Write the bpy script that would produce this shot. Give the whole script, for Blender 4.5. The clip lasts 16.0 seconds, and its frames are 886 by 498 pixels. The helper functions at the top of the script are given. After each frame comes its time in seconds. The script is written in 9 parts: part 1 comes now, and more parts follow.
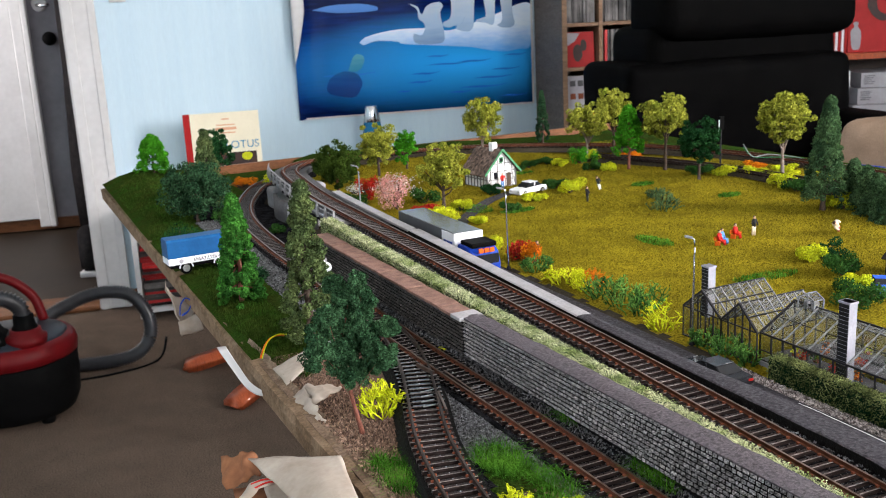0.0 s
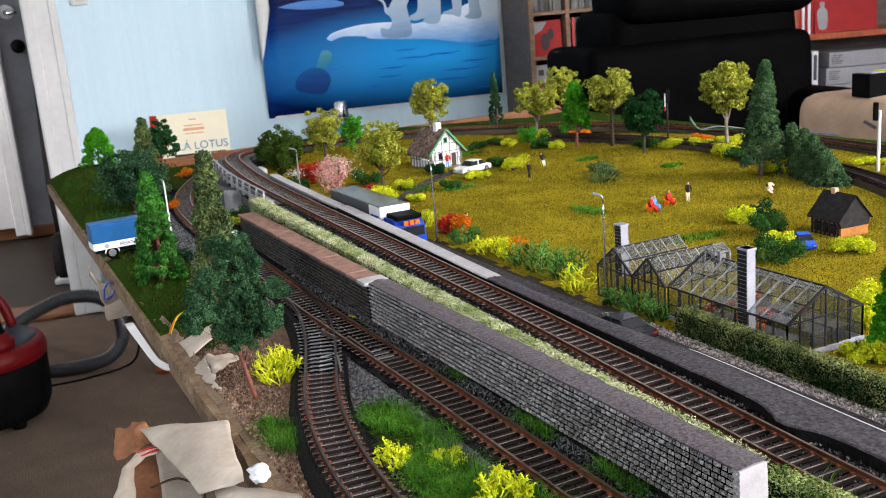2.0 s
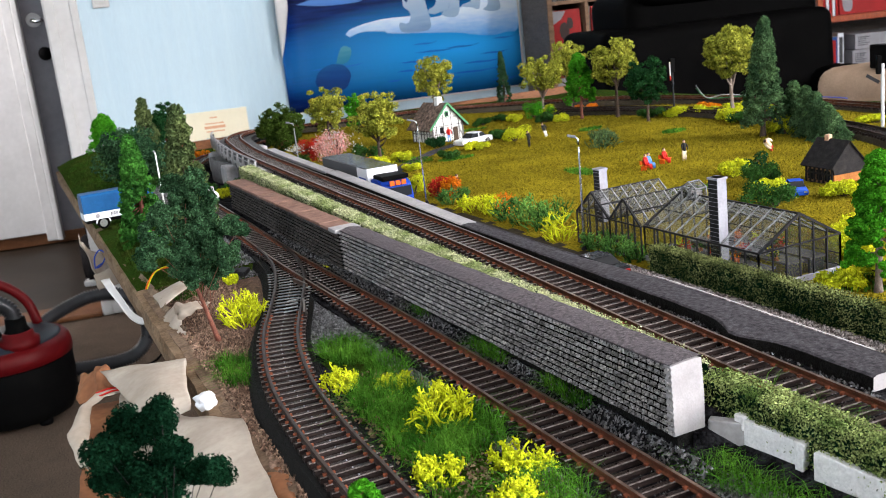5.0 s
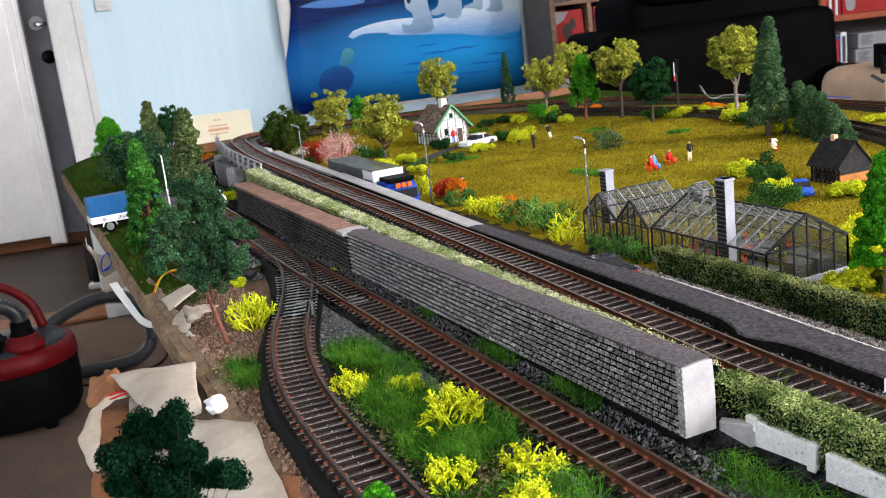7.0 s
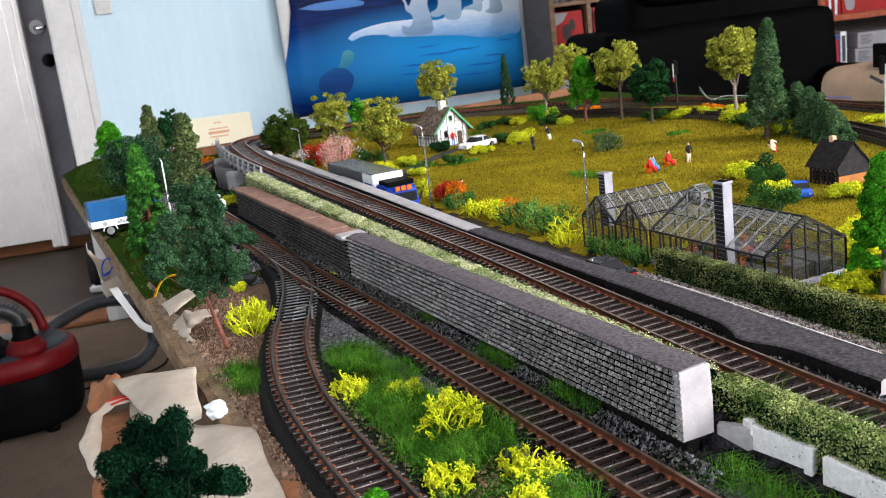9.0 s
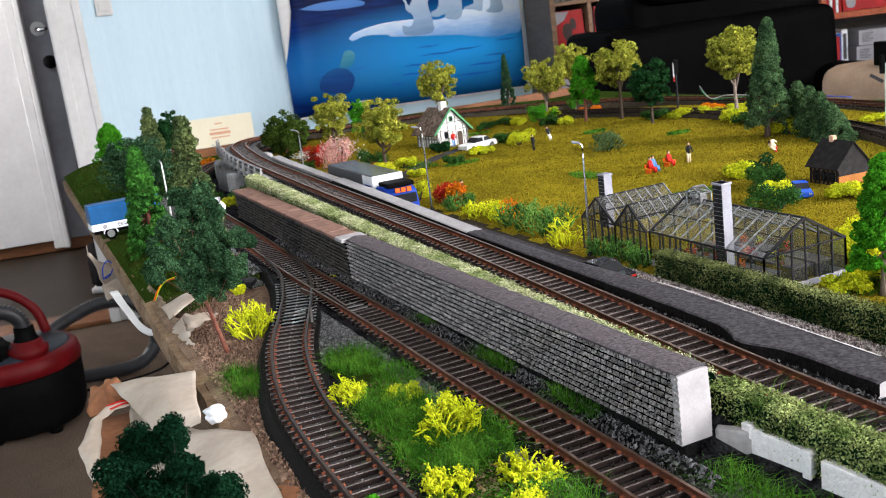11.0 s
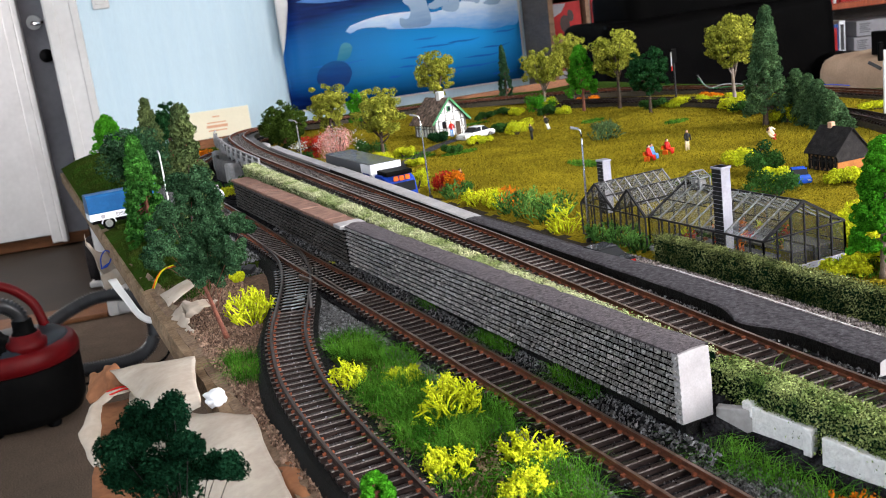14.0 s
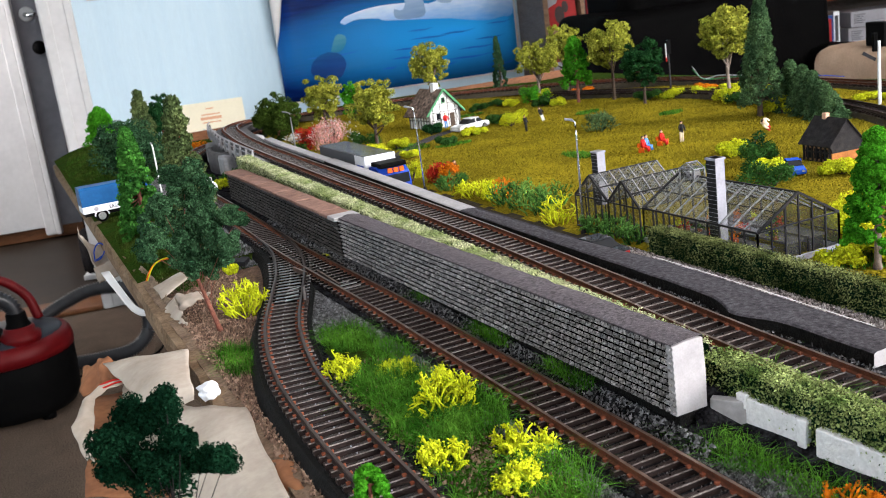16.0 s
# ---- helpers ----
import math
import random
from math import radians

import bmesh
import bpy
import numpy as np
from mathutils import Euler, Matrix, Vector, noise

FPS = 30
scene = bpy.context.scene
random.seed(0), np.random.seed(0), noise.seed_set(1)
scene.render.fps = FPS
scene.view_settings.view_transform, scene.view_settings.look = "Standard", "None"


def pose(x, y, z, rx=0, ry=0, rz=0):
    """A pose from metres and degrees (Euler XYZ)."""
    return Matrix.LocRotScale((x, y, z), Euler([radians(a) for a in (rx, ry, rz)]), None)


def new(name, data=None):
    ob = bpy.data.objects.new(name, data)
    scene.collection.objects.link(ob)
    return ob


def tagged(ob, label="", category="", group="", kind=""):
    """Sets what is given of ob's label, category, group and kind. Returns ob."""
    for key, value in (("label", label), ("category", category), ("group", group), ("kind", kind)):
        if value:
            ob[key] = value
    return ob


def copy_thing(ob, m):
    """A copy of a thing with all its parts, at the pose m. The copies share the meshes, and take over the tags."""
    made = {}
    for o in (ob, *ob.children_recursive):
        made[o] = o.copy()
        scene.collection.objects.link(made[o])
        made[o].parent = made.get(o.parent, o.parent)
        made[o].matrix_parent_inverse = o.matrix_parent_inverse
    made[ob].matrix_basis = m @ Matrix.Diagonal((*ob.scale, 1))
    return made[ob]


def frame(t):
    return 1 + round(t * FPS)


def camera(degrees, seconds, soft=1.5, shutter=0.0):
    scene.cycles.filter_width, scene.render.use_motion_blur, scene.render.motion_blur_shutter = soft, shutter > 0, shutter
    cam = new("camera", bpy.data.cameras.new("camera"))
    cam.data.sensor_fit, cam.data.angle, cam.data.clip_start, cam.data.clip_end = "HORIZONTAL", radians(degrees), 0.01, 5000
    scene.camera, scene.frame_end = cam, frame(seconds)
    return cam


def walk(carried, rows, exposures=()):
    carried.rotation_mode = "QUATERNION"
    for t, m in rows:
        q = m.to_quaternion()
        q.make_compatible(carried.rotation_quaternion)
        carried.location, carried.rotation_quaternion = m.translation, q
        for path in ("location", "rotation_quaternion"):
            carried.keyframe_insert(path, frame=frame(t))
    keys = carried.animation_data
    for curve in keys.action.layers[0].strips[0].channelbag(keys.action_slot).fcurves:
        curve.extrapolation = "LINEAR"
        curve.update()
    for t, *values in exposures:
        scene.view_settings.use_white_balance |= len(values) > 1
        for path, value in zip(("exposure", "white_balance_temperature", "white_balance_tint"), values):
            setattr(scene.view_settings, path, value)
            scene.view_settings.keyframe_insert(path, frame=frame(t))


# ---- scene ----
# ---------- camera ----------
cam = camera(49.3, 16.0, soft=0.7)
cam.data.dof.use_dof, cam.data.dof.focus_distance, cam.data.dof.aperture_fstop = True, 0.46, 44.0
METRES, EYE, TURN = 0.16, 0.2176, -24.9
EXPOSURES = [(0.0, 0.60), (16.0, 0.60)]
ROWS = [
    (0.0, 0.0, 0.0, 0.0, -0.67, -13.82, 2.74),
    (0.5, 0.0081, -0.0087, -0.0065, -0.73, -13.82, 2.78),
    (1.0, 0.0178, -0.021, -0.0237, -0.87, -13.81, 3.0),
    (1.5, 0.1005, -0.0205, -0.094, -1.25, -13.85, 3.22),
    (2.0, 0.3309, 0.0157, -0.1752, -1.73, -13.9, 4.52),
    (2.5, 0.4851, 0.0648, -0.3129, -1.7, -13.82, 4.56),
    (3.0, 0.5699, 0.0676, -0.407, -0.43, -13.56, 5.42),
    (3.5, 0.5694, 0.0493, -0.4427, -0.19, -13.54, 5.55),
    (6.0, 0.543, 0.0091, -0.4267, 0.03, -13.51, 6.49),
    (6.5, 0.5392, 0.0103, -0.4276, 0.05, -13.49, 6.47),
    (7.0, 0.5348, 0.0116, -0.4242, 0.07, -13.47, 6.48),
    (7.5, 0.5389, 0.0151, -0.419, 0.05, -13.46, 6.64),
    (8.0, 0.5423, 0.0148, -0.4064, 0.03, -13.44, 6.76),
    (8.5, 0.5429, 0.0094, -0.4067, 0.05, -13.42, 6.76),
    (9.0, 0.5432, 0.0054, -0.4133, 0.07, -13.41, 6.77),
    (11.5, 0.5555, 0.0099, -0.403, 0.11, -13.46, 7.1),
    (12.0, 0.5568, 0.0038, -0.4154, 0.07, -13.49, 7.16),
    (12.5, 0.5578, 0.0027, -0.418, 0.02, -13.57, 7.23),
    (13.0, 0.5509, 0.0039, -0.4254, -0.08, -13.63, 7.19),
    (13.5, 0.5499, 0.0037, -0.4352, -0.06, -13.82, 7.18),
    (14.0, 0.5456, 0.0061, -0.4332, -0.05, -13.83, 7.21),
    (14.5, 0.5467, 0.0122, -0.4256, -0.07, -13.83, 7.23),
    (15.0, 0.5515, 0.0189, -0.4201, -0.27, -13.94, 7.26),
    (15.5, 0.5512, 0.012, -0.4281, -0.33, -14.17, 7.22),
    (16.0, 0.5486, 0.0136, -0.4349, -0.37, -14.36, 7.25),
]
walk(cam, [(t, pose(0, 0, EYE, 0, 0, TURN) @ pose(METRES * x, METRES * y, METRES * z, 90 + pitch, roll, yaw)) for t, x, y, z, yaw, pitch, roll in ROWS], EXPOSURES)

# ---------- light ----------
FLOOR_Z, CEIL_Z = -0.75, 1.75
ROOM = pose(0.327, 3.505, 0, 0, 0, -11)          # room frame: x along the far wall, -y into the room
R_L, R_R, R_B = -1.9, 3.5, -6.2                  # left wall, right wall, rear wall

world = bpy.data.worlds.new("world")
scene.world = world
world.use_nodes = True
wn = world.node_tree
sky = wn.nodes.new("ShaderNodeTexSky")
sky.sky_type, sky.sun_disc, sky.sun_elevation, sky.sun_rotation = "NISHITA", False, radians(35), radians(120)
wn.links.new(sky.outputs[0], wn.nodes["Background"].inputs[0])
wn.nodes["Background"].inputs[1].default_value = 0.12


def window_light(name, x, y, z, rz, w, h, watts):
    d = bpy.data.lights.new(name, "AREA")
    d.shape, d.size, d.size_y, d.energy, d.color = "RECTANGLE", w, h, watts, (1.0, 0.945, 0.94)
    o = new(name, d)
    o.matrix_world = ROOM @ pose(x, y, z, 90, 0, rz)
    return o


window_light("window_light_right", R_R + 0.02, -4.6, 0.95, 90, 1.4, 1.05, 220)
window_light("window_light_rear", 1.30, R_B - 0.02, 1.15, 0, 0.9, 0.9, 46)
window_light("window_light_left", R_L - 0.02, -3.9, 0.95, -90, 1.0, 0.9, 13)
# added fill lamp that brightens the hall door; no such source is known
window_light("hall_fill_light", -1.92, 0.9, 0.75, -90, 0.8, 1.1, 40)

# ---------- materials ----------


def mat(name, c1, c2=None, scale=200.0, rough=0.8, bump=0.3, depth=0.0004, metal=0.0, fine=6.0, island=0.0, rnd=0.0, grain=0.25, spec=0.14, detail=4.0, stretch=None, coat=0.0, translucent=0.0):
    """A surface with colour at two scales and fine relief, sized in metres."""
    m = bpy.data.materials.new(name)
    m.use_nodes = True
    nt = m.node_tree
    b = nt.nodes["Principled BSDF"]
    b.inputs["Roughness"].default_value, b.inputs["Metallic"].default_value = rough, metal
    b.inputs["Specular IOR Level"].default_value = spec
    b.inputs["Coat Weight"].default_value = coat
    c2 = c2 or [v * 0.75 for v in c1]
    geo = nt.nodes.new("ShaderNodeNewGeometry")
    src = geo.outputs["Position"]
    if stretch:
        mp = nt.nodes.new("ShaderNodeMapping")
        mp.inputs["Scale"].default_value = stretch
        nt.links.new(src, mp.inputs[0])
        src = mp.outputs[0]
    n1 = nt.nodes.new("ShaderNodeTexNoise")
    n1.inputs["Scale"].default_value, n1.inputs["Detail"].default_value = scale, detail
    n2 = nt.nodes.new("ShaderNodeTexNoise")
    n2.inputs["Scale"].default_value, n2.inputs["Detail"].default_value = scale * fine, 2
    nt.links.new(src, n1.inputs["Vector"])
    nt.links.new(src, n2.inputs["Vector"])
    rmp = nt.nodes.new("ShaderNodeMapRange")
    rmp.inputs["From Min"].default_value, rmp.inputs["From Max"].default_value = 0.35, 0.65
    nt.links.new(n1.outputs["Fac"], rmp.inputs["Value"])
    mix = nt.nodes.new("ShaderNodeMix")
    mix.data_type = "RGBA"
    mix.inputs["A"].default_value, mix.inputs["B"].default_value = (*c1, 1), (*c2, 1)
    nt.links.new(rmp.outputs[0], mix.inputs["Factor"])
    hsv = nt.nodes.new("ShaderNodeHueSaturation")
    nt.links.new(mix.outputs["Result"], hsv.inputs["Color"])
    val = nt.nodes.new("ShaderNodeMapRange")
    val.inputs["To Min"].default_value, val.inputs["To Max"].default_value = 1 - grain, 1 + grain
    val.inputs["From Min"].default_value, val.inputs["From Max"].default_value = 0.3, 0.7
    nt.links.new(n2.outputs["Fac"], val.inputs["Value"])
    out = val.outputs[0]
    for amount, socket in ((island, geo.outputs["Random Per Island"]), (rnd, None)):
        if amount:
            if socket is None:
                socket = nt.nodes.new("ShaderNodeObjectInfo").outputs["Random"]
            r = nt.nodes.new("ShaderNodeMapRange")
            r.inputs["To Min"].default_value, r.inputs["To Max"].default_value = 1 - amount, 1 + amount
            nt.links.new(socket, r.inputs["Value"])
            mul = nt.nodes.new("ShaderNodeMath")
            mul.operation = "MULTIPLY"
            nt.links.new(out, mul.inputs[0])
            nt.links.new(r.outputs[0], mul.inputs[1])
            out = mul.outputs[0]
    nt.links.new(out, hsv.inputs["Value"])
    nt.links.new(hsv.outputs[0], b.inputs["Base Color"])
    if bump:
        bp = nt.nodes.new("ShaderNodeBump")
        bp.inputs["Strength"].default_value, bp.inputs["Distance"].default_value = bump, depth
        nt.links.new(n2.outputs["Fac"], bp.inputs["Height"])
        nt.links.new(bp.outputs[0], b.inputs["Normal"])
    if translucent:
        tr = nt.nodes.new("ShaderNodeBsdfTranslucent")
        nt.links.new(hsv.outputs[0], tr.inputs["Color"])
        ms = nt.nodes.new("ShaderNodeMixShader")
        ms.inputs[0].default_value = translucent
        nt.links.new(b.outputs[0], ms.inputs[1])
        nt.links.new(tr.outputs[0], ms.inputs[2])
        nt.links.new(ms.outputs[0], nt.nodes["Material Output"].inputs[0])
    return m


def glass(name, colour=(0.9, 0.95, 0.95), rough=0.03, dust=0.010):
    """Thin model glazing: mostly clear, with a gloss."""
    m = bpy.data.materials.new(name)
    m.use_nodes = True
    nt = m.node_tree
    gl, tr, df, mx, veil, lw, sc = (nt.nodes.new("ShaderNode" + n) for n in ("BsdfGlossy", "BsdfTransparent", "BsdfDiffuse", "MixShader", "MixShader", "LayerWeight", "Math"))
    gl.inputs["Roughness"].default_value = rough
    tr.inputs["Color"].default_value = (*colour, 1)
    lw.inputs["Blend"].default_value = 0.3
    sc.operation = "MULTIPLY"
    sc.inputs[1].default_value = 0.30
    veil.inputs[0].default_value = dust
    nt.links.new(lw.outputs["Facing"], sc.inputs[0])
    nt.links.new(sc.outputs[0], mx.inputs[0])
    nt.links.new(tr.outputs[0], veil.inputs[1])
    nt.links.new(df.outputs[0], veil.inputs[2])
    nt.links.new(veil.outputs[0], mx.inputs[1])
    nt.links.new(gl.outputs[0], mx.inputs[2])
    nt.links.new(mx.outputs[0], nt.nodes["Material Output"].inputs[0])
    return m


def leafy(name, c1, c2, island=0.45, scale=60):
    return mat(name, c1, c2, scale=scale, rough=0.75, bump=0, island=island, grain=0.2, spec=0.0, translucent=0.2)


M = dict(
    wallpaper=mat("pale_blue_wallpaper", (0.49, 0.62, 0.70), (0.52, 0.645, 0.715), scale=3, rough=0.85, bump=0.15, depth=0.0006, fine=25, grain=0.05, stretch=(14, 14, 0.5)),
    white_paint=mat("white_painted_wood", (0.60, 0.585, 0.575), (0.55, 0.535, 0.525), scale=8, rough=0.45, bump=0.05, grain=0.04),
    ceiling=mat("white_ceiling_paint", (0.75, 0.75, 0.74), (0.7, 0.7, 0.69), scale=5, grain=0.04),
    hall_wall=mat("grey_hall_paint", (0.26, 0.25, 0.27), (0.22, 0.21, 0.23), scale=5, grain=0.06),
    dark_cloth=mat("dark_coat_cloth", (0.015, 0.014, 0.015), (0.025, 0.022, 0.022), scale=40, grain=0.3, spec=0.0),
    carpet=mat("taupe_carpet", (0.120, 0.088, 0.067), (0.102, 0.075, 0.058), scale=14, rough=0.95, bump=0.9, depth=0.004, fine=22, grain=0.5, spec=0.0),
    hall_floor=mat("brown_hall_linoleum", (0.026, 0.018, 0.012), (0.02, 0.014, 0.01), scale=4, rough=0.5, bump=0.05, grain=0.1),
    oak=mat("oak_trim", (0.17, 0.07, 0.03), (0.12, 0.05, 0.022), scale=6, rough=0.45, bump=0.15, fine=8, stretch=(3, 3, 12)),
    birch=mat("birch_shelf_board", (0.26, 0.155, 0.095), (0.21, 0.125, 0.075), scale=9, rough=0.5, bump=0.1, stretch=(1, 1, 8)),
    shelf_side=mat("brown_shelf_side", (0.15, 0.12, 0.105), (0.12, 0.097, 0.085), scale=9, rough=0.55, bump=0.1, stretch=(1, 1, 6)),
    red_wood=mat("red_stained_beech", (0.36, 0.075, 0.025), (0.27, 0.055, 0.02), scale=10, rough=0.3, bump=0.08, stretch=(6, 1, 1), coat=0.3),
    leather=mat("black_leather", (0.0012, 0.0012, 0.0013), (0.0020, 0.0019, 0.0019), scale=18, rough=0.6, bump=0.3, depth=0.002, fine=14, grain=0.2, spec=0.012),
    beige_fabric=mat("beige_suede", (0.44, 0.30, 0.21), (0.37, 0.25, 0.17), scale=25, rough=0.9, bump=0.4, depth=0.001, fine=12, grain=0.1),
    chipboard=mat("raw_fibreboard", (0.22, 0.15, 0.095), (0.13, 0.085, 0.05), scale=90, rough=0.9, bump=0.5, depth=0.0008, grain=0.25),
    paper=mat("crumpled_cream_paper", (0.43, 0.375, 0.32), (0.33, 0.275, 0.225), scale=35, rough=0.85, bump=0.35, depth=0.0008, fine=9, grain=0.06),
    rim_board=mat("tan_board_edge", (0.21, 0.145, 0.10), (0.115, 0.075, 0.05), scale=70, rough=0.9, bump=0.7, depth=0.0010, fine=8, grain=0.3),
    rim_paper=mat("dusty_beige_paper", (0.23, 0.165, 0.115), (0.14, 0.10, 0.07), scale=120, rough=0.9, bump=0.6, depth=0.001, fine=5, grain=0.25),
    paper_brown=mat("brown_kraft_paper", (0.26, 0.115, 0.055), (0.19, 0.08, 0.04), scale=50, rough=0.85, bump=0.4, depth=0.0008, grain=0.12),
    rubber=mat("black_plastic", (0.003, 0.003, 0.0032), (0.0045, 0.0045, 0.0045), scale=60, rough=0.45, bump=0.05, grain=0.1, spec=0.012),
    hose=mat("grey_hose_plastic", (0.028, 0.029, 0.033), (0.02, 0.021, 0.024), scale=50, rough=0.3, bump=0.05, grain=0.1, spec=0.3),
    red_plastic=mat("red_gloss_plastic", (0.11, 0.003, 0.0045), (0.09, 0.0025, 0.004), scale=20, rough=0.45, bump=0, grain=0.04),
    bluegrey_plastic=mat("blue_grey_plastic", (0.022, 0.028, 0.038), (0.018, 0.024, 0.032), scale=20, rough=0.35, bump=0, grain=0.04),
    chrome=mat("brushed_metal", (0.62, 0.62, 0.63), (0.55, 0.55, 0.56), scale=60, rough=0.22, bump=0, metal=1.0, grain=0.05),
    blue_glass=mat("blue_tinted_vessel", (0.01, 0.12, 0.26), (0.015, 0.16, 0.32), scale=30, rough=0.15, bump=0, grain=0.05, coat=0.5),
    # model landscape
    soil=mat("dark_soil", (0.05, 0.042, 0.03), (0.035, 0.03, 0.022), scale=300, rough=0.95, bump=0.6, grain=0.4, spec=0.0),
    meadow=mat("golden_olive_flock", (0.212, 0.168, 0.012), (0.142, 0.114, 0.010), scale=26, rough=0.95, bump=1.0, depth=0.0016, fine=26, grain=0.65, spec=0.0),
    darkgrass=mat("dark_green_flock", (0.022, 0.052, 0.008), (0.030, 0.042, 0.008), scale=45, rough=0.95, bump=1.0, depth=0.0016, fine=16, grain=0.5, spec=0.0),
    ballast_ground=mat("grey_black_ballast", (0.024, 0.024, 0.027), (0.006, 0.006, 0.007), scale=160, rough=0.85, bump=1.0, depth=0.0012, fine=6, grain=0.6, spec=0.0),
    brown_gravel=mat("red_brown_gravel", (0.14, 0.088, 0.062), (0.08, 0.050, 0.036), scale=220, rough=0.9, bump=1.0, depth=0.0012, fine=4, grain=0.55),
    asphalt=mat("model_asphalt", (0.066, 0.062, 0.070), (0.024, 0.022, 0.026), scale=500, rough=0.9, bump=0.9, depth=0.0006, fine=4, grain=0.5),
    foam_black=mat("black_foam_trackbed", (0.012, 0.0115, 0.011), (0.005, 0.005, 0.005), scale=500, rough=0.7, bump=1.0, depth=0.0008, fine=3, grain=0.5, spec=0.08),
    stone_a=mat("dark_grey_wall_stone", (0.52, 0.49, 0.485), (0.008, 0.0072, 0.0072), scale=1100, rough=0.45, bump=1.0, depth=0.0012, fine=2, grain=0.75, island=0.4, rnd=0.4, spec=0.35),
    stone_b=mat("weathered_brown_grey_stone", (0.105, 0.092, 0.086), (0.020, 0.018, 0.017), scale=900, rough=0.6, bump=1.0, depth=0.0007, fine=3, grain=0.5, island=0.4, spec=0.25),
    mortar=mat("black_mortar_joint", (0.003, 0.003, 0.003), (0.005, 0.005, 0.005), scale=400, rough=0.95, grain=0.3, spec=0.0),
    foam_grey=mat("purple_grey_foam_top", (0.135, 0.118, 0.130), (0.060, 0.052, 0.058), scale=700, rough=0.95, bump=1.0, depth=0.0008, fine=4, grain=0.5),
    foam_white=mat("pale_cut_foam", (0.33, 0.315, 0.325), (0.28, 0.268, 0.275), scale=180, rough=0.9, bump=0.15, depth=0.0005, fine=8, grain=0.07),
    foam_bead=mat("white_beaded_foam", (0.8, 0.795, 0.8), (0.7, 0.695, 0.7), scale=500, rough=0.8, bump=0.8, depth=0.0006, fine=2, grain=0.12),
    brick_cap=mat("terracotta_coping", (0.235, 0.135, 0.105), (0.15, 0.088, 0.070), scale=150, rough=0.9, bump=0.5, depth=0.0004, grain=0.18),
    concrete=mat("pale_grey_concrete", (0.33, 0.32, 0.33), (0.27, 0.265, 0.27), scale=90, rough=0.85, bump=0.3, grain=0.12),
    concrete_dark=mat("dark_grey_concrete", (0.115, 0.112, 0.115), (0.085, 0.083, 0.087), scale=70, rough=0.85, bump=0.4, grain=0.15),
    white_line=mat("white_road_paint", (0.55, 0.55, 0.55), (0.40, 0.40, 0.40), scale=300, grain=0.1),
    sleeper=mat("brown_plastic_sleeper", (0.030, 0.020, 0.018), (0.012, 0.008, 0.008), scale=420, rough=0.34, bump=0.5, depth=0.0003, fine=4, grain=0.3, rnd=0.18, stretch=(0.4, 3, 3), spec=0.09),
    sleeper_gloss=mat("glossy_turnout_sleeper", (0.028, 0.024, 0.024), (0.010, 0.009, 0.009), scale=420, rough=0.13, bump=0.15, depth=0.0003, fine=4, grain=0.3, rnd=0.2, spec=0.9),
    edge_highlight=mat("worn_highlit_sleeper_edge", (0.22, 0.195, 0.185), (0.08, 0.065, 0.06), scale=700, rough=0.5, bump=0.2, grain=0.4, rnd=0.3),
    rail_top_dark=mat("dull_rail_head", (0.050, 0.036, 0.030), (0.028, 0.020, 0.018), scale=160, rough=0.4, bump=0.1, grain=0.25),
    L_thuja=leafy("fresh_green_thuja", (0.06, 0.20, 0.03), (0.03, 0.11, 0.02), island=0.5),
    L_curly=leafy("curly_green_lichen", (0.13, 0.29, 0.06), (0.03, 0.095, 0.02), island=0.6),
    L_grey=leafy("grey_green_needles", (0.105, 0.165, 0.065), (0.045, 0.085, 0.036), island=0.6),
    L_spruce=leafy("dark_spruce_needles", (0.092, 0.165, 0.070), (0.034, 0.075, 0.034), island=0.6),
    chair_rust=mat("rusty_rail_chair", (0.24, 0.070, 0.034), (0.13, 0.04, 0.022), scale=500, rough=0.75, grain=0.25, rnd=0.25),
    rail_rust=mat("rust_painted_rail", (0.120, 0.040, 0.020), (0.065, 0.024, 0.014), scale=160, rough=0.6, bump=0.3, grain=0.25),
    rail_dark=mat("dark_rail_side", (0.045, 0.028, 0.023), (0.026, 0.018, 0.016), scale=160, rough=0.5, bump=0.2, grain=0.2),
    rail_top=mat("worn_rail_head", (0.22, 0.15, 0.12), (0.13, 0.085, 0.065), scale=120, rough=0.3, metal=0.7, bump=0.1, grain=0.2),
    silver=mat("tinned_steel", (0.6, 0.6, 0.6), (0.5, 0.5, 0.5), scale=300, rough=0.3, metal=0.9, bump=0),
    bark=mat("brown_bark", (0.085, 0.06, 0.045), (0.05, 0.036, 0.028), scale=400, rough=0.9, bump=0.7, grain=0.3),
    bark_red=mat("red_brown_bark", (0.20, 0.075, 0.05), (0.14, 0.055, 0.04), scale=400, rough=0.85, bump=0.6, grain=0.3),
    bark_pale=mat("pale_grey_bark", (0.24, 0.19, 0.16), (0.16, 0.125, 0.105), scale=300, rough=0.9, bump=0.6, grain=0.25),
    L_olive=leafy("olive_yellow_foliage", (0.37, 0.375, 0.055), (0.17, 0.195, 0.024), island=0.65),
    L_bright=leafy("bright_green_foliage", (0.07, 0.3, 0.016), (0.04, 0.19, 0.011)),
    L_dark=leafy("dark_green_foliage", (0.022, 0.080, 0.024), (0.008, 0.034, 0.012), island=0.6),
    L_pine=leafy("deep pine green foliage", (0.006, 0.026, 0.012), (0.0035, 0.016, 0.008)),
    L_blue=leafy("blue_green_needles", (0.044, 0.100, 0.046), (0.015, 0.044, 0.021), island=0.65),
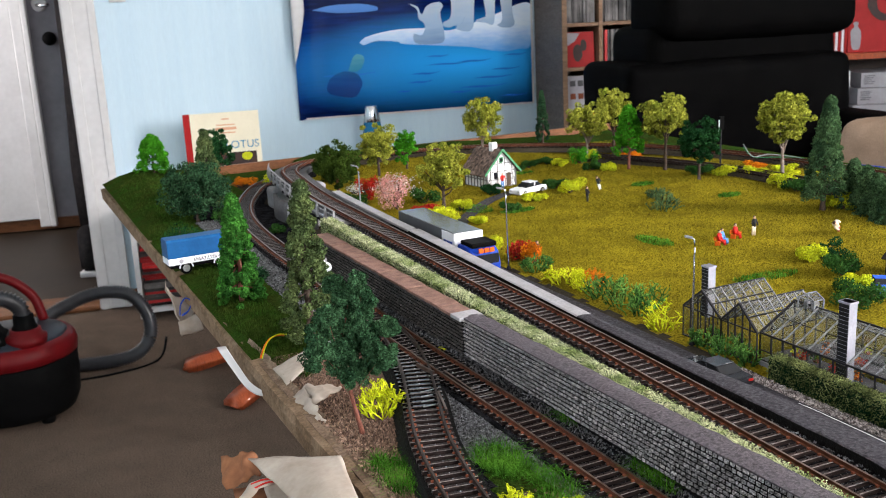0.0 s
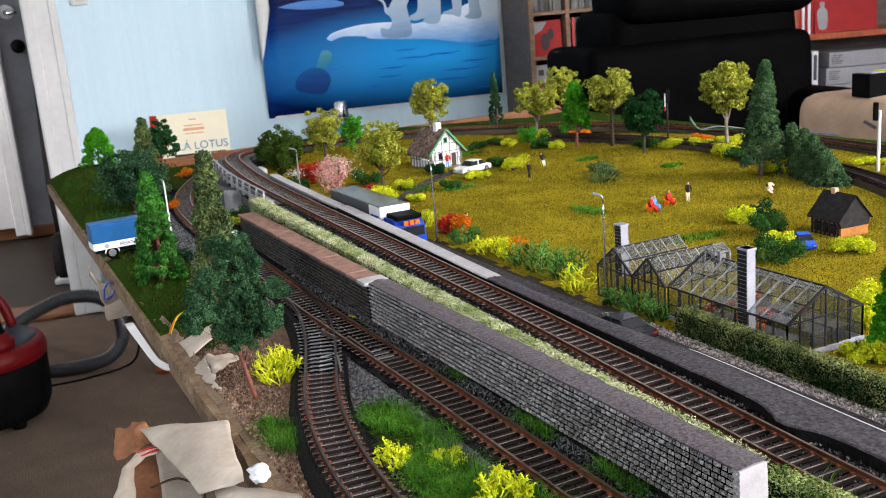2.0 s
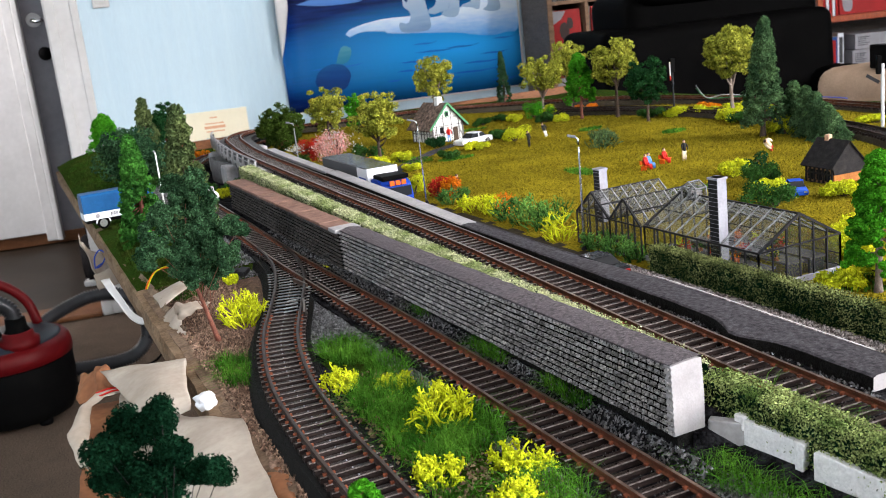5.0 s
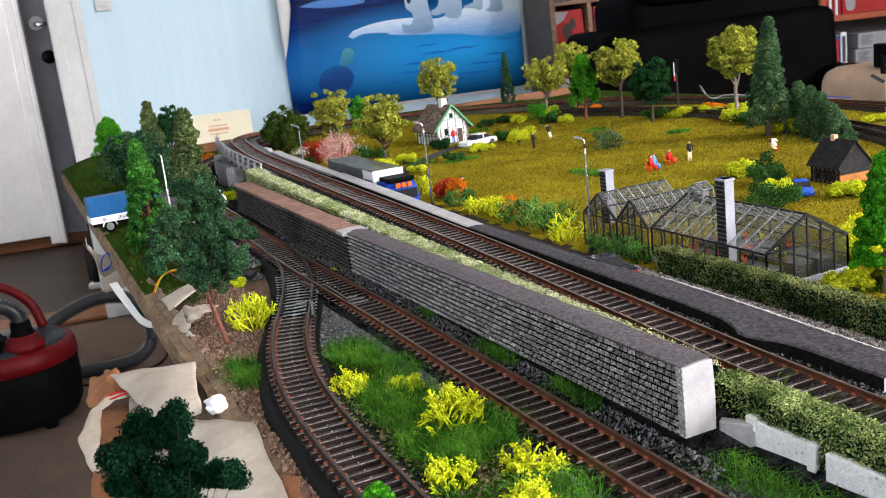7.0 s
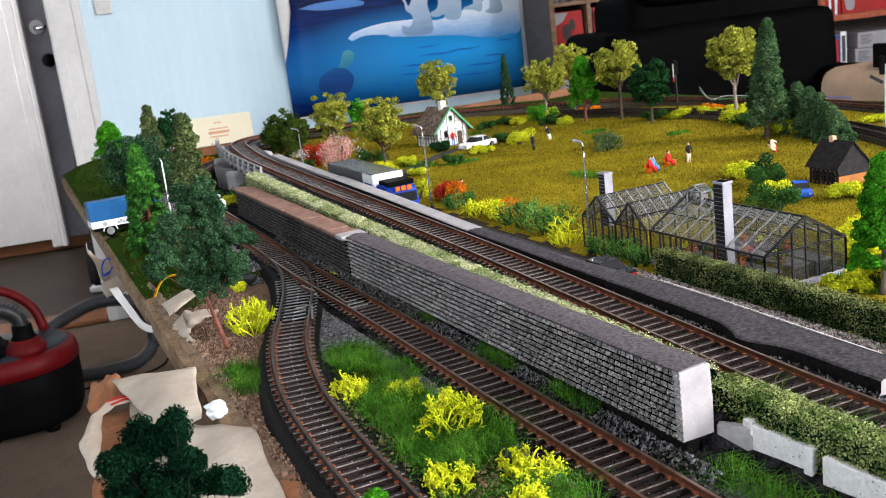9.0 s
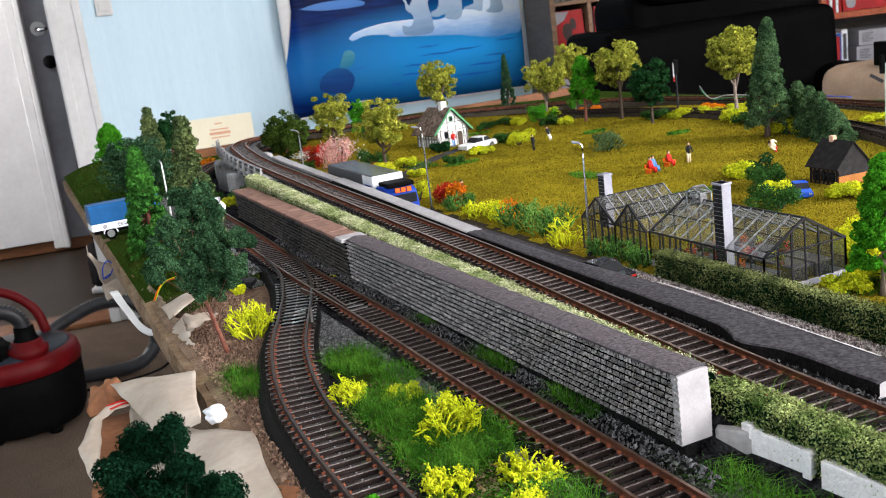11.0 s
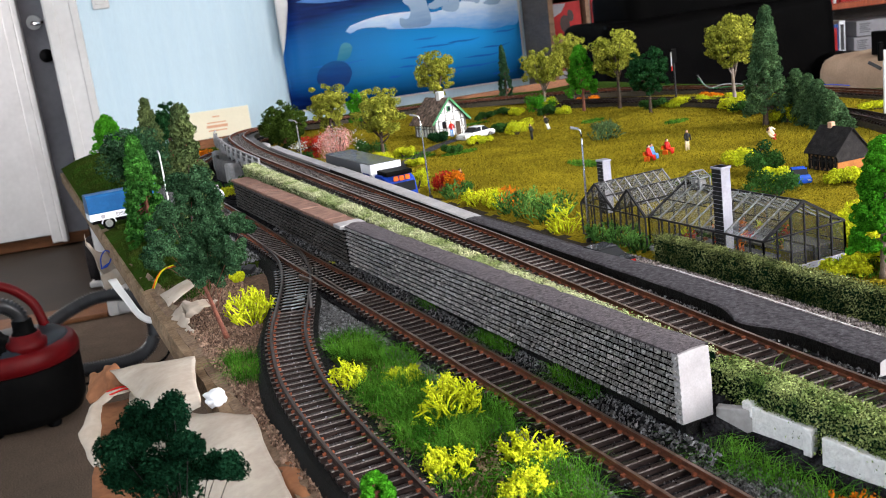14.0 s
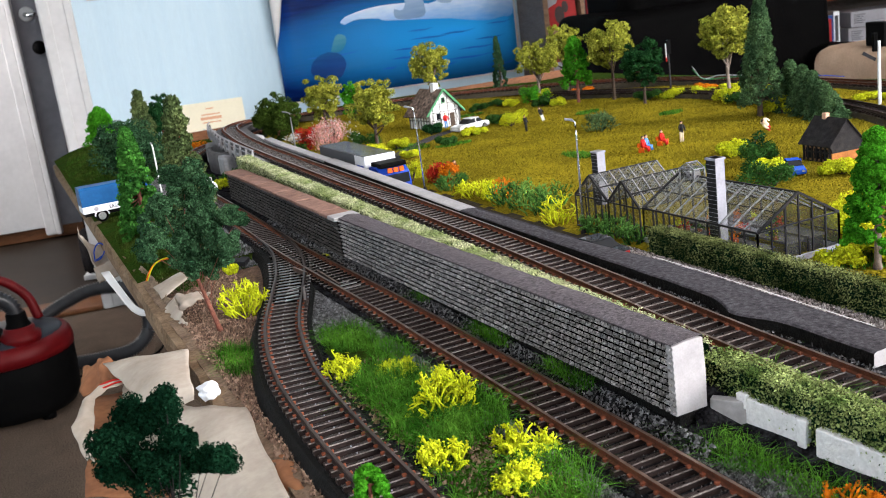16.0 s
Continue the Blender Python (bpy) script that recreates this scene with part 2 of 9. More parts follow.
    L_mid=leafy("mid_green_foliage", (0.040, 0.110, 0.022), (0.026, 0.075, 0.017)),
    L_moss=leafy("moss_green_foliage", (0.050, 0.085, 0.013), (0.024, 0.044, 0.008)),
    L_conif=leafy("grey_green_conifer", (0.115, 0.150, 0.055), (0.048, 0.076, 0.030), island=0.6),
    L_yellow=leafy("lemon_yellow_lichen", (0.66, 0.70, 0.03), (0.42, 0.48, 0.012), island=0.4),
    L_lime=leafy("lime_yellow_bush", (0.58, 0.6, 0.022), (0.36, 0.42, 0.02), island=0.35),
    L_orange=leafy("orange_bush", (0.62, 0.20, 0.01), (0.55, 0.13, 0.01), island=0.3),
    L_red=leafy("red_bush", (0.45, 0.03, 0.02), (0.32, 0.02, 0.015), island=0.35),
    L_pink=leafy("pink_blossom", (0.78, 0.46, 0.42), (0.60, 0.25, 0.23), island=0.4),
    L_white=leafy("white_blossom", (0.65, 0.65, 0.60), (0.5, 0.5, 0.48), island=0.2),
    L_hedge=leafy("pale_green_hedge_flock", (0.56, 0.57, 0.36), (0.22, 0.28, 0.1), island=0.65, scale=90),
    L_hedge3=leafy("fresh_green_hedge_flock", (0.33, 0.39, 0.15), (0.07, 0.12, 0.03), island=0.75, scale=90),
    L_hedge2=leafy("boxwood_hedge_flock", (0.24, 0.27, 0.105), (0.030, 0.050, 0.012), island=0.9, scale=90),
    L_grass=leafy("spring_green_static_grass", (0.10, 0.255, 0.026), (0.026, 0.10, 0.010), island=0.75),
    L_dry=leafy("golden_flock_blades", (0.235, 0.19, 0.016), (0.150, 0.124, 0.010), island=0.75, scale=20),
    L_dgrass=leafy("deep_green_blades", (0.030, 0.075, 0.010), (0.045, 0.065, 0.012), island=0.5, scale=30),
    stone_bits=mat("ballast_chippings", (0.15, 0.15, 0.16), (0.006, 0.006, 0.0065), scale=420, rough=0.34, bump=0, island=0.8, grain=0.3, spec=0.4),
    gravel_bits=mat("brown_chippings", (0.22, 0.145, 0.105), (0.11, 0.066, 0.047), scale=300, rough=0.85, bump=0, island=0.6, grain=0.3),
    kerb_bits=mat("pale_pink_chippings", (0.48, 0.43, 0.42), (0.10, 0.08, 0.075), scale=420, rough=0.8, bump=0, island=0.75, grain=0.3),
    bar_grey=mat("pale_grey_glazing_bar", (0.24, 0.245, 0.26), (0.10, 0.105, 0.11), scale=500, rough=0.4, bump=0, grain=0.2),
    frame_grey=mat("dark_grey_frame", (0.022, 0.022, 0.025), (0.012, 0.012, 0.014), scale=200, rough=0.5, bump=0.1, grain=0.15),
    chimney_grey=mat("light_grey_plastic", (0.30, 0.30, 0.34), (0.26, 0.26, 0.30), scale=120, rough=0.5, bump=0.1, grain=0.08),
    plaster=mat("white_plaster", (0.72, 0.72, 0.71), (0.64, 0.64, 0.62), scale=120, rough=0.8, grain=0.06),
    grey_timber=mat("faded_grey_timber", (0.16, 0.155, 0.15), (0.10, 0.095, 0.09), scale=200, rough=0.8, grain=0.2),
    timber=mat("black_timber", (0.012, 0.011, 0.011), (0.02, 0.018, 0.018), scale=200, rough=0.7, grain=0.15),
    green_trim=mat("green_bargeboard", (0.07, 0.25, 0.11), (0.055, 0.2, 0.09), scale=120, rough=0.5, grain=0.08),
    thatch=mat("grey_brown_roof", (0.20, 0.14, 0.11), (0.055, 0.042, 0.036), scale=260, rough=0.9, bump=0.8, depth=0.0006, fine=3, grain=0.4, rnd=0.3),
    dark_roof=mat("dark_slate_roof", (0.022, 0.020, 0.020), (0.012, 0.011, 0.012), scale=220, rough=0.85, bump=0.6, grain=0.3, rnd=0.2),
    shed_infill=mat("tan_timber_infill", (0.20, 0.12, 0.06), (0.14, 0.085, 0.045), scale=120, rough=0.8, grain=0.15),
    shed_orange=mat("orange_shed_wood", (0.33, 0.125, 0.03), (0.24, 0.09, 0.022), scale=120, rough=0.6, grain=0.12),
    car_white=mat("white_car_enamel", (0.78, 0.78, 0.79), (0.74, 0.74, 0.75), scale=50, rough=0.25, bump=0, grain=0.02, coat=0.3),
    car_blue=mat("blue_car_enamel", (0.025, 0.10, 0.55), (0.02, 0.085, 0.48), scale=50, rough=0.25, bump=0, grain=0.03, coat=0.3),
    car_dark=mat("dark_car_enamel", (0.025, 0.027, 0.032), (0.02, 0.021, 0.025), scale=50, rough=0.25, bump=0, grain=0.03, coat=0.3),
    truck_blue=mat("blue_cab_plastic", (0.01, 0.045, 0.32), (0.01, 0.04, 0.28), scale=50, rough=0.3, bump=0, grain=0.03),
    truck_grey=mat("grey_trailer_side", (0.085, 0.088, 0.095), (0.07, 0.073, 0.08), scale=50, rough=0.4, bump=0, grain=0.05),
    truck_white=mat("white_trailer_front", (0.70, 0.71, 0.74), (0.66, 0.67, 0.70), scale=50, rough=0.35, bump=0, grain=0.03),
    trailer_gloss=mat("glossy_grey_trailer_roof", (0.10, 0.104, 0.108), (0.05, 0.053, 0.056), scale=90, rough=0.14, bump=0.1, grain=0.15, spec=0.6),
    tarp=mat("blue_trailer_tarpaulin", (0.009, 0.075, 0.205), (0.007, 0.058, 0.165), scale=80, rough=0.4, bump=0.1, grain=0.06),
    window_dark=mat("dark_glazing", (0.012, 0.013, 0.016), (0.016, 0.018, 0.02), scale=40, rough=0.08, bump=0, grain=0.05, spec=0.25),
    orange=mat("orange_plastic", (0.62, 0.11, 0.01), (0.55, 0.09, 0.01), scale=50, rough=0.4, bump=0, grain=0.03),
    red=mat("red_enamel", (0.50, 0.02, 0.015), (0.42, 0.016, 0.012), scale=60, rough=0.5, bump=0, grain=0.05),
    blue=mat("light_blue_enamel", (0.10, 0.25, 0.55), (0.08, 0.2, 0.45), scale=60, rough=0.5, bump=0, grain=0.05),
    black=mat("black_enamel", (0.014, 0.014, 0.015), (0.02, 0.02, 0.02), scale=60, rough=0.5, bump=0, grain=0.1),
    cream=mat("cream_plastic", (0.66, 0.55, 0.40), (0.6, 0.5, 0.36), scale=60, rough=0.5, bump=0, grain=0.04),
    skin=mat("sand_plastic", (0.55, 0.34, 0.23), (0.5, 0.3, 0.2), scale=60, rough=0.6, bump=0, grain=0.04),
    hair=mat("dark_brown_plastic", (0.05, 0.03, 0.02), (0.04, 0.025, 0.016), scale=60, rough=0.6, bump=0, grain=0.1),
    wire_orange=mat("orange_wire", (0.75, 0.16, 0.01), (0.7, 0.14, 0.01), scale=60, rough=0.4, bump=0, grain=0.03),
    wire_blue=mat("blue_wire", (0.01, 0.05, 0.35), (0.01, 0.045, 0.3), scale=60, rough=0.4, bump=0, grain=0.03),
    wire_green=mat("green_wire", (0.02, 0.16, 0.06), (0.02, 0.14, 0.05), scale=60, rough=0.4, bump=0, grain=0.03),
    book_cream=mat("cream_book_cover", (0.72, 0.66, 0.50), (0.70, 0.64, 0.48), scale=20, rough=0.5, bump=0, grain=0.02),
    book_red=mat("red_book_cloth", (0.34, 0.010, 0.010), (0.29, 0.008, 0.008), scale=30, rough=0.5, bump=0, grain=0.04),
    book_dark=mat("dark_printed_board", (0.03, 0.02, 0.02), (0.05, 0.025, 0.02), scale=40, rough=0.5, bump=0, grain=0.1),
    book_blue=mat("blue_printed_board", (0.02, 0.07, 0.24), (0.02, 0.06, 0.2), scale=40, rough=0.5, bump=0, grain=0.05),
    card_grey=mat("pale_grey_cardboard", (0.30, 0.29, 0.31), (0.26, 0.25, 0.27), scale=20, rough=0.6, bump=0, grain=0.04),
    print_blue=mat("blue_grey_print", (0.06, 0.24, 0.40), (0.055, 0.22, 0.37), scale=40, rough=0.5, bump=0, grain=0.03),
    print_orange=mat("faded_orange_print", (0.62, 0.33, 0.2), (0.58, 0.3, 0.18), scale=40, rough=0.5, bump=0, grain=0.03),
    print_dark=mat("dark_grey_print", (0.06, 0.06, 0.065), (0.05, 0.05, 0.055), scale=40, rough=0.5, bump=0, grain=0.03),
    leaf_print=mat("green_print", (0.05, 0.3, 0.08), (0.05, 0.26, 0.07), scale=40, rough=0.5, bump=0, grain=0.03),
    glazing=glass("clear_model_glazing", (0.81, 0.82, 0.82), 0.06),
    spines=mat("mixed_cd_spines", (0.17, 0.16, 0.155), (0.025, 0.024, 0.024), scale=12, rough=0.35, bump=0, rnd=0.9, grain=0.1),
    spines_red=mat("red_cd_spines", (0.40, 0.03, 0.03), (0.30, 0.02, 0.02), scale=12, rough=0.35, bump=0, rnd=0.6, grain=0.1),
)

# ---------- mesh helpers ----------


def mesh_ob(name, verts, faces, material, parent=None, label="", smooth=False, fm=None):
    me = bpy.data.meshes.new(name)
    me.from_pydata([tuple(v) for v in verts], [], [tuple(f) for f in faces])
    for m in (material if isinstance(material, (list, tuple)) else [material]):
        me.materials.append(m)
    if fm is not None:
        me.polygons.foreach_set("material_index", list(fm))
    if smooth:
        me.polygons.foreach_set("use_smooth", [True] * len(me.polygons))
    me.update()
    ob = new(name, me)
    if parent is not None:
        ob.parent = parent
    if label:
        tagged(ob, label)
    return ob


def part(name, bm, material, parent=None, label="", smooth=False):
    me = bpy.data.meshes.new(name)
    bm.normal_update()
    bm.to_mesh(me)
    bm.free()
    for m in (material if isinstance(material, (list, tuple)) else [material]):
        me.materials.append(m)
    if smooth:
        me.polygons.foreach_set("use_smooth", [True] * len(me.polygons))
    ob = new(name, me)
    if parent is not None:
        ob.parent = parent
    if label:
        tagged(ob, label)
    return ob


def thing(name, label, category, m=Matrix(), group="", kind=""):
    ob = new(name)
    ob.empty_display_size = 0.01
    ob.matrix_world = m
    return tagged(ob, label, category, group, kind)


def box(bm, x0, x1, y0, y1, z0, z1, bevel=0.0, mi=0, m=None):
    """A box, bevelled, added to bm."""
    g = bmesh.ops.create_cube(bm, size=1)["verts"]
    t = Matrix.Translation(((x0 + x1) / 2, (y0 + y1) / 2, (z0 + z1) / 2)) @ Matrix.Diagonal((abs(x1 - x0), abs(y1 - y0), abs(z1 - z0), 1))
    bmesh.ops.transform(bm, matrix=t, verts=g)
    faces = list({f for v in g for f in v.link_faces})
    if bevel:
        r = bmesh.ops.bevel(bm, geom=list({e for v in g for e in v.link_edges}), offset=bevel, segments=2, affect="EDGES", profile=0.5)
        g = list({v for f in r["faces"] for v in f.verts} | {v for v in g if v.is_valid})
        faces = list({f for v in g for f in v.link_faces})
    for f in faces:
        f.material_index = mi
    if m is not None:
        bmesh.ops.transform(bm, matrix=m, verts=g)
    return g


def boxpart(name, dims, material, parent=None, label="", bevel=0.0, m=None, smooth=False):
    bm = bmesh.new()
    box(bm, *dims, bevel=bevel, m=m)
    return part(name, bm, material, parent, label, smooth)


def prism(bm, outline, y0, y1, m=None, mi=0):
    """An outline of (x, z) pulled from y0 to y1."""
    a = [bm.verts.new((x, y0, z)) for x, z in outline]
    b = [bm.verts.new((x, y1, z)) for x, z in outline]
    fs = [bm.faces.new(a), bm.faces.new(b[::-1])]
    n = len(a)
    fs += [bm.faces.new((a[i], b[i], b[(i + 1) % n], a[(i + 1) % n])) for i in range(n)]
    for f in fs:
        f.material_index = mi
    bmesh.ops.recalc_face_normals(bm, faces=fs)
    if m is not None:
        bmesh.ops.transform(bm, matrix=m, verts=a + b)
    return a + b


def lathe(bm, profile, n=20, m=None, mi=0):
    """A profile of (radius, z) turned about z."""
    rings = [[bm.verts.new((r * math.cos(2 * math.pi * i / n), r * math.sin(2 * math.pi * i / n), z)) for i in range(n)] for r, z in profile]
    fs = []
    for a, b in zip(rings, rings[1:]):
        fs += [bm.faces.new((a[i], a[(i + 1) % n], b[(i + 1) % n], b[i])) for i in range(n)]
    fs += [bm.faces.new(rings[0][::-1]), bm.faces.new(rings[-1])]
    for f in fs:
        f.material_index = mi
    vs = [v for r in rings for v in r]
    if m is not None:
        bmesh.ops.transform(bm, matrix=m, verts=vs)
    return vs


def tube_data(points, radii, sides=6):
    """Verts and faces of a tube along points."""
    pts = [Vector(p) for p in points]
    if not isinstance(radii, (list, tuple)):
        radii = [radii] * len(pts)
    vs, fs = [], []
    up = Vector((0.31, 0.17, 0.93)).normalized()
    for i, p in enumerate(pts):
        d = (pts[min(i + 1, len(pts) - 1)] - pts[max(i - 1, 0)]).normalized()
        s = d.cross(up)
        if s.length < 0.05:
            s = d.cross(Vector((1, 0, 0)))
        s.normalize()
        w = d.cross(s)
        for k in range(sides):
            a = 2 * math.pi * k / sides
            vs.append(p + (s * math.cos(a) + w * math.sin(a)) * radii[i])
    for i in range(len(pts) - 1):
        for k in range(sides):
            a, b = i * sides + k, i * sides + (k + 1) % sides
            fs.append((a, b, b + sides, a + sides))
    fs.append(tuple(range(sides))[::-1])
    fs.append(tuple(range((len(pts) - 1) * sides, len(pts) * sides)))
    return vs, fs


def join(*data):
    vs, fs = [], []
    for v, f in data:
        o = len(vs)
        vs += list(v)
        fs += [tuple(i + o for i in q) for q in f]
    return vs, fs


def spline(pts, step):
    """Catmull-Rom through the points, at even steps."""
    P = [Vector(p) for p in pts]
    P = [P[0] * 2 - P[1]] + P + [P[-1] * 2 - P[-2]]
    fine = []
    for i in range(1, len(P) - 2):
        for k in range(40):
            t = k / 40
            a, b, c, d = P[i - 1], P[i], P[i + 1], P[i + 2]
            fine.append(0.5 * (2 * b + (c - a) * t + (2 * a - 5 * b + 4 * c - d) * t * t + (3 * b - a - 3 * c + d) * t ** 3))
    fine.append(P[-2])
    out, want, run = [fine[0]], step, 0.0
    for a, b in zip(fine, fine[1:]):
        L = (b - a).length
        while run + L >= want and L > 0:
            out.append(a.lerp(b, (want - run) / L))
            want += step
        run += L
    return out


def leaves(centres, size, rng, flat=0.0, outward=None):
    """Small folded leaves at the centres: verts and faces."""
    n = len(centres)
    a = rng.normal(size=(n, 3))
    if outward is not None:
        a = a * 0.6 + outward * 1.0
    a /= np.linalg.norm(a, axis=1)[:, None] + 1e-9
    b = np.cross(a, rng.normal(size=(n, 3)))
    b /= np.linalg.norm(b, axis=1)[:, None] + 1e-9
    c = np.cross(a, b)
    s = size * rng.uniform(0.6, 1.3, size=(n, 1))
    v = np.empty((n, 4, 3))
    v[:, 0] = centres - b * s
    v[:, 1] = centres + c * s * 0.6 + a * s * 0.25
    v[:, 2] = centres + b * s
    v[:, 3] = centres - c * s * 0.6 + a * s * 0.25
    vs = v.reshape(-1, 3).tolist()
    k = np.arange(n)[:, None] * 4
    f = np.concatenate((k + [0, 1, 2], k + [0, 2, 3]), axis=1).reshape(-1, 3).tolist()
    return vs, f


def blades(bases, height, width, rng, lean=0.5):
    """Grass blades that stand on the bases: bent, two pieces each."""
    n = len(bases)
    h = height * rng.uniform(0.45, 1.2, size=(n, 1))
    d = rng.normal(size=(n, 3)) * [1, 1, 0]
    d /= np.linalg.norm(d, axis=1)[:, None] + 1e-9
    w = np.stack((-d[:, 1], d[:, 0], 0 * d[:, 0]), axis=1)
    ln = rng.uniform(0, lean, size=(n, 1))
    up = np.array([0, 0, 1.0])
    v = np.empty((n, 5, 3))
    v[:, 0] = bases - w * width / 2
    v[:, 1] = bases + w * width / 2
    mid = bases + d * h * ln * 0.35 + up * h * 0.6
    v[:, 2] = mid + w * width * 0.4
    v[:, 3] = mid - w * width * 0.4
    v[:, 4] = bases + d * h * ln + up * h * (1.0 - 0.22 * np.minimum(ln, 2.0))
    k = np.arange(n)[:, None] * 5
    tri = np.concatenate([k + t for t in ([0, 1, 2], [0, 2, 3], [3, 2, 4])], axis=1).reshape(-1, 3)
    return v.reshape(-1, 3).tolist(), tri.tolist()


def bits(centres, size, rng):
    """Tiny angular stones: tetra-like chips."""
    n = len(centres)
    base = np.array([[1, 0, -0.4], [-0.5, 0.87, -0.4], [-0.5, -0.87, -0.4], [0, 0, 0.9], [0.3, 0.3, 0.5]])
    ang = rng.uniform(0, 6.28, n)
    s = size * rng.uniform(0.6, 1.4, (n, 1, 3))
    jit = rng.normal(scale=0.25, size=(n, 5, 3))
    p = (base[None] + jit) * s
    ca, sa = np.cos(ang)[:, None], np.sin(ang)[:, None]
    v = np.stack((p[..., 0] * ca - p[..., 1] * sa, p[..., 0] * sa + p[..., 1] * ca, p[..., 2]), axis=-1) + centres[:, None]
    k = np.arange(n)[:, None] * 5
    f = np.concatenate([k + t for t in ([0, 1, 4], [1, 2, 3], [2, 0, 3], [0, 4, 3], [1, 3, 4], [2, 1, 0])], axis=1).reshape(-1, 3)
    return v.reshape(-1, 3).tolist(), f.tolist()

# ---------- the room ----------


def room_box(name, dims, material, label, category, kind="structure", bevel=0.0):
    ob = boxpart(name, dims, material, bevel=bevel)
    ob.matrix_world = ROOM
    return tagged(ob, label, category, kind=kind)


room_box("floor", (R_L - 0.2, R_R + 0.2, R_B - 0.2, 0.0, FLOOR_Z - 0.05, FLOOR_Z), M["carpet"], "taupe grey looped carpet over the whole room", "floor")
room_box("ceiling", (R_L - 0.2, R_R + 0.2, R_B - 0.2, 2.2, CEIL_Z, CEIL_Z + 0.1), M["ceiling"], "plain white painted ceiling", "ceiling")
DOOR_X0, DOOR_X1, DOOR_TOP = -0.93, -0.03, 1.27
room_box("wall_far", (DOOR_X1, R_R + 0.2, 0.0, 0.12, FLOOR_Z, CEIL_Z), M["wallpaper"], "pale blue papered wall behind the layout", "wall")
room_box("wall_far_beside_door", (R_L - 0.2, DOOR_X0, 0.0, 0.12, FLOOR_Z, CEIL_Z), M["wallpaper"], "pale blue papered wall beside the doorway", "wall")
room_box("wall_far_over_door", (DOOR_X0, DOOR_X1, 0.0, 0.12, DOOR_TOP, CEIL_Z), M["wallpaper"], "pale blue papered wall over the doorway", "wall")


def wall_with_window(name, along, at, sign, lo, hi, w0, w1, z0, z1):
    """A wall with a window hole: four blocks in one mesh. along: the axis that it runs on."""
    bm = bmesh.new()
    a, b = (at, at + 0.2 * sign) if sign > 0 else (at - 0.2, at)
    for u0, u1, v0, v1 in ((lo, w0, FLOOR_Z, CEIL_Z), (w1, hi, FLOOR_Z, CEIL_Z), (w0, w1, FLOOR_Z, z0), (w0, w1, z1, CEIL_Z)):
        if along == "y":
            box(bm, a, b, u0, u1, v0, v1)
        else:
            box(bm, u0, u1, a, b, v0, v1)
    ob = part(name, bm, M["wallpaper"])
    ob.matrix_world = ROOM
    tagged(ob, "pale blue papered wall with a window opening", "wall", kind="structure")
    w = thing(name.replace("wall", "window"), "white painted wooden window frame in the wall", "window", ROOM, kind="structure")
    for k, (u0, u1, v0, v1) in enumerate(((w0, w0 + 0.05, z0, z1), (w1 - 0.05, w1, z0, z1), (w0, w1, z0, z0 + 0.05), (w0, w1, z1 - 0.05, z1), ((w0 + w1) / 2 - 0.03, (w0 + w1) / 2 + 0.03, z0, z1))):
        d = 0.03 if k in (2, 3) else 0.026
        c = at + 0.1 * sign
        dims = (c - d, c + d, u0, u1, v0, v1) if along == "y" else (u0, u1, c - d, c + d, v0, v1)
        boxpart("window_frame", dims, M["white_paint"], w, bevel=0.004)


wall_with_window("wall_right", "y", R_R, 1, R_B, 0.0, -5.32, -3.88, 0.4, 1.5)
wall_with_window("wall_left", "y", R_L, -1, R_B, 0.0, -4.42, -3.38, 0.48, 1.42)
wall_with_window("wall_rear", "x", R_B, -1, R_L, R_R, 0.83, 1.77, 0.68, 1.62)

# doorway, hall behind it
bm = bmesh.new()
for x0, x1, y0, y1 in ((-0.03, 0.055, -0.018, 0.0), (-0.045, -0.012, -0.024, 0.0), (0.035, 0.06, -0.022, 0.0), (-0.05, -0.03, -0.015, 0.14)):
    box(bm, x0, x1, y0, y1, FLOOR_Z, DOOR_TOP + 0.06, bevel=0.003)
box(bm, DOOR_X0 - 0.09, -0.03, -0.018, 0.0, DOOR_TOP, DOOR_TOP + 0.085, bevel=0.003)
box(bm, DOOR_X0 - 0.09, DOOR_X0, -0.018, 0.14, FLOOR_Z, DOOR_TOP, bevel=0.003)
ob = part("door_frame_1", bm, M["white_paint"])
ob.matrix_world = ROOM
tagged(ob, "white painted moulded door frame round the open doorway", "door frame", kind="structure")
room_box("threshold", (DOOR_X0, DOOR_X1 - 0.02, -0.03, 0.15, FLOOR_Z, FLOOR_Z + 0.018), M["oak"], "worn orange-brown oak threshold under the doorway", "threshold", bevel=0.006)
room_box("hall_floor", (R_L, 0.9, 0.12, 2.2, FLOOR_Z - 0.05, FLOOR_Z - 0.004), M["hall_floor"], "brown hall floor", "floor")
room_box("hall_wall_far", (R_L, 0.9, 1.62, 1.75, FLOOR_Z, CEIL_Z), M["hall_wall"], "grey painted hall wall", "wall")
room_box("hall_wall_right", (0.02, 0.12, 0.12, 1.62, FLOOR_Z, CEIL_Z), M["hall_wall"], "grey painted hall side wall", "wall")
# unseen hall wall, its opening added to let the fill lamp in
bm = bmesh.new()
for dims in ((R_L - 0.12, R_L, 0.12, 0.5, FLOOR_Z, CEIL_Z), (R_L - 0.12, R_L, 1.3, 1.62, FLOOR_Z, CEIL_Z), (R_L - 0.12, R_L, 0.5, 1.3, FLOOR_Z, 0.2), (R_L - 0.12, R_L, 0.5, 1.3, 1.3, CEIL_Z)):
    box(bm, *dims)
ob = part("hall_wall_left", bm, M["hall_wall"])
ob.matrix_world = ROOM
tagged(ob, "grey painted hall side wall with an opening added for the fill lamp", "wall", kind="structure")
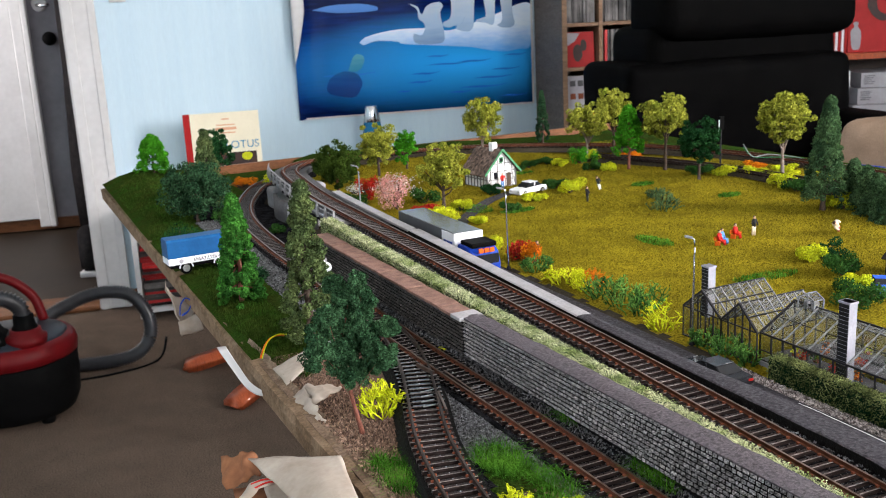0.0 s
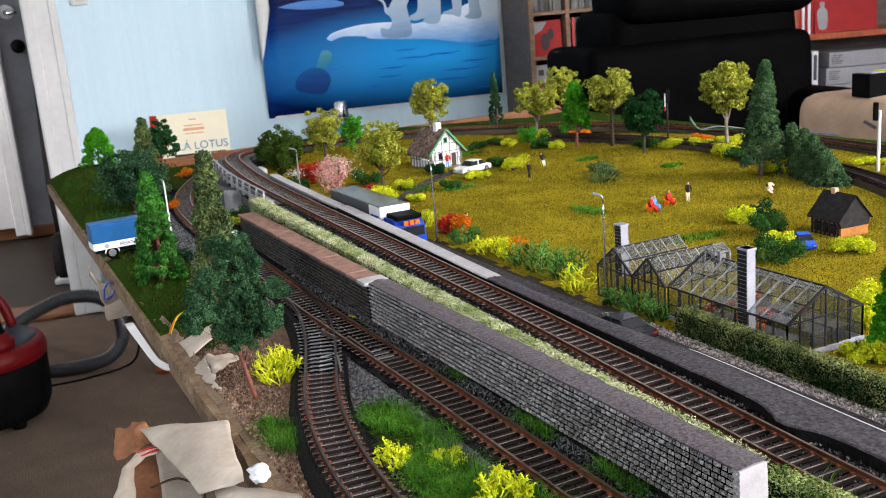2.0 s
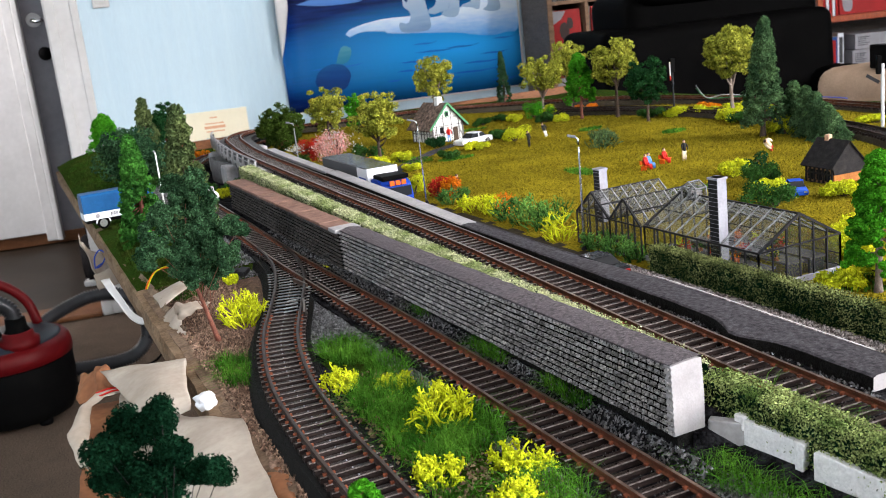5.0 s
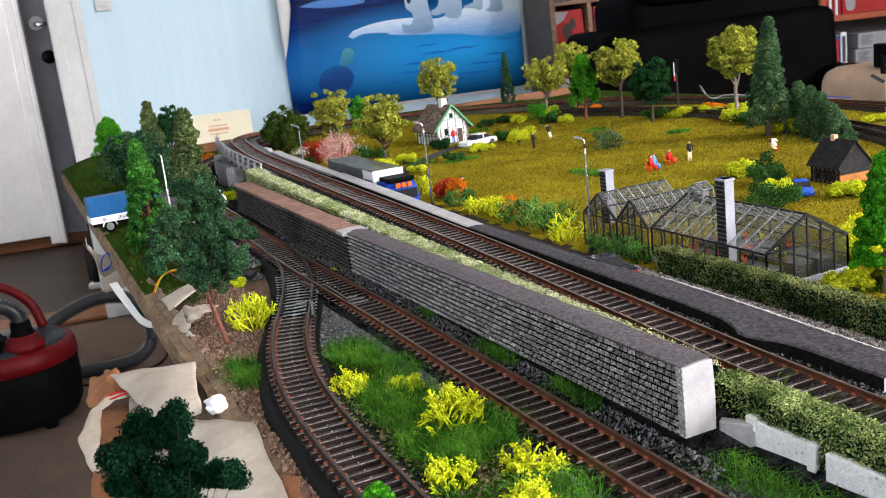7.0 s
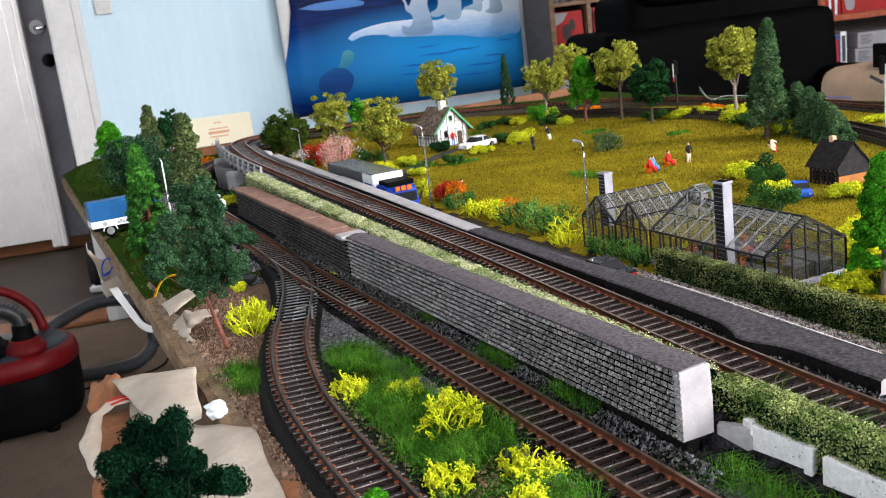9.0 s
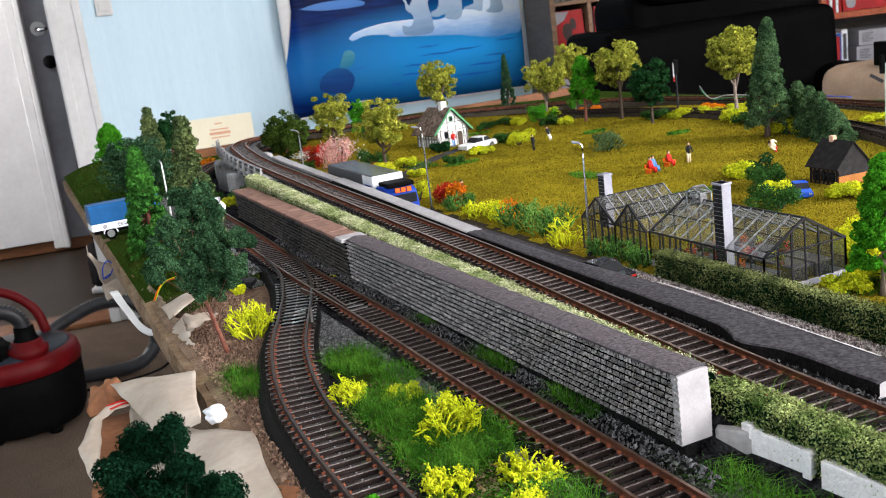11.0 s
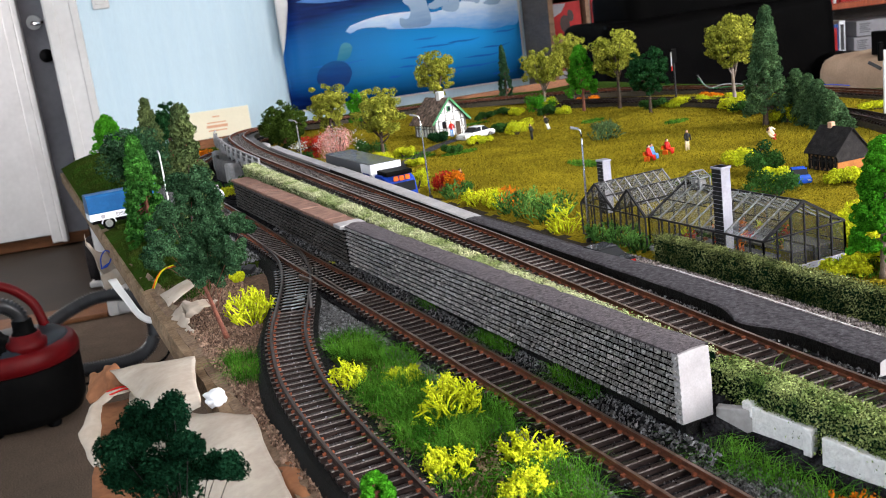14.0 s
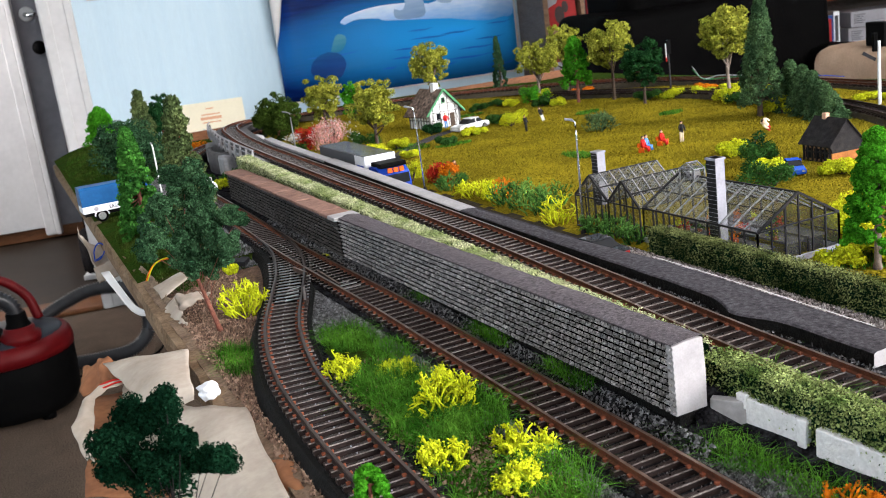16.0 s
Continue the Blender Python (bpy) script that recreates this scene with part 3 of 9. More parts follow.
room_box("hall_skirting", (-1.7, 0.02, 1.60, 1.62, FLOOR_Z, FLOOR_Z + 0.055), M["oak"], "brown wooden skirting of the hall", "skirting", bevel=0.004)
hd = thing("hall_door", "closed white hall door with a moulded frame", "door", ROOM, kind="structure")
boxpart("door_leaf", (-1.4, -0.456, 1.575, 1.60, FLOOR_Z + 0.06, 1.25), M["white_paint"], hd, bevel=0.004)
boxpart("door_casing", (-0.456, -0.405, 1.56, 1.60, FLOOR_Z + 0.02, 1.32), M["white_paint"], hd, bevel=0.006)
boxpart("door_casing", (-0.405, -0.378, 1.545, 1.60, FLOOR_Z + 0.02, 1.32), M["white_paint"], hd, bevel=0.006)
kn = thing("coat_peg", "black ball coat knob on a chrome base on the hall wall", "knob", ROOM)
bm = bmesh.new()
bmesh.ops.create_uvsphere(bm, u_segments=20, v_segments=12, radius=0.033, matrix=Matrix.Translation((-0.291, 1.55, 0.182)))
part("ball", bm, M["rubber"], kn, smooth=True)
bm = bmesh.new()
lathe(bm, [(0.03, 0), (0.03, 0.01), (0.012, 0.02), (0.012, 0.05)], 16, Matrix.Translation((-0.291, 1.62, 0.182)) @ Matrix.Rotation(radians(90), 4, "X"))
part("base", bm, M["chrome"], kn, "round chrome base", smooth=True)
hk = thing("coat_hook", "chrome coat hook on a round plate on the hall wall", "hook", ROOM)
bm = bmesh.new()
lathe(bm, [(0.035, 0), (0.035, 0.008), (0.03, 0.012)], 18, Matrix.Translation((-0.325, 1.62, 0.345)) @ Matrix.Rotation(radians(90), 4, "X"))
part("plate", bm, M["white_paint"], hk)
v, f = tube_data([(-0.325, 1.61, 0.345), (-0.325, 1.56, 0.34), (-0.30, 1.54, 0.335), (-0.27, 1.54, 0.34)], 0.009, 8)
mesh_ob("arm", v, f, M["chrome"], hk, smooth=True)
ct_ = thing("hanging_coat", "long black coat hanging in the dark hall corner", "coat", ROOM @ pose(-0.14, 1.48, FLOOR_Z))
bm = bmesh.new()
lathe(bm, [(0.12, 0.02), (0.125, 0.3), (0.105, 0.8), (0.10, 1.2), (0.11, 1.5), (0.05, 1.62)], 28, Matrix.Diagonal((1, 0.6, 1, 1)))
for v in bm.verts:
    v.co *= 1 + 0.05 * noise.noise(Vector((v.co.x * 30, v.co.y * 30, v.co.z * 1.5)))
part("cloth", bm, M["dark_cloth"], ct_, smooth=True)
sh = thing("shoe", "black shoe with a pale sole on the hall floor", "shoe", ROOM @ pose(-0.10, 0.62, FLOOR_Z, 0, 0, 80))
bm = bmesh.new()
prism(bm, [(-0.13, 0.02), (0.13, 0.02), (0.14, 0.05), (0.09, 0.07), (0.02, 0.12), (-0.05, 0.2), (-0.13, 0.2), (-0.14, 0.08)], -0.04, 0.04)
bmesh.ops.bevel(bm, geom=bm.edges[:], offset=0.012, segments=2, affect="EDGES")
part("upper", bm, M["dark_cloth"], sh, smooth=True)
boxpart("sole", (-0.14, 0.145, -0.045, 0.045, -0.002, 0.022), M["white_paint"], sh, "pale rubber sole", bevel=0.006)
room_box("skirting_far", (0.06, R_R, -0.016, 0.0, FLOOR_Z, FLOOR_Z + 0.06), M["oak"], "orange-brown wooden skirting under the blue wall", "skirting", bevel=0.004)
outlet = thing("light_switch", "white plastic light switch on the blue wall", "switch", ROOM @ pose(0.135, 0, 0.330))
boxpart("plate", (-0.027, 0.027, -0.012, 0.0, -0.03, 0.05), M["white_paint"], outlet, bevel=0.004)
boxpart("rocker", (-0.016, 0.016, -0.017, -0.012, -0.015, 0.035), M["white_paint"], outlet, bevel=0.002)

# ---------- the layout: board and ground ----------
X0, X1, Y0, Y1 = 0.141, 1.045, -0.20, 1.47


def lerp(x, xs, ys):
    return float(np.interp(x, xs, ys))


def zu(y):
    """Level of the upper line's sleepers."""
    return lerp(y, [0.0, 0.2, 0.5, 0.85, 1.1, 1.3], [0.0105, 0.0115, 0.0165, 0.0235, 0.0265, 0.0270])


def branch_x(y):
    return lerp(y, [0.05, 0.24, 0.30, 0.36, 0.424, 0.482, 0.53, 0.60], [0.166, 0.168, 0.169, 0.1735, 0.1865, 0.206, 0.222, 0.235])


def gz(x, y):
    """Height of the modelled ground."""
    n = noise.noise(Vector((x * 9, y * 9, 0.3)))
    n2 = noise.noise(Vector((x * 30, y * 30, 1.7)))
    if x > 0.30:
        bank = 0.016 * lerp(y, [1.19, 1.31], [0, 1]) * lerp(x, [0.40, 0.46, 0.70, 0.95], [0, 1, 0.7, 0])
        return -0.0075 + 0.0032 * n + 0.0006 * n2 + bank if x > 0.43 else -0.009 + lerp(x, [0.40, 0.43], [0, 0.0018])
    if x < branch_x(y) - 0.012 and y < 0.62:
        return -0.008 + 0.0012 * n2 + lerp(x, [0.141, 0.16], [-0.003, 0])
    z = -0.0035 + 0.0005 * n2
    far = max(0.0, min(1.0, (y - 1.12) / 0.25))
    z += far * lerp(x, [0.14, 0.19, 0.26, 0.30], [0.004, 0.016, 0.010, 0.0])
    z += lerp(x, [0.141, 0.165], [-0.004, 0.0])
    return z


def ground_kind(x, y):
    j = 0.006 * noise.noise(Vector((x * 60, y * 60, 5.0)))
    if y > 1.36 or x > 0.985 or (x > 0.93 and y > 1.2):
        return 1
    if x > 0.405 + j:
        return 0                                        # meadow
    if x > 0.30:
        return 3
    if x < branch_x(y) - 0.011 and y < 0.70:
        if 0.36 + j < y < 0.60 + j:
            return 4                                    # gravel
        return 1
    if x < 0.205 + j and y > 0.70:
        return 1                                        # dark grass
    if y > 1.20:
        return 1
    if 0.19 < y < 0.415 + j and branch_x(y) + 0.0185 + j < x < 0.2235 + j:
        return 1
    return 2                                            # ballast


NX, NY = 200, 330
gv, gf, gm = [], [], []
for i in range(NY + 1):
    for k in range(NX + 1):
        x, y = X0 + (X1 - X0) * k / NX, Y0 + (Y1 - Y0) * i / NY
        gv.append((x, y, gz(x, y)))
for i in range(NY):
    for k in range(NX):
        a = i * (NX + 1) + k
        gf.append((a, a + 1, a + NX + 2, a + NX + 1))
        gm.append(ground_kind(X0 + (X1 - X0) * (k + 0.5) / NX, Y0 + (Y1 - Y0) * (i + 0.5) / NY))
ground = mesh_ob("ground", gv, gf, [M["meadow"], M["darkgrass"], M["ballast_ground"], M["soil"], M["brown_gravel"]], smooth=True, fm=gm)
tagged(ground, "flocked model ground: golden meadow, dark grass, ballast and gravel", "ground", kind="structure")

table = thing("layout_table", "raw fibreboard layout board with a rough edge on wooden legs", "table")
bm = bmesh.new()
box(bm, X0 - 0.002, X1 + 0.002, Y0 - 0.002, Y1 + 0.002, -0.0245, -0.0135, bevel=0.001)
part("board", bm, M["chipboard"], table)
bm = bmesh.new()
rng = np.random.default_rng(3)
prev = None
for i in range(121):                                   # frayed front rim
    y = Y0 + (Y1 - Y0) * i / 120
    w, h = 0.004 + 0.003 * rng.random(), -0.0095 + 0.002 * rng.random()
    ring = [bm.verts.new(p) for p in ((X0 - 0.004 + 0.0025 * rng.random(), y, -0.0135), (X0 - 0.003 + 0.002 * rng.random(), y, h), (X0 + w, y, h + 0.001), (X0 + w + 0.002, y, -0.0135))]
    if prev:
        for q in range(3):
            bm.faces.new((prev[q], prev[q + 1], ring[q + 1], ring[q]))
    prev = ring
part("rim", bm, M["chipboard"], table, "frayed brown fibreboard rim", smooth=False)
bm = bmesh.new()
prev = None
for i in range(90):                                    # tan board strip along the front edge
    y = 0.16 + 0.70 * i / 89
    j = 0.0008 * rng.random(4)
    ring = [bm.verts.new(p) for p in ((X0 + 0.0015 + j[0], y, -0.0136), (X0 + 0.0022 + j[1], y, -0.0078 + j[2]), (X0 + 0.0098 + 2 * j[3], y, -0.0068 + j[0]), (X0 + 0.0112 + j[1], y, -0.0125))]
    if prev:
        for q in range(3):
            bm.faces.new((prev[q], prev[q + 1], ring[q + 1], ring[q]))
    prev = ring
bmesh.ops.recalc_face_normals(bm, faces=bm.faces[:])
part("edge_strip", bm, M["rim_board"], table, "tan fibreboard edge strip")
boxpart("back_rim", (X0 + 0.12, X1, Y1 + 0.003, Y1 + 0.011, -0.03, 0.004), M["oak"], table, "red-brown wooden back rim", bevel=0.001)
for x, y in ((0.52, 0.0), (1.02, 0.0), (0.52, 1.38), (1.02, 1.38)):
    boxpart("leg", (x - 0.03, x + 0.03, y - 0.03, y + 0.03, FLOOR_Z, -0.0245), M["birch"], table, bevel=0.004)

# ---------- tracks ----------
PITCH = 0.0066


def rail_profile_tube(path, side, z, h=0.0025):
    """A rail beside a centre line: foot, web, head; two slots: 0 side, 1 head."""
    prof = [(-0.0011, 0), (-0.0011, 0.0004), (-0.0003, 0.0007), (-0.0003, h - 0.0008), (-0.0006, h - 0.0006), (-0.0006, h), (0.0006, h), (0.0006, h - 0.0006), (0.0003, h - 0.0008), (0.0003, 0.0007), (0.0011, 0.0004), (0.0011, 0)]
    vs, fs, fm = [], [], []
    n = len(prof)
    for i, p in enumerate(path):
        d = (path[min(i + 1, len(path) - 1)] - path[max(i - 1, 0)])
        d.z = 0
        d.normalize()
        s = Vector((d.y, -d.x, 0))
        for u, w in prof:
            vs.append(p + s * (side + u) + Vector((0, 0, z + w)))
    for i in range(len(path) - 1):
        for k in range(n - 1):
            a = i * n + k
            fs.append((a, a + 1, a + n + 1, a + n))
            fm.append(1 if k == 5 else 0)
    fs += [tuple(range(n)), tuple(range((len(path) - 1) * n, len(path) * n))[::-1]]
    fm += [0, 0]
    return vs, fs, fm


def sleeper_mesh(chairs, stud, length=0.0246, wood="sleeper"):
    bm = bmesh.new()
    prism(bm, [(-0.00145, -0.0022), (0.00145, -0.0022), (0.0012, 0.0), (-0.0012, 0.0)], -length / 2, length / 2, Matrix.Rotation(0, 4, "Z"))
    # pale edge strip: wear, and the edge's highlight put into the colour
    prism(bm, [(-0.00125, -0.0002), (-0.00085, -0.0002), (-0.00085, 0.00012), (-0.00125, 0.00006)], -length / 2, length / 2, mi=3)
    for s in (-1, 1):
        for o in (-1, 1):
            box(bm, -0.0006, 0.0006, s * 0.00865 + o * 0.0015 - 0.0007, s * 0.00865 + o * 0.0015 + 0.0007, 0.0, 0.0009, mi=1)
    box(bm, -0.00022, 0.00022, -0.00022, 0.00022, 0.0, 0.0004, mi=2)
    bm.normal_update()
    me = bpy.data.meshes.new("sleeper")
    bm.to_mesh(me)
    bm.free()
    me.materials.append(M[wood])
    me.materials.append(M[chairs])
    me.materials.append(M[stud])
    me.materials.append(M["edge_highlight"])
    return me


# pale grey and silver studs carry the studs' tiny glints in their colour
SLEEPER_RUSTY, SLEEPER_DARK = sleeper_mesh("chair_rust", "rubber"), sleeper_mesh("chair_rust", "chimney_grey")
SLEEPER_GLOSS = sleeper_mesh("rubber", "silver", wood="sleeper_gloss")


def heading(path, i):
    d = path[min(i + 1, len(path) - 1)] - path[max(i - 1, 0)]
    return math.atan2(d.y, d.x)


def track(label, pts, pieces=True, bed=0.0150, skirt=0.004, bedmat="ballast_ground", gap=None, rusty=True, lengths=None):
    """Sleepers, two rails and a bed along a centre line."""
    t = thing("railway_track", label, "model track")
    path = spline(pts, PITCH)
    side = M["rail_rust"] if rusty else M["rail_dark"]
    for s in (-0.00865, 0.00865):
        v, f, fm = rail_profile_tube(path, s, 0.0)
        mesh_ob("rail", v, f, [side, M["rail_top"] if rusty else M["rail_top_dark"]], t, fm=fm)
    rest = []
    for i, p in enumerate(path):
        h = heading(path, i)
        m = Matrix.Translation(p) @ Matrix.Rotation(h, 4, "Z")
        L = lengths(p) if lengths else 1.0
        if L <= 0:
            continue
        if pieces and i < 300:
            ob = new("sleeper", SLEEPER_GLOSS if 0.472 < p.y < 0.62 and p.x < 0.25 else SLEEPER_RUSTY if rusty else SLEEPER_DARK)
            ob.parent = t
            ob.matrix_basis = m @ Matrix.Rotation(random.uniform(-0.008, 0.008), 4, "Z") @ Matrix.Diagonal((1, L, 1, 1))
        else:
            rest.append(m)
    if rest:
        bm = bmesh.new()
        for m in rest:
            box(bm, -0.0012, 0.0012, -0.0123, 0.0123, -0.0022, 0, m=m)
        ob = part("sleeper_run", bm, M["sleeper"], t)
        tagged(ob, kind="stuff")
    vs, fs = [], []
    for i, p in enumerate(path):
        h = heading(path, i)
        s = Vector((math.sin(h), -math.cos(h), 0))
        for u, w in ((-bed - skirt, -0.0021 - skirt * 1.6), (-bed, -0.0021), (0, -0.0019), (bed, -0.0021), (bed + skirt, -0.0021 - skirt * 1.6)):
            vs.append(p + s * u + Vector((0, 0, w)))
    for i in range(len(path) - 1):
        for k in range(4):
            a = i * 5 + k
            fs.append((a, a + 1, a + 6, a + 5))
    mesh_ob("trackbed", vs, fs, M[bedmat], t)
    return t, path


LOW = [(0.2418, -0.15, 0), (0.2418, 0.10, 0), (0.2418, 0.30, 0), (0.2415, 0.42, 0), (0.239, 0.52, 0), (0.238, 0.60, 0), (0.240, 0.75, 0), (0.2405, 0.9, 0), (0.247, 1.03, 0), (0.263, 1.125, 0), (0.292, 1.21, 0), (0.33, 1.285, 0), (0.40, 1.35, 0), (0.50, 1.395, 0)]
BRANCH = [(0.166, -0.15, 0), (0.166, 0.05, 0), (0.167, 0.15, 0), (0.168, 0.24, 0), (0.169, 0.30, 0), (0.1735, 0.36, 0), (0.1865, 0.424, 0), (0.206, 0.482, 0), (0.222, 0.53, 0), (0.2345, 0.585, 0), (0.2382, 0.64, 0)]
UP = [(x, y, zu(y)) for x, y in ((0.306, -0.12), (0.309, 0.05), (0.311, 0.2), (0.314, 0.3), (0.318, 0.42), (0.3195, 0.5), (0.3195, 0.7), (0.319, 0.85), (0.322, 1.0), (0.330, 1.1), (0.345, 1.2))]
UP += [(0.377, 1.258, 0.026), (0.42, 1.292, 0.023)]
LOOP = [(0.42, 1.292, 0.023), (0.50, 1.325, 0.016), (0.60, 1.342, 0.013), (0.70, 1.328, 0.010), (0.80, 1.28, 0.007), (0.90, 1.19, 0.004), (0.96, 1.07, 0.001), (0.98, 0.93, 0), (0.965, 0.75, 0), (0.93, 0.58, 0), (0.89, 0.4, 0), (0.83, 0.2, 0)]
INNER = [(0.80, 1.20, 0), (0.85, 1.08, 0), (0.878, 0.94, 0), (0.868, 0.78, 0), (0.832, 0.65, 0), (0.78, 0.54, 0), (0.70, 0.40, 0)]


def branch_sleeper(p):
    return 0.0 if p.y > 0.565 else lerp(p.y, [0.50, 0.55], [1.0, 1.12])


track("brown plastic H0 track with rusty rails beside the stone wall", LOW, lengths=lambda p: 1.22 if 0.52 < p.y < 0.585 else 1.0)
track("curved H0 siding track with dark brown sleepers leaving the turnout", BRANCH, bed=0.0145, skirt=0.0065, bedmat="foam_black", rusty=False, lengths=branch_sleeper)
track_up, PATH_UP = track("climbing H0 main line with rusty rails behind the stone wall", UP, skirt=0.006)
track("rusty H0 track round the far end of the layout", LOOP, pieces=False, bed=0.0150, skirt=0.004, bedmat="soil")
track("dark H0 track curving along the far side of the meadow", INNER, pieces=False, rusty=False, bed=0.014, skirt=0.003, bedmat="soil")

# turnout fittings, and strips for the glints on its sleepers
to = thing("turnout", "H0 turnout with silver check rails and point blades", "turnout")
for pts in ([(0.2336, 0.47, 0.0002), (0.2335, 0.51, 0.0002)], [(0.2085, 0.455, 0.0002), (0.217, 0.485, 0.0002)]):
    v, f, fm = rail_profile_tube(spline(pts, 0.004), 0, 0, 0.0026)
    mesh_ob("check_rail", v, f, [M["rail_dark"], M["rail_top"]], to, fm=fm)
bm = bmesh.new()
prism(bm, [(-0.0005, 0.0), (0.0005, 0.0), (0.0005, 0.0026), (-0.0005, 0.0026)], 0, 0.02, Matrix.Translation((0.2275, 0.512, 0)) @ Matrix.Rotation(radians(8), 4, "Z"))
part("frog", bm, M["rail_top"], to, "worn metal frog")
# added silver strips that imitate light glinting off the sleeper tops
for x, y, w in ((0.206, 0.470, 0.005), (0.209, 0.477, 0.006), (0.212, 0.484, 0.006), (0.2145, 0.491, 0.005), (0.2385, 0.466, 0.006), (0.2385, 0.473, 0.006), (0.2375, 0.480, 0.005), (0.2265, 0.512, 0.003)):
    boxpart("tie_strip", (x - w, x + w, y - 0.0004, y + 0.0004, 0.0002, 0.0006), M["silver"], to)

# embankment of the upper line between the two walls
W1 = [(0.2617, 0.2073), (0.2573, 0.529), (0.2535, 0.822)]     # near wall's front line


def w1x(y):
    return lerp(y, [0.0, 0.2073, 0.529, 0.822], [0.2650, 0.2617, 0.2573, 0.2535])


def w2x(y):
    """Inner edge of the parapet on the road side."""
    return lerp(y, [0.0, 0.2, 0.3, 0.4, 0.5, 0.65, 0.86], [0.332, 0.332, 0.3335, 0.3335, 0.3335, 0.336, 0.3375])


vs, fs = [], []
ys = [-0.15 + 0.0125 * i for i in range(81)]
for y in ys:
    z = zu(y) - 0.003
    end = y < 0.205
    for x, h in ((w1x(y) + (0.002 if end else 0.011), -0.004 if end else z - 0.002), (w1x(y) + (0.020 if end else 0.016), -0.0012 if end else z - 0.001), (0.295, z + 0.0005), (w2x(y) + 0.004, z), (w2x(y) + 0.009, z), (w2x(y) + 0.010, -0.012)):
        vs.append((x, y, h + 0.0006 * noise.noise(Vector((x * 90, y * 90, 0)))))
for i in range(len(ys) - 1):
    for k in range(5):
        a = i * 6 + k
        fs.append((a, a + 1, a + 7, a + 6))
emb = mesh_ob("embankment", vs, fs, M["ballast_ground"], smooth=True)
tagged(emb, "ballasted embankment carrying the upper line", "embankment", kind="structure")

# ---------- stone walls ----------


def stone_mesh(name, w, h, d, seed, material):
    """One rough-faced stone, its back at y = 0, front towards -y."""
    r = random.Random(seed)
    vs = [(0, 0, 0), (w, 0, 0), (w, 0, h), (0, 0, h)]
    i, k = 0.00012, 0.00052
    vs += [(i, -d * 0.35, i), (w - i, -d * 0.35, i), (w - i, -d * 0.35, h - i), (i, -d * 0.35, h - i)]
    vs += [(k * r.uniform(0.7, 1.6), -d * r.uniform(0.8, 1.3), k), (w / 2, -d * r.uniform(0.7, 2.0), k * r.uniform(0.6, 1.2)), (w - k * r.uniform(0.7, 1.6), -d * r.uniform(0.8, 1.3), k), (w - k * r.uniform(0.7, 1.6), -d * r.uniform(0.8, 1.3), h - k), (w / 2, -d * r.uniform(0.7, 2.0), h - k * r.uniform(0.6, 1.2)), (k * r.uniform(0.7, 1.6), -d * r.uniform(0.8, 1.3), h - k)]
    fs = [(0, 1, 5, 4), (1, 2, 6, 5), (2, 3, 7, 6), (3, 0, 4, 7), (4, 5, 10, 9, 8), (5, 6, 11, 10), (6, 7, 13, 12, 11), (7, 4, 8, 13), (8, 9, 12, 13), (9, 10, 11, 12)]
    me = bpy.data.meshes.new(name)
    me.from_pydata(vs, [], fs)
    me.materials.append(material)
    return me, vs, fs


ROW = 0.00245
STONE_W, JOINT = 0.0030, 0.00074
STONES = [stone_mesh("stone", STONE_W * (0.8 + 0.09 * k), ROW - JOINT, 0.00075, k, M["stone_a"]) for k in range(6)]


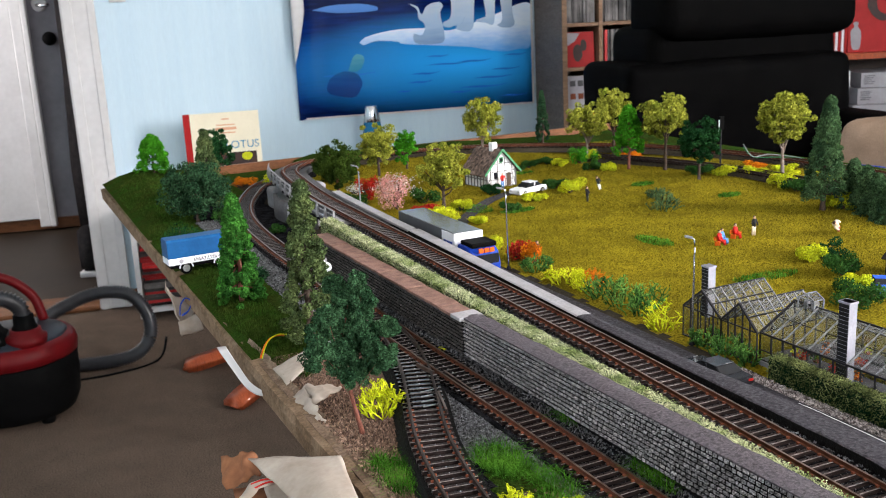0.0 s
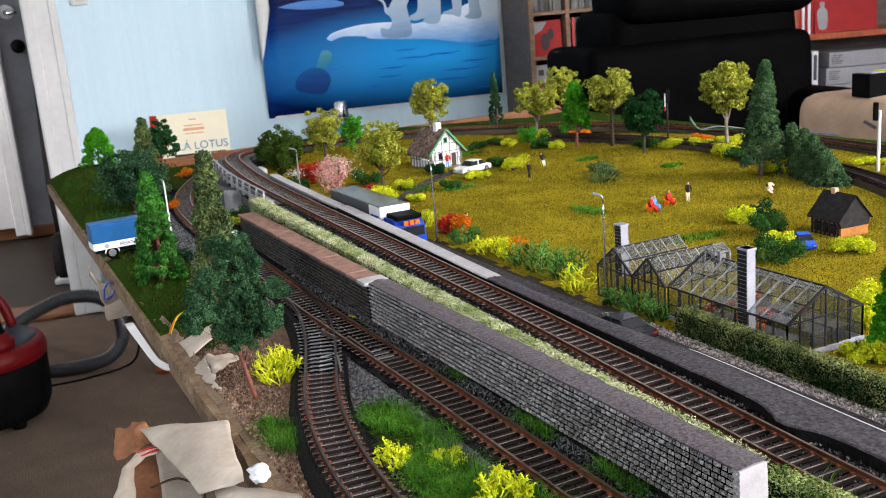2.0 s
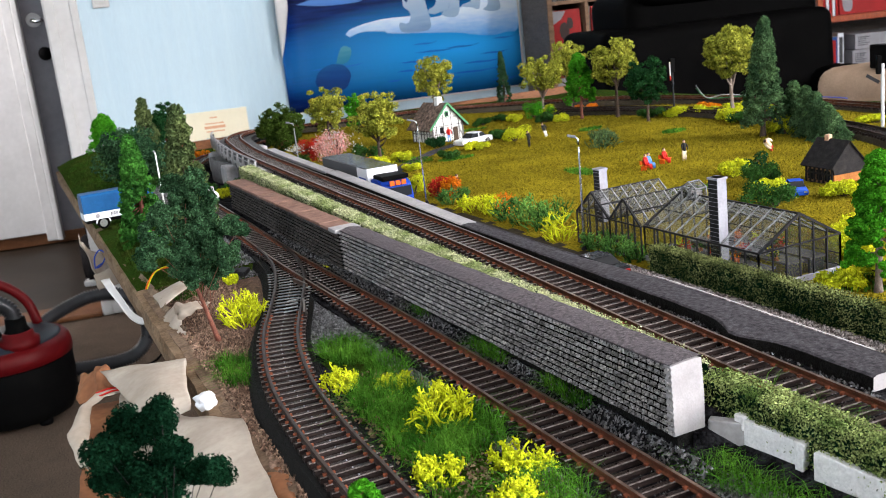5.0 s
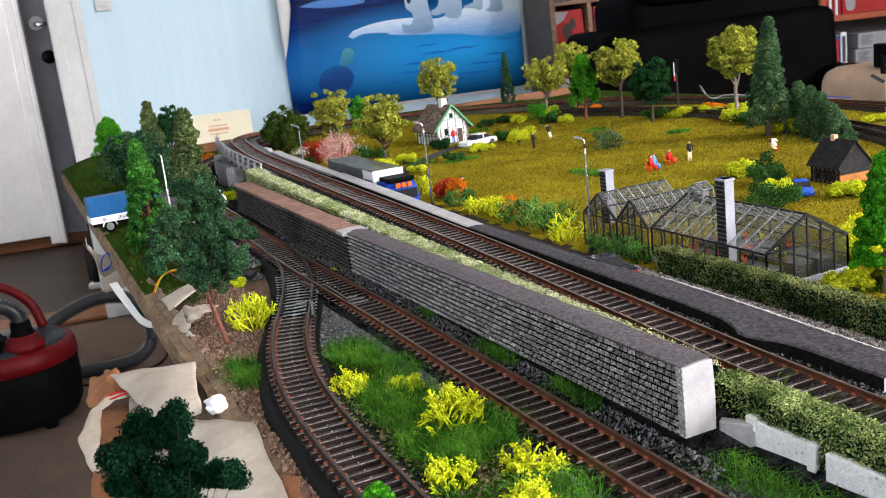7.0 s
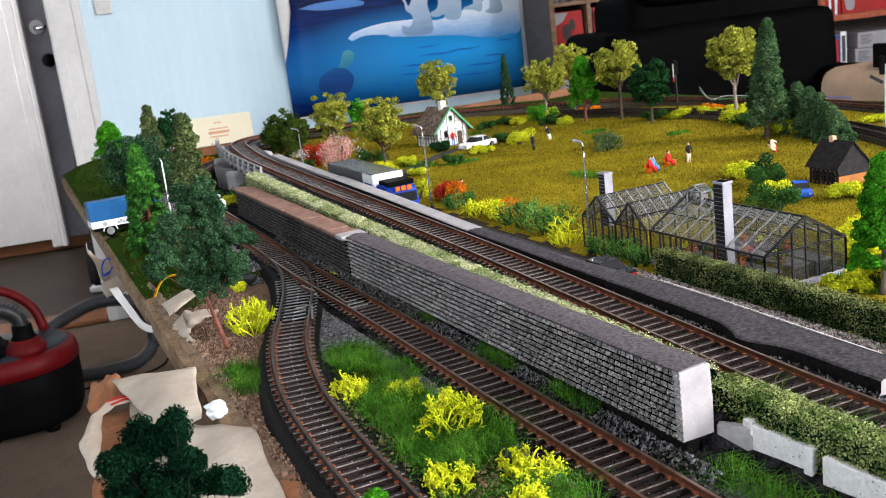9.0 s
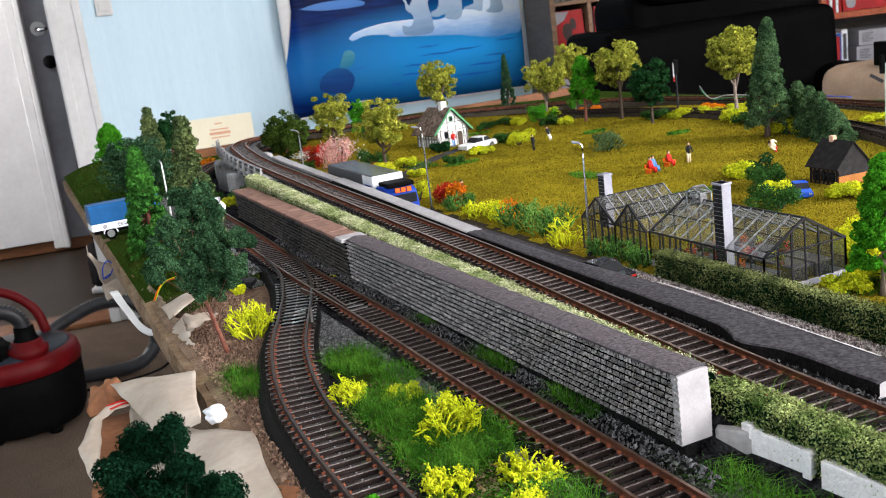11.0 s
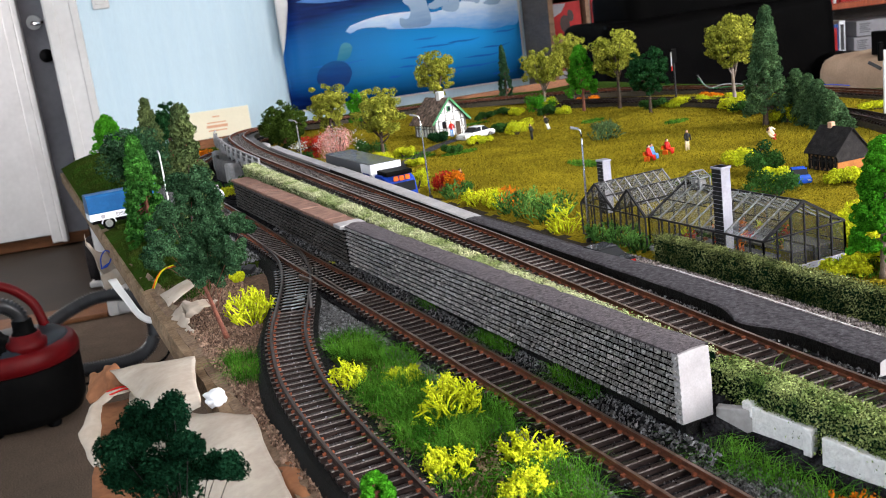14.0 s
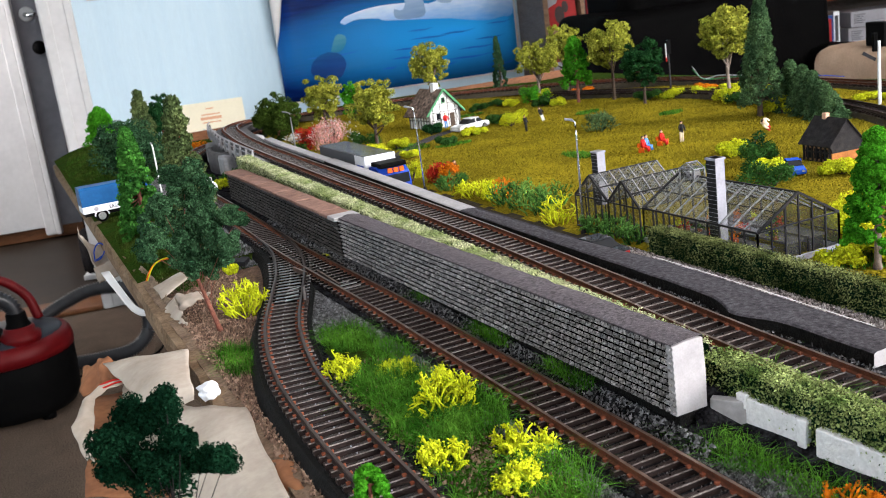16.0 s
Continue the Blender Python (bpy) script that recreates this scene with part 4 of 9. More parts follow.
def stone_wall(label, a, b, z0, rows, thick, material, top, pieces, end, cap=None, tilt=0.0):
    """A foam wall: core, coursed stones on its face, cut ends. a, b: its front line on the plan, from near to far."""
    w = thing("retaining_wall", label, "model wall")
    L = math.hypot(b[0] - a[0], b[1] - a[1])
    m = Matrix.Translation((a[0], a[1], z0)) @ Matrix.Rotation(math.atan2(b[1] - a[1], b[0] - a[0]), 4, "Z") @ Matrix.Rotation(tilt, 4, "Y")
    flip = m @ Matrix.Translation((L, 0, 0)) @ Matrix.Rotation(math.pi, 4, "Z")   # local x from far to near, front -y towards the low line
    H = rows * ROW
    c = boxpart("core", (0.0, L, 0.0002, thick, 0.0, H), M["mortar"], w)
    c.matrix_basis = flip
    c = boxpart("footing", (0.0, L - 0.002, 0.0025, thick - 0.001, -0.012, 0.0), M["foam_black"], w, "dark recessed foot")
    c.matrix_basis = flip
    bm = bmesh.new()
    n = max(8, int(L / 0.006))
    pv = None
    rr = np.random.default_rng(int(L * 1000))
    for i in range(n + 1):
        x = L * i / n
        ring = [bm.verts.new((x, -0.0004, H - 0.0004)), bm.verts.new((x, -0.0006 + 0.0003 * rr.random(), H + 0.0004)), bm.verts.new((x, thick * 0.5, H + 0.0008 + 0.0006 * rr.random())), bm.verts.new((x, thick + 0.0012 * rr.random(), H + 0.0002 + 0.0008 * rr.random())), bm.verts.new((x, thick + 0.0005, H - 0.002))]
        if pv:
            for q in range(4):
                bm.faces.new((pv[q], pv[q + 1], ring[q + 1], ring[q]))
        pv = ring
    bmesh.ops.recalc_face_normals(bm, faces=bm.faces[:])
    tp = part("top", bm, M[top], w)
    tp.matrix_basis = flip
    if end:
        bm = bmesh.new()
        out = [(-0.0006 + 0.0004 * (k % 2), k * H / 22) for k in range(23)] + [(thick * 0.3, H + 0.0004), (thick * 0.75, H + 0.0006), (thick, H + 0.0001), (thick + 0.0004, H * 0.5), (thick, 0)]
        a2 = [bm.verts.new((L + 0.0004, y, z)) for y, z in out]
        b2 = [bm.verts.new((L - 0.003, y, z)) for y, z in out]
        bm.faces.new(a2)
        for k in range(len(out)):
            bm.faces.new((a2[k], b2[k], b2[(k + 1) % len(out)], a2[(k + 1) % len(out)]))
        bmesh.ops.recalc_face_normals(bm, faces=bm.faces[:])
        e = part("cut_end", bm, M["foam_white"], w, "pale cut foam end")
        e.matrix_basis = flip
    items = []
    for r in range(rows):
        x, sx = 0.0, random.uniform(0.45, 1.0)
        while x < L - 0.0006:
            k = random.randrange(6)
            wd = STONE_W * (0.8 + 0.09 * k) * sx
            if x + wd + JOINT > L - 0.0008:
                sx *= (L - x) / wd
                wd = L - x
            items.append((x, r * ROW, k, sx))
            x, sx = x + wd + JOINT, 1.0
    items.sort(key=lambda q: -q[0])
    jv, jf = [], []
    for idx, (x, z, k, sx) in enumerate(items):
        if idx < pieces:
            ob = new("stone", STONES[k][0])
            ob.parent = w
            ob.matrix_basis = flip @ Matrix.Translation((x, 0.0002, z)) @ Matrix.Diagonal((sx, 1, 1, 1))
        else:
            o = len(jv)
            sc = random.uniform(0.75, 1.25)
            jv += [flip @ Vector((x + p[0] * sx, 0.0002 + p[1] * sc, z + p[2])) for p in STONES[k][1]]
            jf += [tuple(i + o for i in q) for q in STONES[k][2]]
    if jv:
        s = mesh_ob("stones", jv, jf, M[material], w)
        tagged(s, kind="stuff")
    if cap:
        n = 16
        for q in range(n):
            bm = bmesh.new()
            x0, x1 = (L - 0.0125) * q / n + 0.0002, (L - 0.0125) * (q + 1) / n - 0.0002
            box(bm, x0, x1, -0.0022, thick + 0.002, H + 0.001 + 0.0002 * (q % 3), H + 0.0030 + 0.0002 * (q % 3), bevel=0.0004)
            cp = part("coping_tile", bm, M[cap], w, "terracotta coping tile")
            cp.matrix_basis = flip
        bm = bmesh.new()
        box(bm, L - 0.0122, L + 0.001, -0.0024, thick + 0.0035, H + 0.0008, H + 0.0034, bevel=0.0006)
        cp = part("cap_stone", bm, M["concrete"], w, "pale grey end cap stone")
        cp.matrix_basis = flip
    return w


stone_wall("dark grey coursed stone retaining wall with a pale cut end", W1[0], W1[1], 0.0062, 10, 0.0122, "stone_a", "foam_grey", 300, True, tilt=0.0115)
stone_wall("weathered brown-grey stone wall with a terracotta coping", (W1[1][0] - 0.0012, W1[1][1] - 0.0006), W1[2], 0.0025, 9, 0.0115, "stone_b", "foam_grey", 0, False, cap="brick_cap")
vs, fs = [], []                                        # ballast shoulder under the walls
ys = np.linspace(0.18, 0.84, 67)
for i, y in enumerate(ys):
    e = lerp(y, [0.18, 0.215], [0.0, 1.0])
    for u, z in ((-0.0065, -0.0045), (-0.0035, -0.0015), (-0.0005, 0.0015), (0.010, 0.0020)):
        vs.append((w1x(y) + u, y, -0.0045 + (z + 0.0045) * e + 0.0006 * noise.noise(Vector((u * 400, y * 150, 3.0)))))
    if i:
        fs += [((i - 1) * 4 + k, (i - 1) * 4 + k + 1, i * 4 + k + 1, i * 4 + k) for k in range(3)]
tagged(mesh_ob("ballast_shoulder", vs, fs, M["ballast_ground"], smooth=True), "low black ballast shoulder along the wall foot", "embankment", kind="structure")

# parapet on the road side of the upper line


def strip_width(y):
    return lerp(y, [0.20, 0.33, 0.40, 0.515], [0.0195, 0.0185, 0.0125, 0.0105])


def strip_top(y):
    return lerp(y, [0.16, 0.30, 0.515], [0.0028, 0.0026, 0.0016])


def bulge_at(y):
    return 0.0075 * math.exp(-((y - 0.252) / 0.013) ** 2)


pw = thing("parapet_wall", "grey foam parapet wall between the upper line and the road", "model wall")
for y0, y1, mt, over, nm in ((0.190, 0.515, "asphalt", 0.0105, "grey_section"), (0.515, 0.80, "concrete", 0.011, "pale_section")):
    vs, fs = [], []
    n = int((y1 - y0) / 0.005)
    rr = np.random.default_rng(8)
    for i in range(n + 1):
        y = y0 + (y1 - y0) * i / n
        bulge = bulge_at(y) if mt == "asphalt" else 0
        x = w2x(y) - bulge
        zt = zu(y) + (strip_top(y) if mt == "asphalt" else 0.0015)
        wd = strip_width(y) + bulge if mt == "asphalt" else over
        j = 0.0006 if mt == "asphalt" else 0.0001
        vs += [(x, y, -0.010), (x + j * rr.random(), y, zt - 0.0006), (x + 0.001 + j * rr.random(), y, zt), (x + wd * 0.6, y, zt + j * rr.random()), (x + wd, y, zt - j), (x + wd + 0.0004, y, -0.010)]
    for i in range(n):
        for k in range(5):
            a = i * 6 + k
            fs.append((a, a + 6, a + 7, a + 1))
    fs += [tuple(range(6)), tuple(range(n * 6, n * 6 + 6))[::-1]]
    fm = [(1 if (q % 5 == 0) else 0) for q in range(len(fs) - 2)] + [2, 0]
    mesh_ob(nm, vs, fs, [M[mt], M["foam_black"], M["foam_white"]], pw, fm=fm)

# road with its edge line, lane to the house
vs, fs = [], []
rd = [(0.345, 0.3945, y) for y in np.linspace(-0.15, 0.40, 12)] + [(0.345, lerp(y, [0.40, 0.5, 0.7, 0.85, 1.0], [0.3945, 0.396, 0.398, 0.400, 0.398]), y) for y in np.linspace(0.42, 1.0, 14)]
for x0, x1, y in rd:
    vs += [(x0, y, -0.0072), (x1, y, -0.0072), (x1 + 0.002, y, -0.0095)]
for i in range(len(rd) - 1):
    fs += [(i * 3, i * 3 + 1, i * 3 + 4, i * 3 + 3), (i * 3 + 1, i * 3 + 2, i * 3 + 5, i * 3 + 4)]
road = mesh_ob("road", vs, fs, M["asphalt"])
tagged(road, "grey model asphalt road beside the parapet", "road", kind="structure")
vs, fs = [], []
for i, y in enumerate(np.linspace(0.206, 0.338, 25)):
    x, z = w2x(y) + strip_width(y), zu(y) + strip_top(y)
    vs += [(x - 0.0007, y, z + 0.0003), (x + 0.0001, y, z + 0.0002)]
    if i:
        fs.append((2 * i - 2, 2 * i - 1, 2 * i + 1, 2 * i))
ln = mesh_ob("road_marking", vs, fs, M["white_line"])
tagged(ln, "thin white line along the grey road edge", "road marking", kind="structure")
path = spline([(0.385, 0.80, 0), (0.42, 0.875, 0), (0.47, 0.945, 0), (0.53, 1.01, 0), (0.60, 1.045, 0)], 0.01)
vs, fs = [], []
for i, p in enumerate(path):
    h = heading(path, i)
    s = Vector((math.sin(h), -math.cos(h), 0))
    for u in (-0.008, 0.0, 0.008):
        q = p + s * u
        vs.append((q.x, q.y, gz(q.x, q.y) + 0.0012))
    if i:
        for k in (0, 1):
            a = (i - 1) * 3 + k
            fs.append((a, a + 1, a + 4, a + 3))
lane = mesh_ob("lane", vs, fs, M["asphalt"], smooth=True)
tagged(lane, "narrow dark lane from the road to the cottage", "lane", kind="structure")

# bridge at the far end
br = thing("rail_bridge", "grey concrete rail bridge with a bracketed parapet", "model bridge")
bp = [p for p in PATH_UP if 0.865 < p.y < 1.262 and p.x < 0.5]
vs, fs = [], []
for i, p in enumerate(bp):
    h = heading(bp, i)
    s = Vector((math.sin(h), -math.cos(h), 0))
    for u, w in ((-0.0215, -0.002), (-0.0215, -0.008), (0.0215, -0.008), (0.0215, -0.002)):
        vs.append(p + s * u + Vector((0, 0, w)))
    if i:
        for k in range(4):
            a, b2 = (i - 1) * 4 + k, (i - 1) * 4 + (k + 1) % 4
            fs.append((a, b2, b2 + 4, a + 4))
fs += [(3, 2, 1, 0), tuple(range(len(vs) - 4, len(vs)))]
mesh_ob("deck", vs, fs, M["concrete_dark"], br)
for sd, lo, hi in ((-1, 0.865, 1.20), (1, 0.80, 1.03)):
    vs, fs = [], []
    pp = [p for p in PATH_UP if lo < p.y < hi and p.x < 0.5]
    for i, p in enumerate(pp):
        h = heading(pp, i)
        s = Vector((math.sin(h), -math.cos(h), 0)) * sd
        for u, w in ((0.0185, -0.001), (0.0185, 0.0012), (0.0275, 0.0012), (0.0275, -0.001)):
            vs.append(p + s * u + Vector((0, 0, w)))
        if i:
            for k in range(4):
                a, b2 = (i - 1) * 4 + k, (i - 1) * 4 + (k + 1) % 4
                fs.append((a, b2, b2 + 4, a + 4))
    mesh_ob("walkway", vs, fs, M["concrete"], br)
pp = [p for p in PATH_UP if 0.87 < p.y < 1.215 and p.x < 0.5]
top = []
for i, p in enumerate(pp):
    h = heading(pp, i)
    s = Vector((math.sin(h), -math.cos(h), 0)) * -1
    top.append(p + s * 0.0265 + Vector((0, 0, 0.0105)))
    if i % 4 == 0:
        bm = bmesh.new()
        prism(bm, [(0.0, -0.004), (0.0022, -0.004), (0.0028, 0.002), (0.0012, 0.011), (0.0, 0.011)], -0.0011, 0.0011, Matrix.Translation(p + s * 0.0265) @ Matrix.Rotation(math.atan2(s.y, s.x), 4, "Z"))
        part("post", bm, M["concrete"], br)
v, f = join(tube_data(top, 0.0009, 5), tube_data([t - Vector((0, 0, 0.0045)) for t in top], 0.0007, 5))
mesh_ob("handrail", v, f, M["concrete"], br)
vs = []
for t in top:
    vs += [t - Vector((0, 0, 0.0025)), t - Vector((0, 0, 0.0105))]
panel = mesh_ob("parapet_panel", vs + [v + Vector((0.0008, 0, 0)) for v in vs], [(2 * i, 2 * i + 1, 2 * i + 3, 2 * i + 2) for i in range(len(top) - 1)] + [(2 * i + len(vs), 2 * i + 2 + len(vs), 2 * i + 3 + len(vs), 2 * i + 1 + len(vs)) for i in range(len(top) - 1)], M["concrete_dark"], br)
for x0, x1, y0, y1, nm, mt in ((0.292, 0.345, 0.862, 0.885, "abutment", "concrete_dark"), (0.288, 0.345, 1.00, 1.03, "pier", "concrete"), (0.300, 0.37, 1.13, 1.155, "pier", "concrete")):
    boxpart(nm, (x0, x1, y0, y1, -0.006, zu((y0 + y1) / 2) - 0.007), M[mt], br, bevel=0.004)
bm = bmesh.new()
pr = None
for i in range(13):
    a = radians(150 + 7 * i)
    q = [bm.verts.new((0.345 + r * math.cos(a) * 1.15, 1.055 + r * math.sin(a) * 1.6, z)) for r, z in ((0.052, -0.006), (0.052, 0.020), (0.048, 0.020), (0.048, -0.006))]
    if pr:
        for k in range(4):
            bm.faces.new((pr[k], pr[(k + 1) % 4], q[(k + 1) % 4], q[k]))
    pr = q
bmesh.ops.recalc_face_normals(bm, faces=bm.faces[:])
# darker concrete here paints the shade below the deck
part("curved_abutment", bm, M["concrete_dark"], br, "curved concrete abutment coloured dark for the shade under the deck", smooth=True)

# ---------- things in the room ----------


def text_part(name, words, size, material, parent, m, label=""):
    c = bpy.data.curves.new(name, "FONT")
    c.body, c.size, c.align_x, c.extrude = words, size, "CENTER", size * 0.01
    tmp = bpy.data.objects.new(name + "_tmp", c)
    me = bpy.data.meshes.new_from_object(tmp)
    bpy.data.objects.remove(tmp)
    me.materials.clear()
    me.materials.append(material)
    ob = new(name, me)
    ob.parent = parent
    ob.matrix_basis = m
    if label:
        tagged(ob, label)
    return ob


def flat_shape(bm, outline, y, mi=0):
    """A flat outline of (x, z) at depth y, facing -y."""
    f = bm.faces.new([bm.verts.new((x, y, z)) for x, z in outline])
    f.normal_update()
    if f.normal.y > 0:
        f.normal_flip()
    f.material_index = mi
    return f


def round_shape(cx, cz, rx, rz, n=22, wob=0.06, seed=1):
    r = random.Random(seed)
    return [(cx + rx * (1 + r.uniform(-wob, wob)) * math.cos(2 * math.pi * i / n), cz + rz * (1 + r.uniform(-wob, wob)) * math.sin(2 * math.pi * i / n)) for i in range(n)]


def smooth_outline(pts, step=0.012):
    loop = [(x, 0, z) for x, z in pts]
    return [(p.x, p.z) for p in spline(loop + [loop[0]], step)][:-1]


def print_mat(name, low, mid, high, zlo, zhi, rough=0.16, sx=2.0, sz=14.0):
    """A printed picture ground: colour that runs with height, with soft horizontal streaks."""
    m = bpy.data.materials.new(name)
    m.use_nodes = True
    nt = m.node_tree
    b = nt.nodes["Principled BSDF"]
    b.inputs["Roughness"].default_value, b.inputs["Specular IOR Level"].default_value = rough, 0.12
    tc = nt.nodes.new("ShaderNodeTexCoord")
    sp = nt.nodes.new("ShaderNodeSeparateXYZ")
    mp = nt.nodes.new("ShaderNodeMapping")
    mp.inputs["Scale"].default_value = (sx, 1, sz)
    ns = nt.nodes.new("ShaderNodeTexNoise")
    ns.inputs["Scale"].default_value, ns.inputs["Detail"].default_value = 4, 5
    nt.links.new(tc.outputs["Object"], sp.inputs[0])
    nt.links.new(tc.outputs["Object"], mp.inputs[0])
    nt.links.new(mp.outputs[0], ns.inputs["Vector"])
    mr = nt.nodes.new("ShaderNodeMapRange")
    mr.inputs["From Min"].default_value, mr.inputs["From Max"].default_value = zlo, zhi
    nt.links.new(sp.outputs["Z"], mr.inputs["Value"])
    ad = nt.nodes.new("ShaderNodeMath")
    ad.operation = "MULTIPLY_ADD"
    ad.inputs[1].default_value, ad.inputs[2].default_value = 0.55, -0.27
    nt.links.new(ns.outputs["Fac"], ad.inputs[0])
    sm = nt.nodes.new("ShaderNodeMath")
    nt.links.new(mr.outputs[0], sm.inputs[0])
    nt.links.new(ad.outputs[0], sm.inputs[1])
    cr = nt.nodes.new("ShaderNodeValToRGB")
    cr.color_ramp.elements[0].color, cr.color_ramp.elements[1].color = (*low, 1), (*high, 1)
    e = cr.color_ramp.elements.new(0.5)
    e.color = (*mid, 1)
    nt.links.new(sm.outputs[0], cr.inputs[0])
    nt.links.new(cr.outputs[0], b.inputs["Base Color"])
    return m


# poster of an icy sea
poster = thing("poster", "glossy poster of an icy blue night sea on the wall", "poster", ROOM @ pose(1.153, -0.006, -0.137))
PW, PH = 0.445, 0.61
bm = bmesh.new()
NXP = 24
grid = []
for k in range(NXP + 1):
    x = -PW + 2 * PW * k / NXP
    curl = -0.035 * max(0.0, (-x - 0.36) / 0.085) ** 2 if x < -0.36 else 0.0
    grid.append([bm.verts.new((x, curl * (0.2 + 0.8 * j / 6), PH * j / 6)) for j in range(7)])
for k in range(NXP):
    for j in range(6):
        bm.faces.new((grid[k][j], grid[k + 1][j], grid[k + 1][j + 1], grid[k][j + 1]))
SHEET = print_mat("poster_night_sea_print", (0.002, 0.008, 0.060), (0.004, 0.034, 0.22), (0.002, 0.005, 0.038), -0.02, 0.42, rough=0.10, sz=22.0)
SHEET.node_tree.nodes["Principled BSDF"].inputs["Specular IOR Level"].default_value = 0.08
nt = SHEET.node_tree                                   # lit water: a soft bright patch in the print
cr_, bs_ = nt.nodes["Color Ramp"], nt.nodes["Principled BSDF"]
tc_ = nt.nodes.new("ShaderNodeTexCoord")
mp_ = nt.nodes.new("ShaderNodeMapping")
mp_.inputs["Location"].default_value, mp_.inputs["Scale"].default_value = (-0.27, 0, -0.86), (1.25, 1, 5.0)
gr_ = nt.nodes.new("ShaderNodeTexGradient")
gr_.gradient_type = "SPHERICAL"
mx_ = nt.nodes.new("ShaderNodeMix")
mx_.data_type = "RGBA"
mx_.inputs["B"].default_value = (0.03, 0.42, 0.95, 1)
nt.links.new(tc_.outputs["Object"], mp_.inputs[0])
nt.links.new(mp_.outputs[0], gr_.inputs[0])
nt.links.new(gr_.outputs["Fac"], mx_.inputs["Factor"])
nt.links.new(cr_.outputs[0], mx_.inputs["A"])
nt.links.new(mx_.outputs["Result"], bs_.inputs["Base Color"])
ob = part("sheet", bm, SHEET, poster, smooth=True)
sd = ob.modifiers.new("thickness", "SOLIDIFY")
sd.thickness = 0.0008
ICE = print_mat("poster_ice_print", (0.06, 0.31, 0.78), (0.30, 0.50, 0.80), (0.68, 0.77, 0.88), 0.19, 0.30, sx=6, sz=20)
FARICE = print_mat("poster_far_ice_print", (0.03, 0.11, 0.36), (0.05, 0.16, 0.45), (0.08, 0.22, 0.55), 0.3, 0.42)
STREAK = print_mat("poster_streak_print", (0.012, 0.10, 0.46), (0.02, 0.16, 0.58), (0.04, 0.24, 0.70), 0.0, 0.3)
WHITE = print_mat("poster_pale_shape_print", (0.14, 0.26, 0.48), (0.32, 0.44, 0.60), (0.46, 0.52, 0.58), 0.2, 0.42)
DEEPB = print_mat("poster_sunken_shape_print", (0.003, 0.020, 0.13), (0.004, 0.055, 0.24), (0.012, 0.13, 0.34), 0.04, 0.20)
PALEB = print_mat("poster_wet_shape_print", (0.01, 0.10, 0.30), (0.03, 0.24, 0.38), (0.12, 0.36, 0.44), 0.10, 0.24)


def poster_shape(name, pts, depth, material, label=""):
    bm = bmesh.new()
    flat_shape(bm, [(x - 1.153, z + 0.137) for x, z in smooth_outline(pts)], -depth)
    return part(name, bm, material, poster, label)


poster_shape("ice_floe", [(0.942, 0.123), (0.971, 0.143), (1.075, 0.162), (1.214, 0.161), (1.284, 0.151), (1.429, 0.19), (1.588, 0.232), (1.588, 0.083), (1.542, 0.069), (1.468, 0.064), (1.353, 0.086), (1.267, 0.095), (1.106, 0.11), (1.086, 0.119), (1.004, 0.126), (0.955, 0.113)], 0.0022, ICE, "pale blue ice floe")
poster_shape("ice_floe", [(0.781, 0.243), (0.851, 0.257), (0.958, 0.258), (1.018, 0.243), (0.997, 0.231), (0.875, 0.23)], 0.0022, FARICE, "dim blue ice floe")
poster_shape("pale_shape", [(0.881, 0.027), (0.846, 0.016), (0.82, -0.009), (0.821, -0.049), (0.908, -0.068), (0.938, -0.036), (0.942, -0.01), (0.921, 0.018)], 0.0024, DEEPB, "dim blue blob shape in the water")
poster_shape("pale_shape", [(0.894, 0.026), (0.918, 0.078), (0.939, 0.083), (0.956, 0.069), (0.945, 0.036), (0.921, 0.022)], 0.0028, PALEB, "pale turquoise blob shape in the water")
poster_shape("pale_shape", [(1.128, 0.251), (1.162, 0.239), (1.175, 0.209), (1.197, 0.241), (1.24, 0.252), (1.257, 0.238), (1.245, 0.212), (1.256, 0.152), (1.254, 0.112), (1.211, 0.104), (1.148, 0.111), (1.143, 0.145), (1.171, 0.137), (1.186, 0.162), (1.18, 0.183), (1.163, 0.197), (1.159, 0.23)], 0.0030, WHITE, "plain white rounded shape on the ice")
for k, pts in enumerate(([(1.275, 0.44), (1.287, 0.217), (1.254, 0.179), (1.259, 0.163), (1.292, 0.164), (1.336, 0.201), (1.325, 0.44)], [(1.329, 0.44), (1.336, 0.201), (1.302, 0.163), (1.32, 0.146), (1.363, 0.149), (1.373, 0.213), (1.381, 0.44)], [(1.381, 0.44), (1.416, 0.218), (1.408, 0.191), (1.374, 0.18), (1.414, 0.171), (1.451, 0.183), (1.446, 0.44)], [(1.446, 0.44), (1.48, 0.195), (1.457, 0.162), (1.493, 0.149), (1.527, 0.159), (1.52, 0.22), (1.515, 0.44)])):
    poster_shape("pale_shape", pts, 0.0028 + 0.0003 * (k % 2), WHITE, "plain white rounded shape on the ice")
